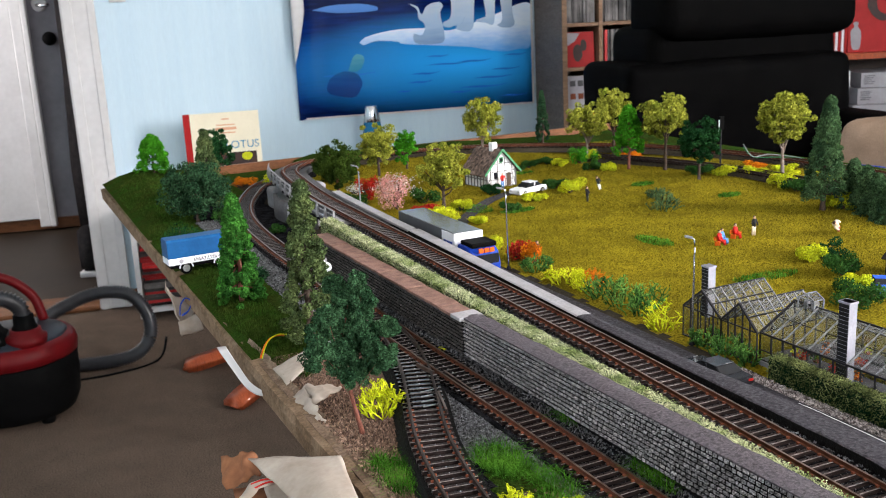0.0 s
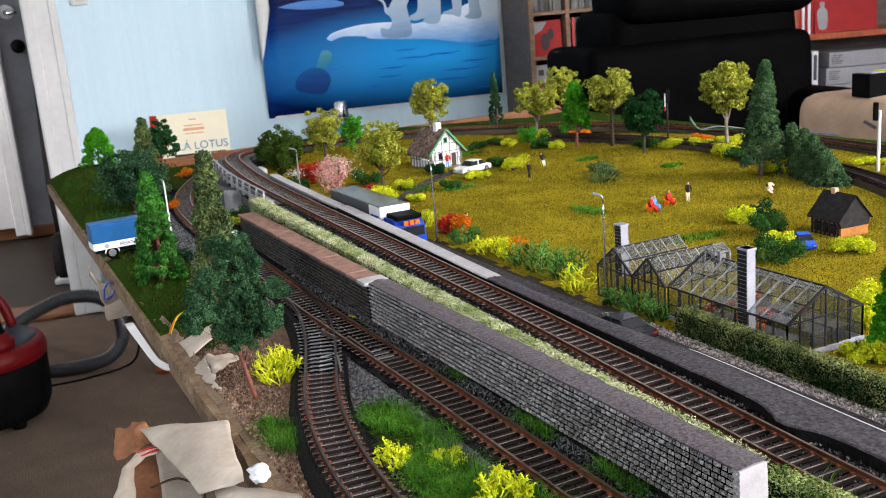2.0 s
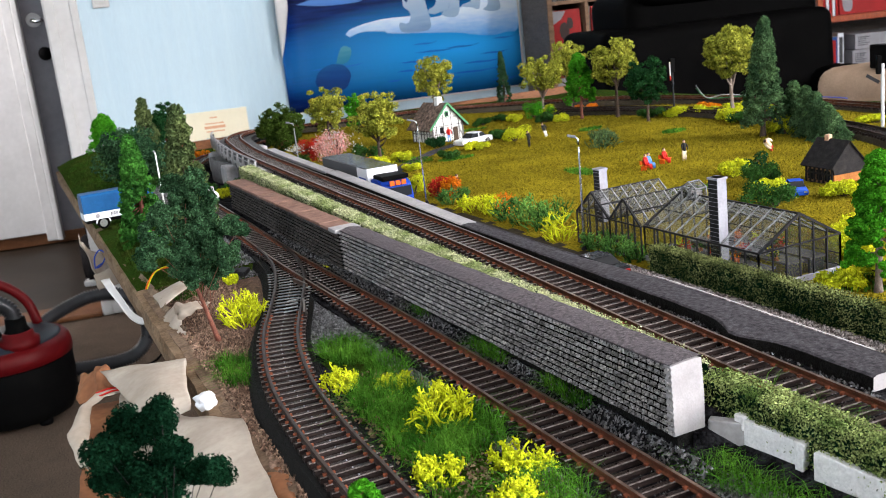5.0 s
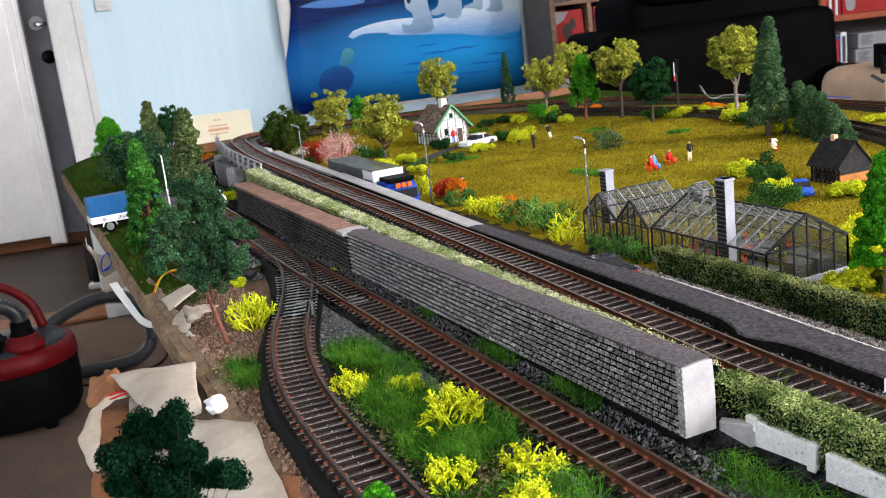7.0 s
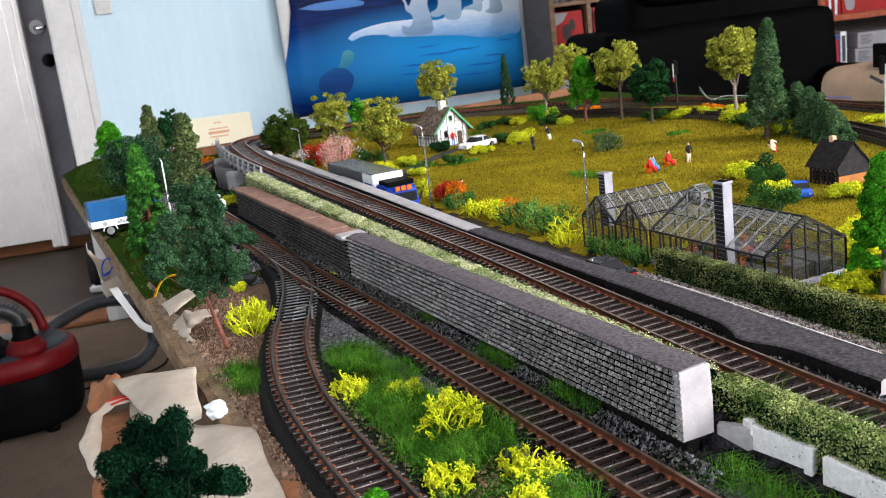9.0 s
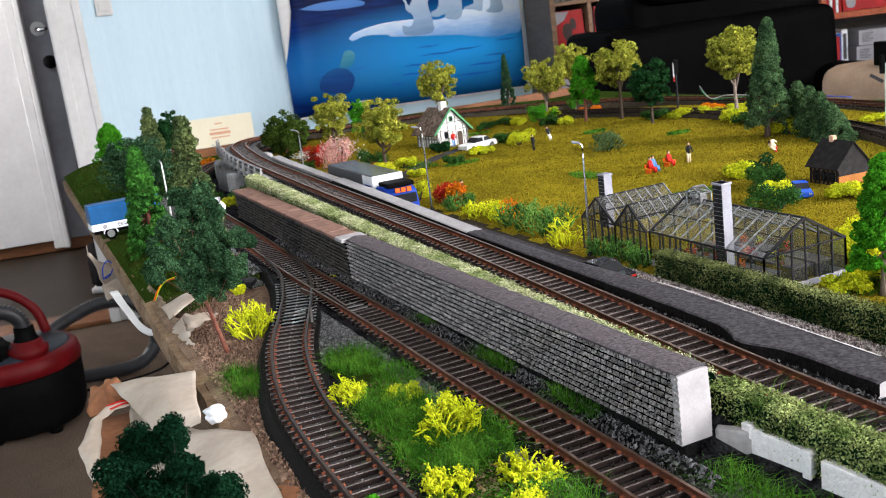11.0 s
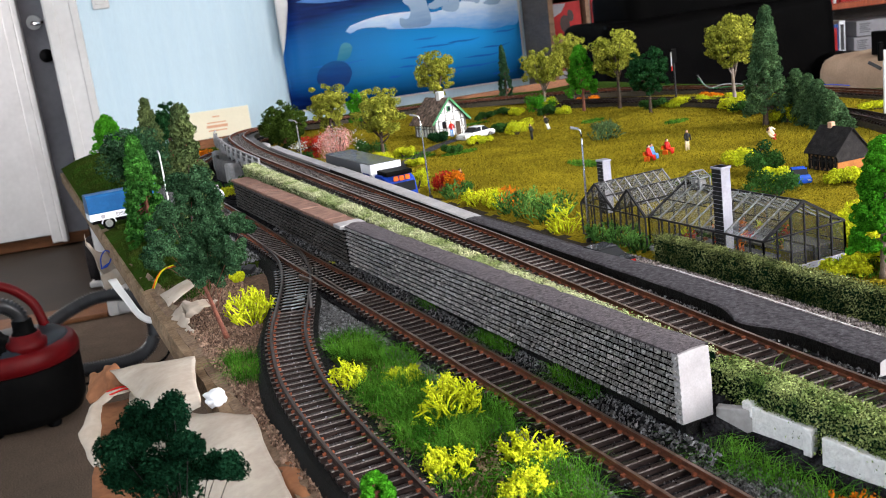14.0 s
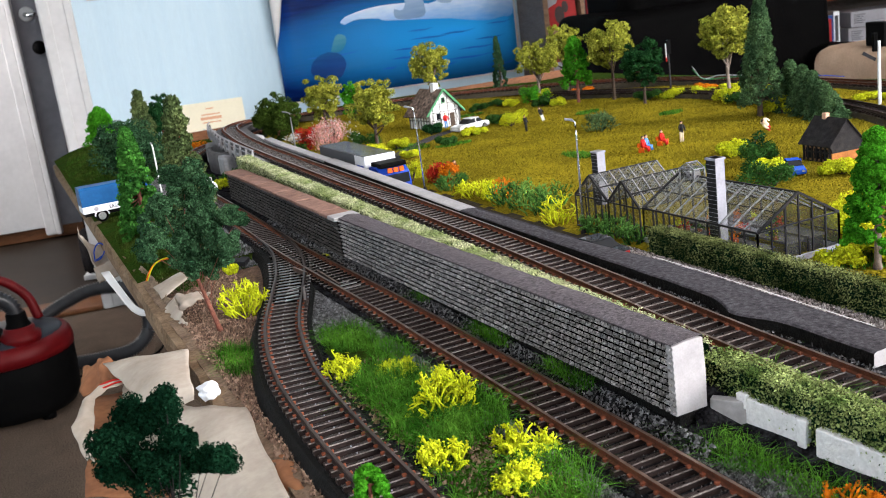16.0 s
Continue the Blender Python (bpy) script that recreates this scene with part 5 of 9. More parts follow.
for k, (x, z, w) in enumerate(((0.90, 0.012, 0.10), (1.44, -0.028, 0.08), (1.27, 0.03, 0.09), (1.40, -0.06, 0.10), (1.52, -0.10, 0.06), (1.18, 0.0, 0.06), (1.16, -0.03, 0.05), (1.37, 0.035, 0.07), (1.49, 0.0, 0.06), (1.31, -0.075, 0.05), (1.10, -0.06, 0.03), (1.53, 0.05, 0.05), (1.23, 0.06, 0.05))):
    poster_shape("water_streak", [(x - w, z), (x - w * 0.3, z + 0.004), (x + w * 0.4, z + 0.002), (x + w, z + 0.006), (x + w * 0.3, z - 0.003), (x - w * 0.4, z - 0.002)], 0.0016, STREAK, "paler blue water streak")
bm = bmesh.new()                                       # added white roll that paints the glare on the upper left curl
rows_ = []
for k in range(15):
    z = 0.20 + (PH - 0.20) * k / 14
    wd = 0.046 * min(1.0, (k / 6) ** 0.8) + 0.0005
    rows_.append([bm.verts.new((-PW - 0.004 + wd * (0.5 - 0.5 * math.cos(math.pi * q / 6)), -0.034 - 0.012 * math.sin(math.pi * q / 6), z)) for q in range(7)])
for a, b in zip(rows_, rows_[1:]):
    for q in range(6):
        bm.faces.new((a[q], a[q + 1], b[q + 1], b[q]))
ob = part("curled_edge", bm, M["white_paint"], poster, "white rolled strip painting the glare on the curled edge", smooth=True)
sd = ob.modifiers.new("thickness", "SOLIDIFY")
sd.thickness = 0.0008
bm = bmesh.new()
for x0, x1, z0, z1 in ((-PW, PW, 0, 0.0065), (PW - 0.0075, PW, 0, PH)):
    box(bm, x0, x1, -0.0042, -0.0036, z0, z1)
part("white_border", bm, M["white_paint"], poster, "white paper border")

# bookcase with compact discs
bc = thing("cd_bookcase", "birch and brown bookcase packed with compact discs against the wall", "bookcase", ROOM @ pose(1.608, -0.285, 0))
boxpart("side_panel", (0.0, 0.018, 0.006, 0.283, FLOOR_Z, 1.2), M["shelf_side"], bc, bevel=0.002)
boxpart("front_edge", (0.0, 0.018, 0.0, 0.006, FLOOR_Z, 1.2), M["birch"], bc, bevel=0.001)
boxpart("divider", (0.137, 0.151, 0.0, 0.27, FLOOR_Z, 1.2), M["birch"], bc, bevel=0.001)
boxpart("side_panel", (0.292, 0.31, 0.0, 0.283, FLOOR_Z, 1.2), M["birch"], bc, bevel=0.001)
boxpart("back_panel", (0.018, 0.292, 0.271, 0.283, FLOOR_Z, 1.2), M["shelf_side"], bc)
for k in range(12):
    z = -0.148 + 0.152 * (k - 4)
    if z > FLOOR_Z and z < 1.2:
        for x0, x1 in ((0.018, 0.137), (0.151, 0.292)):
            boxpart("shelf", (x0, x1, 0.002, 0.27, z - 0.012, z), M["birch"], bc, bevel=0.001)
cd = thing("compact_disc", "compact disc in a slim plastic case on the bookcase", "compact disc", ROOM, group="compact discs in the bookcase")
boxpart("case", (-0.0048, 0.0048, 0, 0.138, 0, 0.123), M["spines"], cd, bevel=0.0006)
cdr = thing("compact_disc", "red spined compact disc on the bookcase shelf", "compact disc", ROOM @ pose(1.78, -0.26, 0.0045), group="compact discs in the bookcase")
boxpart("case", (-0.0048, 0.0048, 0, 0.138, 0, 0.123), M["spines_red"], cdr, bevel=0.0006)
first = True
for x0, x1, z in ((1.629, 1.742, 0.157), (1.762, 1.896, 0.157), (1.762, 1.896, 0.005), (1.762, 1.896, -0.147), (1.629, 1.742, 0.309)):
    x = x0 + 0.006
    while x < x1 - 0.004:
        m = ROOM @ pose(x, -0.27 + random.uniform(0, 0.012), z, 0, random.uniform(-1.2, 1.2), 0)
        if first:
            cd.matrix_world = m
            first = False
        elif random.random() < 0.2 and z < 0.1:
            copy_thing(cdr, m)
        else:
            copy_thing(cd, m)
        x += 0.0108
cdr.matrix_world = ROOM @ pose(1.7705, -0.262, 0.309)
for z, mt, lb in ((0.004, "book_red", "red compact disc cover standing face out on the shelf"), (-0.148, "card_grey", "grey compact disc cover with dark chair shapes, face out")):
    cv = thing("cd_cover", lb, "compact disc", ROOM @ pose(1.683, -0.266, z, -4, 0, 0))
    boxpart("cover", (-0.053, 0.053, 0, 0.01, 0, 0.122), M[mt], cv, bevel=0.001)
    if mt == "book_red":
        for pts, y, m_ in (([(-0.05, 0.12), (-0.05, 0.075), (-0.02, 0.09), (0.0, 0.118)], -0.0012, "card_grey"), (round_shape(0.012, 0.075, 0.012, 0.02, seed=2), -0.0014, "book_dark"), (round_shape(-0.01, 0.05, 0.018, 0.03, seed=3), -0.0012, "book_dark")):
            bm = bmesh.new()
            flat_shape(bm, pts, y)
            part("print", bm, M[m_], cv)
    else:
        for i in range(3):
            boxpart("print", (-0.04 + 0.03 * i, -0.02 + 0.03 * i, -0.0016, -0.0004, 0.085, 0.105), M["print_dark"], cv)
            boxpart("print", (-0.04 + 0.03 * i, -0.02 + 0.03 * i, -0.0016, -0.0004, 0.04, 0.06), M["chair_rust"], cv)

# leather armchair


def cushion(name, dims, material, parent, label="", r=0.05, puff=0.012, seed=0):
    bm = bmesh.new()
    box(bm, *dims)
    bmesh.ops.bevel(bm, geom=bm.edges[:], offset=r, segments=5, affect="EDGES", profile=0.6)
    bmesh.ops.subdivide_edges(bm, edges=[e for e in bm.edges if e.calc_length() > 0.06], cuts=5, use_grid_fill=True)
    for v in bm.verts:
        n = noise.noise(v.co * 7 + Vector((seed, 0, 0)))
        v.co += v.co.normalized() * 0 + Vector((0, -1, 0)) * puff * n + Vector((0, 0, 1)) * puff * 0.5 * n
    return part(name, bm, material, parent, label, smooth=True)


ac = thing("armchair", "large black leather recliner with padded head and back cushions", "armchair", ROOM @ pose(1.70, -1.12, FLOOR_Z))
fz = -FLOOR_Z
cushion("headrest", (-0.235, 0.32, -0.20, 0.02, fz + 0.115, fz + 0.40), M["leather"], ac, r=0.06, seed=1)
cushion("backrest", (-0.245, 0.285, -0.16, 0.10, fz + 0.02, fz + 0.16), M["leather"], ac, r=0.05, seed=2)
cushion("lumbar_cushion", (-0.345, 0.27, -0.24, 0.06, fz - 0.20, fz + 0.072), M["leather"], ac, r=0.035, seed=3)
cushion("armrest", (0.19, 0.34, -0.62, 0.0, fz - 0.42, fz - 0.075), M["leather"], ac, r=0.06, seed=4)
cushion("armrest", (-0.40, -0.27, -0.62, 0.0, fz - 0.42, fz - 0.12), M["leather"], ac, r=0.06, seed=5)
cushion("seat", (-0.29, 0.22, -0.66, 0.0, fz - 0.42, fz - 0.27), M["leather"], ac, r=0.05, seed=6)
cushion("frame", (-0.36, 0.32, -0.50, 0.08, 0.06, fz - 0.38), M["leather"], ac, r=0.03, seed=7)
for x in (-0.3, 0.26):
    for y in (-0.42, 0.02):
        boxpart("foot", (x - 0.025, x + 0.025, y - 0.025, y + 0.025, 0.0, 0.08), M["red_wood"], ac, bevel=0.005)

# beige upholstered block behind the layout
bs = thing("beige_footstool", "beige suede upholstered block with rounded top edges", "footstool", ROOM @ pose(1.60, -1.98, FLOOR_Z))
cushion("upholstery", (-0.005, 0.34, -0.16, 0.18, 0.05, 0.722), M["beige_fabric"], bs, r=0.05, puff=0.01, seed=9)
boxpart("plinth", (0.02, 0.31, -0.14, 0.16, 0.0, 0.06), M["rubber"], bs, bevel=0.005)

sp = thing("storage_box", "small black box with printed paper strips on the footstool", "box", ROOM @ pose(1.62, -2.0, -0.0285))
boxpart("cabinet", (0.0, 0.14, 0.0, 0.05, 0.0, 0.043), M["rubber"], sp, bevel=0.002)
for k, mt in enumerate(("card_grey", "L_lime", "truck_white")):
    boxpart("paper_strip", (0.01 + 0.035 * k, 0.04 + 0.035 * k, 0.008, 0.044, 0.043, 0.0442 + 0.0006 * k), M[mt], sp)

# red-wood shelf with books and boxes
rs = thing("wall_shelf", "orange-red stained wooden shelf unit on the side of the room", "shelf", ROOM @ pose(2.60, -0.40, 0, 0, 0, -14))
boxpart("shelf_board", (-0.005, 0.62, -0.02, 0.28, -0.022, 0.0), M["red_wood"], rs, bevel=0.002)
boxpart("shelf_board", (-0.005, 0.62, -0.02, 0.28, -0.275, -0.253), M["red_wood"], rs, bevel=0.002)
boxpart("shelf_board", (-0.005, 0.62, -0.02, 0.28, 0.36, 0.382), M["red_wood"], rs, bevel=0.002)
boxpart("back_panel", (-0.02, 0.64, 0.28, 0.295, FLOOR_Z, 0.9), M["shelf_side"], rs)
boxpart("side_panel", (-0.025, -0.005, -0.02, 0.295, FLOOR_Z, 0.9), M["red_wood"], rs, bevel=0.002)
boxpart("side_panel", (0.62, 0.64, -0.02, 0.295, FLOOR_Z, 0.9), M["red_wood"], rs, bevel=0.002)
RS = ROOM @ pose(2.60, -0.40, 0, 0, 0, -14)


def book(label, m, w, d, h, cover, pages="white_paint", name="book"):
    b = thing(name, label, "book", m)
    boxpart("cover", (0, w, 0, d, 0, h), M[cover], b, bevel=0.0012)
    boxpart("page_block", (0.0015, w - 0.0015, 0.002, d + 0.0008, 0.002, h + 0.0006), M[pages], b)
    return b


for i in range(5):
    book("red and white spined album standing on the shelf", RS @ pose(0.002 + 0.011 * i, 0.0, 0.0), 0.0095, 0.21, 0.29, "book_red" if i % 2 == 0 else "truck_white")
pic = thing("red_album", "red album cover with a pale blue vase shape, face out", "book", RS @ pose(0.072, 0.03, 0.0, -5, 0, 0))
boxpart("cover", (0, 0.23, 0, 0.012, 0, 0.30), M["book_red"], pic, bevel=0.001)
bm = bmesh.new()
flat_shape(bm, smooth_outline([(0.012, 0.03), (0.018, 0.012), (0.04, 0.012), (0.047, 0.035), (0.047, 0.075), (0.036, 0.092), (0.038, 0.108), (0.02, 0.108), (0.022, 0.092), (0.010, 0.075)], 0.004), -0.0012)
part("vase_print", bm, M["card_grey"], pic, "pale vase shape")
bm = bmesh.new()
flat_shape(bm, smooth_outline([(0.07, 0.16), (0.09, 0.13), (0.12, 0.11), (0.15, 0.115), (0.14, 0.13), (0.11, 0.15), (0.10, 0.2), (0.075, 0.2)], 0.005), -0.0012)
part("branch_print", bm, M["book_dark"], pic, "dark branch shape")
for i, (c, h) in enumerate((("book_red", 0.17), ("book_blue", 0.18), ("truck_white", 0.19))):
    b = book("thick book with a coloured spine on the lower shelf", RS @ pose(0.004 + 0.024 * i, 0.0, -0.253), 0.022, 0.2, h, c)
    bm = bmesh.new()
    box(bm, 0.005, 0.017, -0.0012, -0.0002, h * 0.45, h * 0.93)
    part("spine_print", bm, M["book_blue"] if c == "book_red" else M["book_red"] if c == "book_blue" else M["print_dark"], b)
for i, (z, h, x) in enumerate(((-0.253, 0.065, 0.085), (-0.187, 0.06, 0.10), (-0.126, 0.055, 0.11))):
    bx = thing("cardboard_box", "pale grey printed cardboard box stacked on the shelf", "box", RS @ pose(x, 0.0, z))
    boxpart("carton", (0, 0.3, -0.01, 0.2, 0, h - 0.001), M["card_grey"], bx, bevel=0.002)
    bm = bmesh.new()
    for k in range(5):
        box(bm, 0.01, 0.05 - 0.006 * (k % 3), -0.0114, -0.0102, h * 0.75 - 0.007 * k, h * 0.75 - 0.007 * k + 0.0025)
    part("print", bm, M["print_dark"], bx, "small dark print lines")

# low cd rack on the floor by the doorway, with an album and a lava lamp on it
rk = thing("cd_rack", "low white rack filled with stacked compact discs", "rack", ROOM)
TOPZ = -0.375
boxpart("side_panel", (0.095, 0.113, -0.20, -0.02, FLOOR_Z, TOPZ - 0.018), M["white_paint"], rk, bevel=0.002)
boxpart("side_panel", (1.15, 1.168, -0.20, -0.02, FLOOR_Z, TOPZ - 0.018), M["white_paint"], rk, bevel=0.002)
boxpart("top", (0.09, 1.175, -0.31, -0.018, TOPZ - 0.018, TOPZ), M["white_paint"], rk, bevel=0.002)
boxpart("shelf", (0.113, 1.15, -0.20, -0.03, FLOOR_Z + 0.02, FLOOR_Z + 0.036), M["white_paint"], rk)
boxpart("back_panel", (0.113, 1.15, -0.03, -0.02, FLOOR_Z, TOPZ - 0.018), M["white_paint"], rk)
lying = thing("compact_disc", "compact disc lying in a stack on the low rack", "compact disc", ROOM @ pose(0.185, -0.115, FLOOR_Z + 0.0365), group="stacked compact discs")
boxpart("case", (-0.07, 0.07, -0.065, 0.065, 0, 0.0098), M["spines"], lying, bevel=0.0006)
lying_r = thing("compact_disc", "red spined compact disc lying in a stack on the rack", "compact disc", ROOM @ pose(0.185, -0.115, FLOOR_Z + 0.0469), group="stacked compact discs")
boxpart("case", (-0.07, 0.07, -0.065, 0.065, 0, 0.0098), M["spines_red"], lying_r, bevel=0.0006)
for col in range(3):
    for k in range(31):
        if col == 0 and k < 2:
            continue
        src = lying_r if random.random() < 0.33 else lying
        copy_thing(src, ROOM @ pose(0.187 + 0.15 * col + random.uniform(-0.004, 0.004), -0.118 + random.uniform(-0.004, 0.004), FLOOR_Z + 0.0365 + 0.0103 * k, 0, 0, random.uniform(-1.5, 1.5)))
alb = thing("comic_album", "cream comic album with a red spine standing on the rack", "book", ROOM @ pose(0.428, -0.235, TOPZ, -3, 0, 0))
boxpart("cover", (-0.122, 0.122, 0, 0.011, 0, 0.305), M["book_cream"], alb, bevel=0.001)
boxpart("spine", (-0.123, -0.101, -0.0008, 0.0118, -0.0002, 0.3055), M["book_red"], alb, "red cloth spine")
bm = bmesh.new()
box(bm, -0.06, 0.105, -0.0012, 0.0, 0.02, 0.172)
part("picture_panel", bm, M["book_dark"], alb, "dark picture panel")
bm = bmesh.new()
flat_shape(bm, smooth_outline([(-0.05, 0.06), (-0.03, 0.11), (0.02, 0.13), (0.07, 0.12), (0.085, 0.08), (0.06, 0.03), (0.075, 0.085), (0.05, 0.105), (0.0, 0.10), (-0.02, 0.06), (-0.035, 0.03)], 0.004), -0.0018)
part("red_scroll_print", bm, M["book_red"], alb, "red scroll shape")
bm = bmesh.new()
flat_shape(bm, round_shape(0.073, 0.157, 0.017, 0.013, seed=5), -0.002)
part("lantern_print", bm, M["L_lime"], alb, "pale green lantern shape")
bm = bmesh.new()
for w, z in ((0.012, 0.281), (0.03, 0.262), (0.034, 0.247), (0.03, 0.236)):
    box(bm, 0.012 - w, 0.012 + w, -0.0009, 0.0, z, z + (0.009 if w == 0.034 else 0.004))
part("print_lines", bm, M["print_orange"], alb, "faded orange print lines")
text_part("title", "BL\u00c5 LOTUS", 0.036, M["print_blue"], alb, pose(0.025, -0.0012, 0.185, 90, 0, 0), "blue grey title lettering")
lava = thing("lava_lamp", "blue lava lamp with a conical brushed metal cap", "lamp", ROOM @ pose(0.935, -0.20, TOPZ))
bm = bmesh.new()
lathe(bm, [(0.05, 0), (0.052, 0.01), (0.032, 0.075), (0.034, 0.085)], 24)
part("base", bm, M["chrome"], lava, smooth=True)
bm = bmesh.new()
lathe(bm, [(0.034, 0.085), (0.045, 0.11), (0.042, 0.14), (0.029, 0.235)], 24)
part("vessel", bm, M["blue_glass"], lava, "blue liquid vessel", smooth=True)
bm = bmesh.new()
lathe(bm, [(0.029, 0.235), (0.030, 0.237), (0.0215, 0.288), (0.019, 0.291), (0.0, 0.291)], 24)
part("cap", bm, M["chrome"], lava, "conical metal cap", smooth=True)
mg = thing("magazine_pile", "blue and white magazines lying on the rack top", "magazine", ROOM @ pose(0.88, -0.26, TOPZ))
boxpart("magazine", (-0.1, 0.03, -0.04, 0.06, 0.1, 0.135), M["book_blue"], mg, bevel=0.002)
boxpart("magazine", (-0.09, 0.04, -0.045, 0.06, 0.0, 0.1), M["truck_white"], mg, bevel=0.002)

# vacuum cleaner with its hose
vc = thing("vacuum_cleaner", "red and black cylinder vacuum cleaner on the carpet", "vacuum cleaner", ROOM @ pose(-0.175, -0.93, FLOOR_Z) @ Matrix.Scale(0.92, 4))
bm = bmesh.new()
lathe(bm, [(0.135, 0.012), (0.152, 0.018), (0.166, 0.05), (0.171, 0.11), (0.172, 0.172), (0.167, 0.177)], 40)
part("tub", bm, M["rubber"], vc, smooth=True)
bm = bmesh.new()
lathe(bm, [(0.167, 0.175), (0.175, 0.178), (0.176, 0.200), (0.172, 0.218), (0.160, 0.230)], 40)
part("motor_ring", bm, M["red_plastic"], vc, "red plastic ring", smooth=True)
bm = bmesh.new()
lathe(bm, [(0.161, 0.222), (0.145, 0.236), (0.11, 0.246), (0.07, 0.254), (0.0, 0.257)], 40)
part("lid", bm, M["bluegrey_plastic"], vc, "blue grey lid", smooth=True)
bm = bmesh.new()
prism(bm, [(-0.165, 0.225), (0.02, 0.225), (0.0, 0.272), (-0.06, 0.298), (-0.14, 0.275)], -0.14, -0.02)
bmesh.ops.bevel(bm, geom=bm.edges[:], offset=0.012, segments=3, affect="EDGES")
part("switch_housing", bm, M["rubber"], vc, "black switch housing", smooth=True)
boxpart("switch", (-0.055, -0.02, -0.142, -0.12, 0.24, 0.26), M["leaf_print"], vc, "green switch", bevel=0.002)
bm = bmesh.new()
lathe(bm, [(0.052, 0.225), (0.054, 0.252), (0.042, 0.258), (0.040, 0.272), (0.034, 0.275)], 24, Matrix.Translation((0.06, -0.09, 0)))
part("hose_socket", bm, M["red_plastic"], vc, "red socket ring", smooth=True)
bm = bmesh.new()
lathe(bm, [(0.036, 0.26), (0.036, 0.272), (0.028, 0.285), (0.026, 0.312)], 24, Matrix.Translation((0.06, -0.09, 0)))
part("hose_cuff", bm, M["rubber"], vc, smooth=True)
v, f = tube_data(spline([(0.085, 0.07, 0.245), (0.06, 0.08, 0.32), (-0.01, 0.08, 0.378), (-0.10, 0.06, 0.386), (-0.15, 0.02, 0.28)], 0.012), 0.014, 10)
mesh_ob("handle", v, f, M["red_plastic"], vc, "red bent handle", smooth=True)
for a in range(5):
    bm = bmesh.new()
    lathe(bm, [(0.018, 0.0), (0.02, 0.008), (0.018, 0.028)], 12, Matrix.Translation((0.13 * math.cos(a * 1.257 + 0.4), 0.13 * math.sin(a * 1.257 + 0.4), 0)))
    part("castor", bm, M["rubber"], vc, smooth=True)


def hose(name, pts, r, parent):
    """A ribbed hose."""
    path = spline(pts, 0.0042)
    rad = [r * (1.0 if i % 2 else 0.74) for i in range(len(path))]
    v, f = tube_data(path, rad, 14)
    return mesh_ob(name, v, f, M["hose"], parent, smooth=True)


hose("hose", [(0.06, -0.09, 0.305), (0.052, -0.09, 0.335), (0.02, -0.10, 0.362), (-0.05, -0.12, 0.366), (-0.14, -0.14, 0.335), (-0.26, -0.14, 0.24), (-0.34, -0.06, 0.12), (-0.33, 0.10, 0.05), (-0.2, 0.24, 0.10), (0.0, 0.30, 0.16), (0.10, 0.33, 0.205), (0.20, 0.34, 0.235), (0.30, 0.33, 0.225), (0.352, 0.31, 0.16), (0.352, 0.295, 0.085), (0.30, 0.28, 0.036), (0.20, 0.285, 0.022), (0.08, 0.30, 0.020), (-0.05, 0.31, 0.020), (-0.2, 0.34, 0.020)], 0.0235, vc)
v, f = tube_data(spline([(-0.10, 0.15, 0.03), (0.1, 0.20, 0.004), (0.25, 0.22, 0.004), (0.37, 0.30, 0.004), (0.40, 0.42, 0.05)], 0.02), 0.004, 6)
mesh_ob("power_cord", v, f, M["rubber"], vc, "thin black power cord", smooth=True)

# swivel stool whose star base shows under the table edge
st = thing("swivel_stool", "stool with a red-stained bentwood star base under the table", "stool", ROOM @ pose(0.70, -0.81, FLOOR_Z))
for a in (222, 175, 100, 30, 300):
    bm = bmesh.new()
    prism(bm, [(0.02, 0.03), (0.10, 0.045), (0.20, 0.035), (0.292, 0.0), (0.315, 0.0), (0.322, 0.02), (0.30, 0.035), (0.2, 0.068), (0.10, 0.08), (0.02, 0.07)], -0.03, 0.03, Matrix.Rotation(radians(a), 4, "Z") @ Matrix.Diagonal((1.45, 1.1, 1, 1)))
    bmesh.ops.bevel(bm, geom=bm.edges[:], offset=0.008, segments=2, affect="EDGES")
    part("leg", bm, M["red_wood"], st, smooth=True)
bm = bmesh.new()
lathe(bm, [(0.035, 0.03), (0.035, 0.09), (0.025, 0.1), (0.025, 0.33), (0.1, 0.34)], 20)
part("column", bm, M["chrome"], st, smooth=True)
cushion("seat", (-0.21, 0.21, -0.21, 0.21, 0.335, 0.43), M["leather"], st, r=0.04, seed=12)

# ---------- buildings on the layout ----------


def bar_data(a, b, w=0.0006, h=None):
    """A square bar from a to b, of half width w."""
    a, b = Vector(a), Vector(b)
    d = (b - a).normalized()
    s = d.cross(Vector((0, 0, 1)))
    if s.length < 0.01:
        s = Vector((1, 0, 0))
    s.normalize()
    t = d.cross(s)
    h = h or w
    vs = [p + s * w * i + t * h * j for p in (a, b) for i, j in ((-1, -1), (1, -1), (1, 1), (-1, 1))]
    return vs, [(0, 1, 5, 4), (1, 2, 6, 5), (2, 3, 7, 6), (3, 0, 4, 7), (3, 2, 1, 0), (4, 5, 6, 7)]


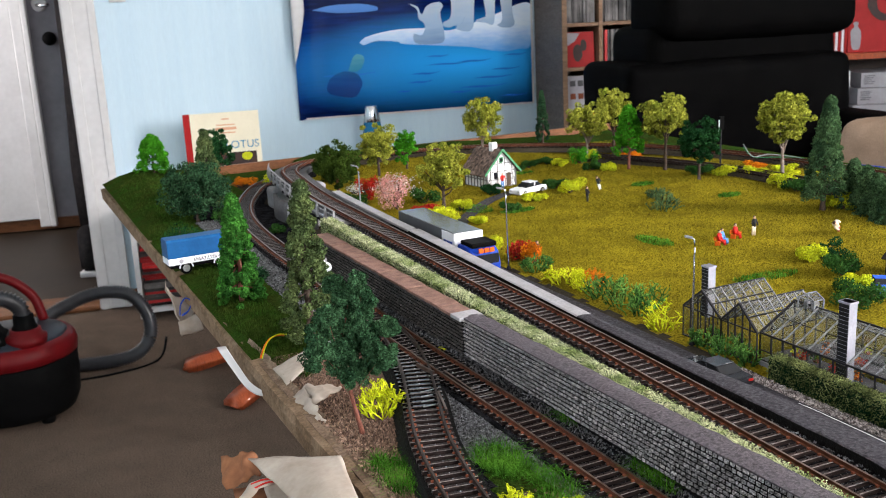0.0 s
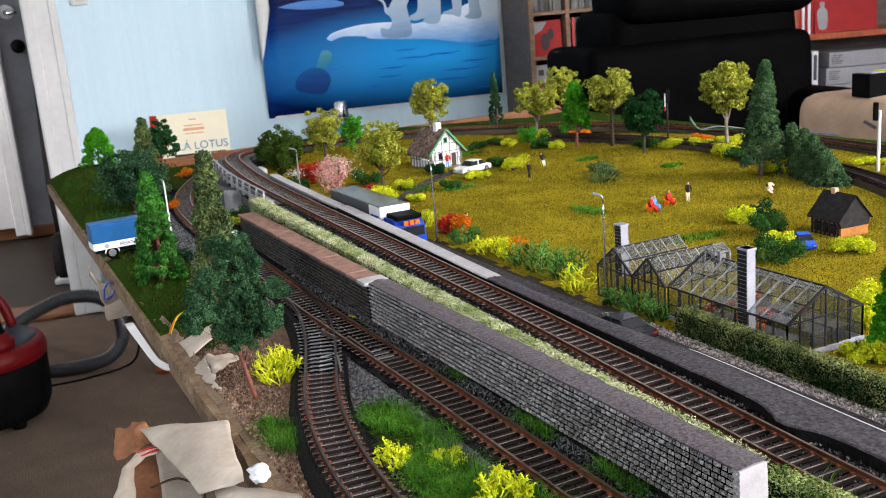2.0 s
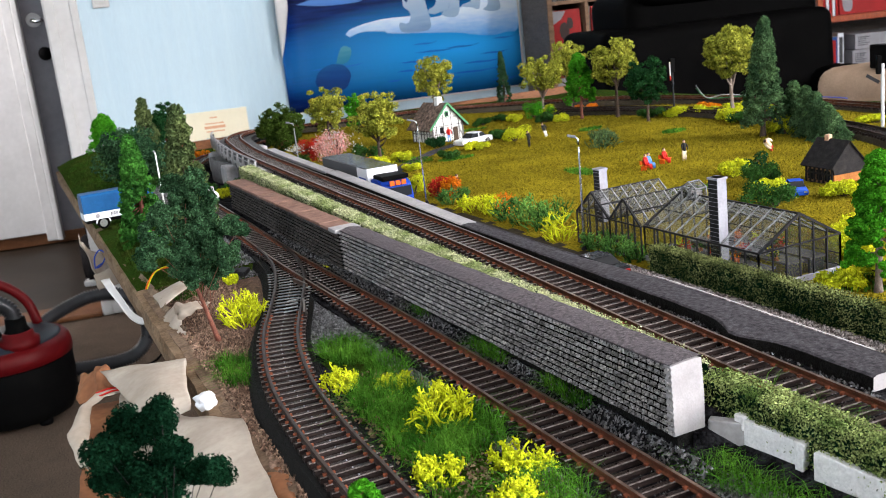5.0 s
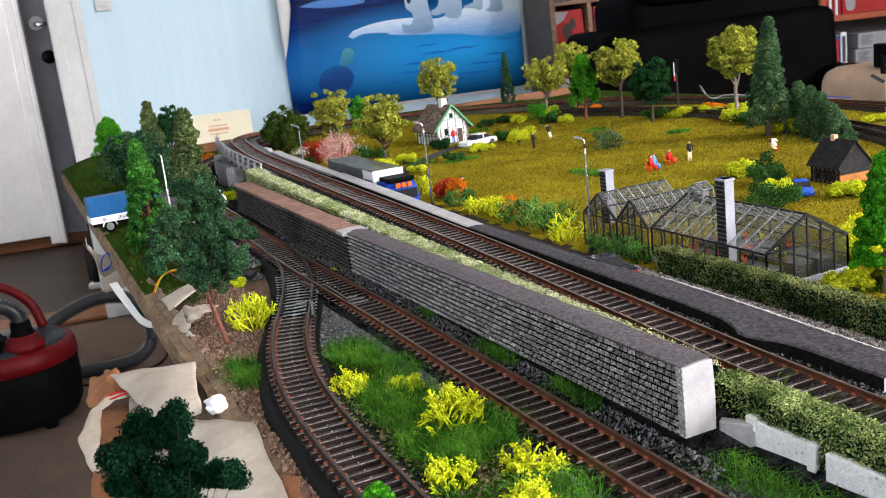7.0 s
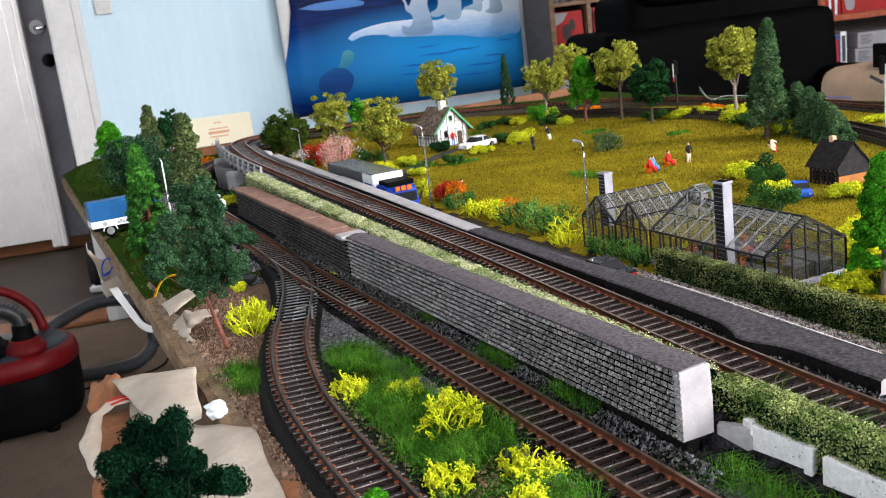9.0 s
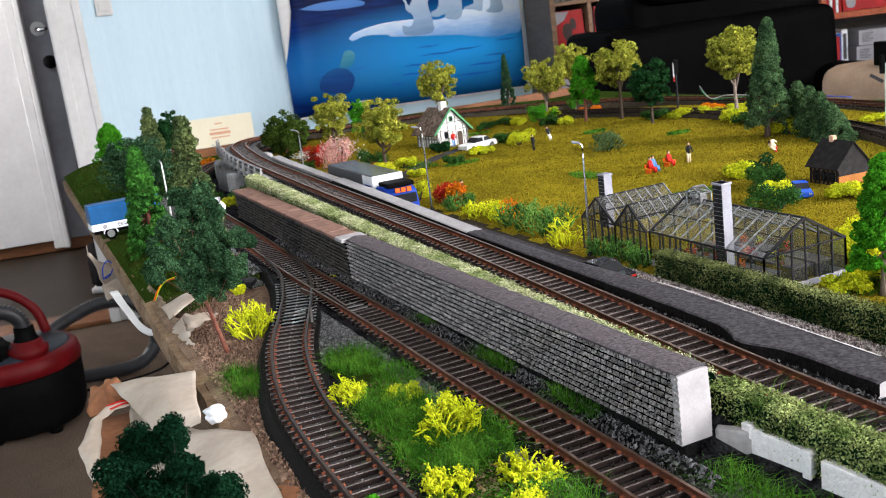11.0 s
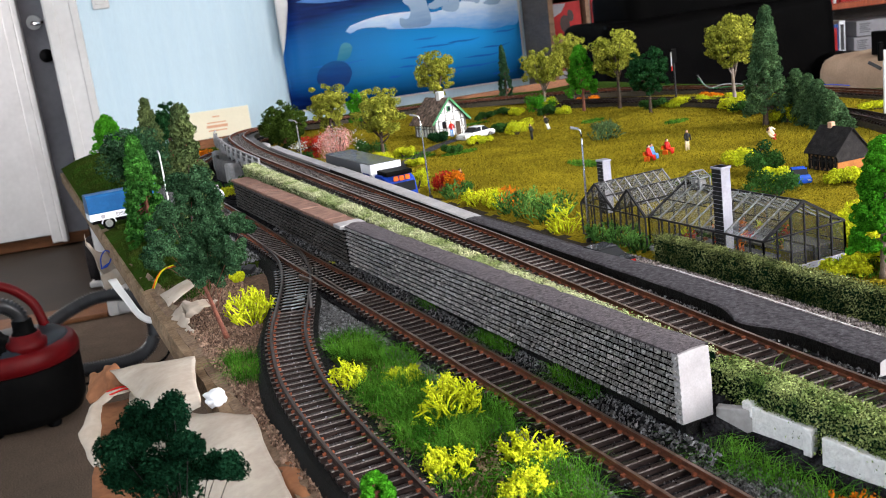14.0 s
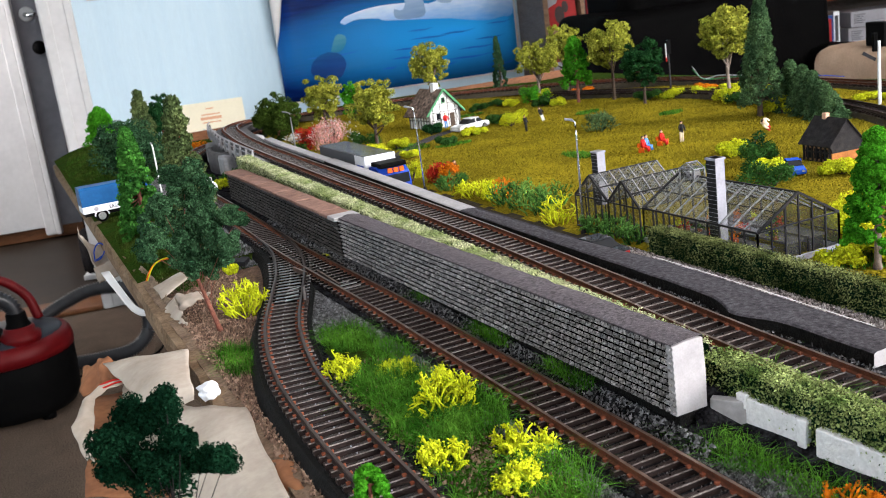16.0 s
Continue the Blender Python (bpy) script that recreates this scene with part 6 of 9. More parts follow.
def pane(parent, corners):
    """One sheet of glazing, 0.3 mm thick, a little inside its bars."""
    c = sum((Vector(p) for p in corners), Vector()) / len(corners)
    pts = [c + (Vector(p) - c) * 0.97 for p in corners]
    n = (pts[1] - pts[0]).cross(pts[2] - pts[0]).normalized() * 0.00015
    k = len(pts)
    vs = [p + n for p in pts] + [p - n for p in pts]
    fs = [tuple(range(k)), tuple(range(k, 2 * k))[::-1]] + [(i, i + k, (i + 1) % k + k, (i + 1) % k) for i in range(k)]
    ob = mesh_ob("pane", vs, fs, M["glazing"], parent)
    ob.visible_shadow = False
    return ob


gh = thing("greenhouse", "dark framed model greenhouse with clear glazing behind a hedge", "greenhouse")
GX0, GX1, GY0, GY1, GB, GE, GR = 0.4190, 0.4755, 0.340, 0.437, -0.0085, 0.013, 0.0292
GXM = (GX0 + GX1) / 2
bm = bmesh.new()
for d in ((GX0 - 0.001, GX0 + 0.0006, GY0 - 0.001, GY1 + 0.001), (GX1 - 0.0006, GX1 + 0.001, GY0 - 0.001, GY1 + 0.001), (GX0 + 0.0006, GX1 - 0.0006, GY0 - 0.001, GY0 + 0.0006), (GX0 + 0.0006, GX1 - 0.0006, GY1 - 0.0006, GY1 + 0.001)):
    box(bm, *d, GB - 0.002, GB + 0.0035)
part("plinth", bm, M["chimney_grey"], gh, "grey plinth")
bars, rbars = [], []
NY_ = 10
for i in range(NY_ + 1):
    y = GY0 + (GY1 - GY0) * i / NY_
    bars += [bar_data((GX0, y, GB), (GX0, y, GE), 0.0004), bar_data((GX1, y, GB), (GX1, y, GE), 0.0004)]
    rbars += [bar_data((GX0, y, GE), (GXM, y, GR), 0.00042), bar_data((GX1, y, GE), (GXM, y, GR), 0.00042)]
for x, z in ((GX0, GE), (GX1, GE), (GXM, GR), (GX0, GB + 0.004), (GX1, GB + 0.004), ((GX0 + GXM) / 2, (GE + GR) / 2), ((GX1 + GXM) / 2, (GE + GR) / 2), (GX0, 0.002), (GX1, 0.002)):
    bars.append(bar_data((x, GY0, z), (x, GY1, z), 0.0005 if z in (GE, GR) else 0.00028))
NG = 6
for y in (GY0, GY1):
    for i in range(NG + 1):
        x = GX0 + (GX1 - GX0) * i / NG
        zt = GE + (GR - GE) * (1 - abs(x - GXM) / (GXM - GX0))
        bars.append(bar_data((x, y, GB), (x, y, zt), 0.0004))
    bars += [bar_data((GX0, y, GE), (GX1, y, GE), 0.0004), bar_data((GX0, y, GE), (GXM, y, GR), 0.0006), bar_data((GX1, y, GE), (GXM, y, GR), 0.0006)]
v, f = join(*bars)
mesh_ob("frame", v, f, M["frame_grey"], gh)
for v, f in rbars:
    mesh_ob("glazing_bar", v, f, M["bar_grey"], gh)
for i in range(NY_):
    ya, yb = GY0 + (GY1 - GY0) * i / NY_, GY0 + (GY1 - GY0) * (i + 1) / NY_
    for x in (GX0, GX1):
        pane(gh, ((x, ya, GB + 0.003), (x, yb, GB + 0.003), (x, yb, GE), (x, ya, GE)))
        pane(gh, ((x, ya, GE), (x, yb, GE), (GXM, yb, GR), (GXM, ya, GR)))
for i in range(NG):
    xa, xb = GX0 + (GX1 - GX0) * i / NG, GX0 + (GX1 - GX0) * (i + 1) / NG
    za, zb = (GE + (GR - GE) * (1 - abs(x - GXM) / (GXM - GX0)) for x in (xa, xb))
    pane(gh, ((xa, GY0, GB + 0.003), (xb, GY0, GB + 0.003), (xb, GY0, zb), (xa, GY0, za)))
# two cross wings, ridges along x
for y0, y1 in ((GY1, 0.470), (0.470, 0.508)):
    ym, x0, x1 = (y0 + y1) / 2, 0.4165, 0.470
    bars, rbars = [], []
    n = 7
    for i in range(n + 1):
        x = x0 + (x1 - x0) * i / n
        rbars += [bar_data((x, y0, GE), (x, ym, GR - 0.001), 0.00042), bar_data((x, y1, GE), (x, ym, GR - 0.001), 0.00042)]
        if y1 > 0.5:
            bars.append(bar_data((x, y1, GB), (x, y1, GE), 0.00032))
    for y, z in ((y0, GE), (y1, GE), (ym, GR - 0.001), ((y0 + ym) / 2, (GE + GR) / 2), ((y1 + ym) / 2, (GE + GR) / 2)):
        bars.append(bar_data((x0, y, z), (x1, y, z), 0.0004))
    for i in range(6):
        y = y0 + (y1 - y0) * i / 5
        zt = GE + (GR - 0.001 - GE) * (1 - abs(y - ym) / (ym - y0))
        bars += [bar_data((x0, y, GB), (x0, y, zt), 0.0004)]
    bars += [bar_data((x0, y0, GE), (x0, ym, GR - 0.001), 0.0006), bar_data((x0, y1, GE), (x0, ym, GR - 0.001), 0.0006), bar_data((x0, y0, GB), (x0, y1, GB), 0.001), bar_data((x0, y0, GE), (x0, y1, GE), 0.0004)]
    v, f = join(*bars)
    mesh_ob("wing_frame", v, f, M["frame_grey"], gh)
    for v, f in rbars:
        mesh_ob("glazing_bar", v, f, M["bar_grey"], gh)
    for i in range(n):
        xa, xb = x0 + (x1 - x0) * i / n, x0 + (x1 - x0) * (i + 1) / n
        pane(gh, ((xa, y0, GE), (xb, y0, GE), (xb, ym, GR - 0.001), (xa, ym, GR - 0.001)))
        pane(gh, ((xa, y1, GE), (xb, y1, GE), (xb, ym, GR - 0.001), (xa, ym, GR - 0.001)))
    pane(gh, ((x0, y0, GB), (x0, y1, GB), (x0, y1, GE), (x0, ym, GR - 0.001), (x0, y0, GE)))


def chimney(x, y, z0, z1, w, d):
    bm = bmesh.new()
    box(bm, x - w / 2, x + w / 2, y - d / 2, y + d / 2, z0, z1, bevel=0.0002)
    box(bm, x - w / 2 - 0.0005, x + w / 2 + 0.0005, y - d / 2 - 0.0005, y + d / 2 + 0.0005, z1 - 0.0012, z1, bevel=0.0002)
    part("chimney", bm, M["chimney_grey"], gh, "tall grey brick chimney")
    n = int((z1 - z0) / 0.0024)
    for k in range(n):
        bm = bmesh.new()
        box(bm, x - w / 2 - 0.00035, x - w / 2 + 0.0002, y - d / 2 + 0.0003, y + d / 2 - 0.0003, z0 + k * 0.0024 + 0.0001, z0 + k * 0.0024 + 0.0022, bevel=0.0001)
        part("brick_course", bm, M["frame_grey"], gh)


chimney(0.4225, 0.3735, 0.0, 0.0492, 0.0062, 0.0075)
chimney(0.4330, 0.5020, 0.004, 0.0402, 0.0062, 0.0070)
ln_ = []
for a, b in (((0, 0, 0), (0, 0, 1)), ((1, 0, 0), (1, 0, 1)), ((0, 1, 0), (0, 1, 1)), ((1, 1, 0), (1, 1, 1)), ((0, 0, 1), (1, 0, 1)), ((0, 1, 1), (1, 1, 1)), ((0, 0, 1), (0, 1, 1)), ((1, 0, 1), (1, 1, 1)), ((0, 0.5, 1.5), (1, 0.5, 1.5)), ((0, 0, 1), (0, 0.5, 1.5)), ((0, 1, 1), (0, 0.5, 1.5)), ((1, 0, 1), (1, 0.5, 1.5)), ((1, 1, 1), (1, 0.5, 1.5))):
    ln_.append(bar_data(*[(0.4435 + 0.008 * p[0], 0.418 + 0.013 * p[1], 0.0265 + 0.0072 * p[2]) for p in (a, b)], 0.00032))
for v, f in ln_:
    mesh_ob("lantern_bar", v, f, M["bar_grey"], gh)
for y in (0.4182, 0.4308):
    pane(gh, ((0.4437, y, 0.0267), (0.4513, y, 0.0267), (0.4513, y, 0.0335), (0.4437, y, 0.0335)))
for x in (0.4437, 0.4513):
    pane(gh, ((x, 0.4184, 0.0267), (x, 0.4306, 0.0267), (x, 0.4306, 0.0335), (x, 0.4184, 0.0335)))
for y in (0.418, 0.431):
    pane(gh, ((0.4435, y, 0.0337), (0.4515, y, 0.0337), (0.4515, 0.4245, 0.0373), (0.4435, 0.4245, 0.0373)))
bm = bmesh.new()
box(bm, 0.4450, 0.4500, 0.4196, 0.4222, 0.0262, 0.0322, bevel=0.0006)
box(bm, 0.4460, 0.4490, 0.4258, 0.4290, 0.0262, 0.0316, bevel=0.0006)
part("milky_insert", bm, M["card_grey"], gh, "milky white insert of the lantern")
rng = np.random.default_rng(11)
tb = thing("plant_bench", "grey plant benches inside the greenhouse", "bench")
for x in (0.432, 0.452, 0.468):
    boxpart("bench_top", (x - 0.006, x + 0.006, 0.348, 0.43, -0.0005, 0.0005), M["concrete_dark"], tb)
    for y in (0.35, 0.39, 0.428):
        boxpart("bench_leg", (x - 0.005, x + 0.005, y - 0.0008, y + 0.0008, -0.009, -0.0005), M["frame_grey"], tb)
for i in range(14):
    x, y = 0.432 + 0.018 * (i % 3) + rng.uniform(-0.003, 0.003), rng.uniform(0.35, 0.428)
    pt = thing("potted_flowers", "small red and yellow flowers on a greenhouse bench", "flowers", group="greenhouse flowers")
    c = rng.normal(scale=0.0016, size=(40, 3)) + [x, y, 0.003]
    v, f = leaves(c, 0.0009, rng)
    mesh_ob("blossom", v, f, M[("L_red", "L_orange", "L_lime", "L_mid")[i % 4]], pt)
    boxpart("pot", (x - 0.0014, x + 0.0014, y - 0.0014, y + 0.0014, 0.0005, 0.0022), M["chair_rust"], pt)

# half-timbered cottage
ct = thing("cottage", "white half-timbered cottage with a rough roof and green bargeboards", "model house", pose(0.589, 1.110, -0.007, 0, 0, 8))
HW, HL, HE, HR = 0.0228, 0.024, 0.0235, 0.048
bm = bmesh.new()
prism(bm, [(-HW, 0), (HW, 0), (HW, HE), (0, HR), (-HW, HE)], -HL, HL)
part("wall", bm, M["plaster"], ct)
tim = []
for y in (-HL - 0.0003,):
    for x in (-HW + 0.001, -0.017, -0.006, 0.006, 0.017, HW - 0.001):
        tim.append(bar_data((x, y, 0), (x, y, HE + (HR - HE) * (1 - abs(x) / HW) - 0.001), 0.0004, 0.0004))
    for z in (0.001, 0.011, 0.021, 0.031):
        e = HW if z < HE else HW * (HR - z) / (HR - HE)
        tim.append(bar_data((-e, y, z), (e, y, z), 0.0004, 0.0004))
    tim += [bar_data((-0.017, y, 0.021), (-0.0215, y, 0.003), 0.0003, 0.0004), bar_data((0.017, y, 0.021), (0.0215, y, 0.003), 0.0003, 0.0004)]
for x in (-HW - 0.0003, HW + 0.0003):
    for y in np.linspace(-HL, HL, 8):
        tim.append(bar_data((x, y, 0), (x, y, HE), 0.0007))
    for z in (0.001, 0.012, 0.024):
        tim.append(bar_data((x, -HL, z), (x, HL, z), 0.0006))
v, f = join(*tim)
mesh_ob("timber_frame", v, f, M["grey_timber"], ct, "faded grey timber framing")
for sgn in (-1, 1):
    sl = Vector((sgn * (HW + 0.006), 0, HE - 0.005)) - Vector((0, 0, HR + 0.001))
    for r in range(9):
        for k in range(11):
            y = -HL - 0.004 + (2 * HL + 0.008) * k / 11
            p = Vector((0, 0, HR + 0.001)) + sl * (r / 9)
            q = Vector((0, 0, HR + 0.0)) + sl * ((r + 1.25) / 9)
            up = Vector((sgn * 0.6, 0, 0.8)) * (0.0011 + random.uniform(0, 0.0008))
            w = (2 * HL + 0.008) / 11 * random.uniform(0.9, 1.05)
            vs = [p + Vector((0, y, 0)), p + Vector((0, y + w, 0)), q + Vector((0, y + w, 0)), q + Vector((0, y, 0))]
            vs += [t + up * (0.4 if i < 2 else 1.0) for i, t in enumerate(vs)]
            mesh_ob("shingle", vs, [(4, 5, 6, 7), (3, 2, 1, 0), (0, 1, 5, 4), (1, 2, 6, 5), (2, 3, 7, 6), (3, 0, 4, 7)], M["thatch"], ct)
v, f = join(bar_data((-HW - 0.006, -HL - 0.0045, HE - 0.005), (0, -HL - 0.0045, HR + 0.0015), 0.0007, 0.0012), bar_data((HW + 0.006, -HL - 0.0045, HE - 0.005), (0, -HL - 0.0045, HR + 0.0015), 0.0007, 0.0012))
mesh_ob("bargeboard", v, f, M["green_trim"], ct, "green bargeboards")
wi = boxpart("window", (-0.0028, 0.0028, -HL - 0.001, -HL, 0.032, 0.039), M["green_trim"], ct, "small green gable window")
boxpart("pane", (-0.0018, 0.0018, -HL - 0.0014, -HL - 0.0009, 0.033, 0.038), M["window_dark"], wi)
boxpart("window", (-0.012, -0.007, -HL - 0.0008, -HL, 0.012, 0.02), M["window_dark"], ct, "dark leaded window")
boxpart("door", (0.008, 0.015, -HL - 0.0008, -HL, 0.0005, 0.018), M["bark"], ct, "brown plank door")
boxpart("chimney", (-0.004, 0.004, -0.012, -0.004, HR - 0.004, HR + 0.009), M["plaster"], ct, "white rendered chimney", bevel=0.0005)

# dark-roofed barn
bn = thing("barn", "timbered barn with a dark slate roof and an orange end", "model house", pose(0.6590, 0.5195, -0.009, 0, 0, -5) @ Matrix.Scale(0.87, 4))
HW, HL, HE, HR = 0.0158, 0.0165, 0.0200, 0.0375
bm = bmesh.new()
prism(bm, [(-HW, 0), (HW, 0), (HW, HE), (0, HR), (-HW, HE)], -HL, HL)
part("wall", bm, M["shed_infill"], bn)
bm = bmesh.new()
prism(bm, [(-HW, HE - 0.0100), (HW, HE - 0.0100), (HW + 0.002, HE - 0.003), (0, HR + 0.0005), (-HW - 0.002, HE - 0.003)], -HL - 0.0026, -HL - 0.0002)
part("gable_boarding", bm, M["dark_roof"], bn, "dark boarded gable")
boxpart("end_wall", (-HW, HW, -HL - 0.0022, -HL - 0.0004, 0.0, HE - 0.0100), M["shed_orange"], bn, "orange brick end wall")
for x in (-HW - 0.0003, HW + 0.0003):
    tim = []
    for y in np.linspace(-HL, HL, 7):
        tim.append(bar_data((x, y, 0), (x, y, HE), 0.0011, 0.0007))
    for z in (0.001, 0.010, 0.018):
        tim.append(bar_data((x, -HL, z), (x, HL, z), 0.0008))
    v, f = join(*tim)
    mesh_ob("timber_frame", v, f, M["timber"], bn, "black timber framing")
for sgn in (-1, 1):
    sl = Vector((sgn * (HW + 0.003), 0, HE - 0.003)) - Vector((0, 0, HR + 0.001))
    for r in range(8):
        for k in range(9):
            y = -HL - 0.004 + (2 * HL + 0.008) * k / 9
            p, q = Vector((0, y, HR + 0.001)) + sl * (r / 8), Vector((0, y, HR)) + sl * ((r + 1.2) / 8)
            up, w = Vector((sgn * 0.6, 0, 0.8)) * 0.0009, (2 * HL + 0.008) / 9 * 0.97
            e = Vector((0, w, 0))
            vs = [p, p + e, q + e, q]
            vs += [t + up * (0.4 if i < 2 else 1.0) for i, t in enumerate(vs)]
            mesh_ob("slate", vs, [(4, 5, 6, 7), (3, 2, 1, 0), (0, 1, 5, 4), (1, 2, 6, 5), (2, 3, 7, 6), (3, 0, 4, 7)], M["dark_roof"], bn)
boxpart("chimney", (-0.002, 0.0025, 0.004, 0.009, HR - 0.004, HR + 0.0045), M["skin"], bn, "pale clay chimney", bevel=0.0004)
for y in (-0.0105, 0.0, 0.0105):
    boxpart("window", (-HW - 0.001, -HW, y - 0.003, y + 0.003, 0.004, 0.013), M["window_dark"], bn)

# ---------- vehicles ----------


def wheel(parent, x, y, z, r, w, hub="silver"):
    t = Matrix.Translation((x, y, z)) @ Matrix.Rotation(radians(90), 4, "X")
    bm = bmesh.new()
    lathe(bm, [(r * 0.6, -w / 2), (r * 0.95, -w / 2), (r, -w * 0.3), (r, w * 0.3), (r * 0.95, w / 2), (r * 0.6, w / 2)], 18, t)
    wh = part("wheel", bm, M["rubber"], parent, smooth=False)
    bm = bmesh.new()
    lathe(bm, [(r * 0.62, -w / 2 - 0.0002), (r * 0.5, -w / 2 + 0.0004), (r * 0.2, -w / 2 - 0.0002), (r * 0.2, w / 2 + 0.0002), (r * 0.5, w / 2 - 0.0004), (r * 0.62, w / 2 + 0.0002)], 14, t)
    part("rim", bm, M[hub], wh)
    return wh


def car(label, m, paint):
    c = thing("model_car", label, "model car", m)
    bm = bmesh.new()
    prism(bm, [(-0.0245, 0.0025), (0.0245, 0.0025), (0.025, 0.006), (0.0235, 0.0082), (0.012, 0.0095), (-0.015, 0.0098), (-0.0242, 0.0088), (-0.025, 0.005)], -0.0098, 0.0098)
    bmesh.ops.bevel(bm, geom=bm.edges[:], offset=0.0009, segments=2, affect="EDGES")
    part("body", bm, M[paint], c, smooth=False)
    bm = bmesh.new()
    g = prism(bm, [(-0.0165, 0.0095), (0.0115, 0.0095), (0.0045, 0.0148), (-0.010, 0.0148)], -0.0088, 0.0088)
    for v in g:
        if v.co.z > 0.012:
            v.co.y *= 0.82
    bmesh.ops.bevel(bm, geom=bm.edges[:], offset=0.0005, segments=2, affect="EDGES")
    part("glasshouse", bm, M["window_dark"], c, "dark windows")
    bm = bmesh.new()
    box(bm, -0.0098, 0.0043, -0.0072, 0.0072, 0.0146, 0.0153, bevel=0.0003)
    for s in (-1, 1):
        box(bm, -0.003, -0.002, s * 0.0086 - 0.0004, s * 0.0086 + 0.0004, 0.0098, 0.0150)
    part("roof", bm, M[paint], c)
    for x in (-0.0155, 0.0155):
        for y in (-0.0088, 0.0088):
            wheel(c, x, y, 0.0036, 0.0036, 0.0022)
    for y in (-0.0068, 0.0068):
        boxpart("headlight", (0.0245, 0.0253, y - 0.0016, y + 0.0016, 0.0055, 0.0072), M["silver"], c)
        boxpart("tail_light", (-0.0253, -0.0246, y - 0.0016, y + 0.0016, 0.006, 0.0076), M["red"], c)
    return c


car("white enamel model saloon car parked by the cottage", pose(0.598, 1.028, -0.0075, 0, 0, 196), "car_white")
car("dark model saloon with a red tail light on the road", pose(0.378, 0.432, -0.0072, 0, 0, 92) @ Matrix.Diagonal((0.95, 1, 0.8, 1)), "car_dark")
car("blue model saloon parked beside the barn", pose(0.608, 0.508, -0.0085, 0, 0, -125) @ Matrix.Scale(0.68, 4), "car_blue")

tk = thing("lorry", "blue cab lorry with a long grey and white box trailer", "model lorry", pose(0.3690, 0.740, -0.0090))
boxpart("trailer_box", (-0.0145, 0.0130, 0.0, 0.124, 0.010, 0.0380), M["truck_grey"], tk, bevel=0.0004)
boxpart("trailer_front", (-0.0147, 0.0132, -0.0012, 0.0, 0.0098, 0.0382), M["truck_white"], tk, "white front wall")
boxpart("trailer_roof", (-0.0140, 0.0125, 0.001, 0.123, 0.0380, 0.0384), M["trailer_gloss"], tk, "glossy grey roof sheet")
boxpart("side_panel", (-0.0150, -0.0145, 0.0, 0.024, 0.0098, 0.0376), M["truck_white"], tk, "white side panel")
bm = bmesh.new()
for k in range(3):
    box(bm, -0.0155, -0.0150, 0.003 + 0.006 * k, 0.0075 + 0.006 * k, 0.019, 0.030)
part("lettering_bar", bm, M["truck_blue"], tk, "dark blue lettering bars")
bm = bmesh.new()
prism(bm, [(-0.034, 0.004), (-0.004, 0.004), (-0.004, 0.030), (-0.022, 0.031), (-0.031, 0.026), (-0.0345, 0.016)], -0.0135, 0.0125, Matrix.Rotation(radians(90), 4, "Z") @ Matrix.Diagonal((1, -1, 1, 1)))
bmesh.ops.bevel(bm, geom=bm.edges[:], offset=0.0007, segments=2, affect="EDGES")
part("cab", bm, M["truck_blue"], tk)
boxpart("windscreen", (-0.0115, 0.0105, -0.0352, -0.033, 0.0165, 0.0245), M["window_dark"], tk, "dark windscreen")
boxpart("roof_spoiler", (-0.0125, 0.0115, -0.030, -0.008, 0.030, 0.034), M["rubber"], tk, "black roof deflector", bevel=0.001)
bm = bmesh.new()
for k in range(3):
    box(bm, -0.0075 + 0.0052 * k, -0.0035 + 0.0052 * k, -0.0340, -0.0326, 0.0262, 0.0300)
part("sign_bar", bm, M["orange"], tk, "orange sign bars")
boxpart("bumper", (-0.0138, 0.0128, -0.0365, -0.034, 0.003, 0.008), M["truck_white"], tk, bevel=0.0005)
for y in (-0.026, 0.015, 0.082, 0.096, 0.110):
    for x in (-0.0115, 0.0100):
        wh = wheel(tk, 0, 0, 0, 0.0055, 0.004)
        wh.matrix_basis = Matrix.Translation((x, y, 0.0055)) @ Matrix.Rotation(radians(90), 4, "Z")

tr = thing("spare_parts_trailer", "model lorry trailer with a blue tarpaulin and white sides", "model trailer", pose(0.1315, 0.873, -0.0040, 0, 0, 4) @ Matrix.Scale(0.85, 4))
boxpart("chassis", (0.002, 0.072, 0.002, 0.024, 0.0075, 0.0112), M["rubber"], tr)
boxpart("side_board", (0.0, 0.074, 0.0, 0.026, 0.0112, 0.0186), M["truck_white"], tr, bevel=0.0004)
bm = bmesh.new()
prism(bm, [(0.0, 0.0186), (0.026, 0.0186), (0.0255, 0.036), (0.023, 0.0385), (0.003, 0.0385), (0.0005, 0.036)], 0.0, 0.074, Matrix.Rotation(radians(90), 4, "Z") @ Matrix.Diagonal((1, -1, 1, 1)))
part("tarpaulin", bm, M["tarp"], tr, "blue tarpaulin cover")
text_part("lettering", "ERSATZTEIL-", 0.0050, M["print_dark"], tr, pose(0.041, -0.0004, 0.0130, 90, 0, 0), "black lettering")
bm = bmesh.new()
lathe(bm, [(0.0024, 0), (0.0024, 0.0004), (0.0018, 0.0004)], 16, Matrix.Translation((0.0135, -0.0002, 0.0149)) @ Matrix.Rotation(radians(90), 4, "X"))
part("round_mark", bm, M["card_grey"], tr)
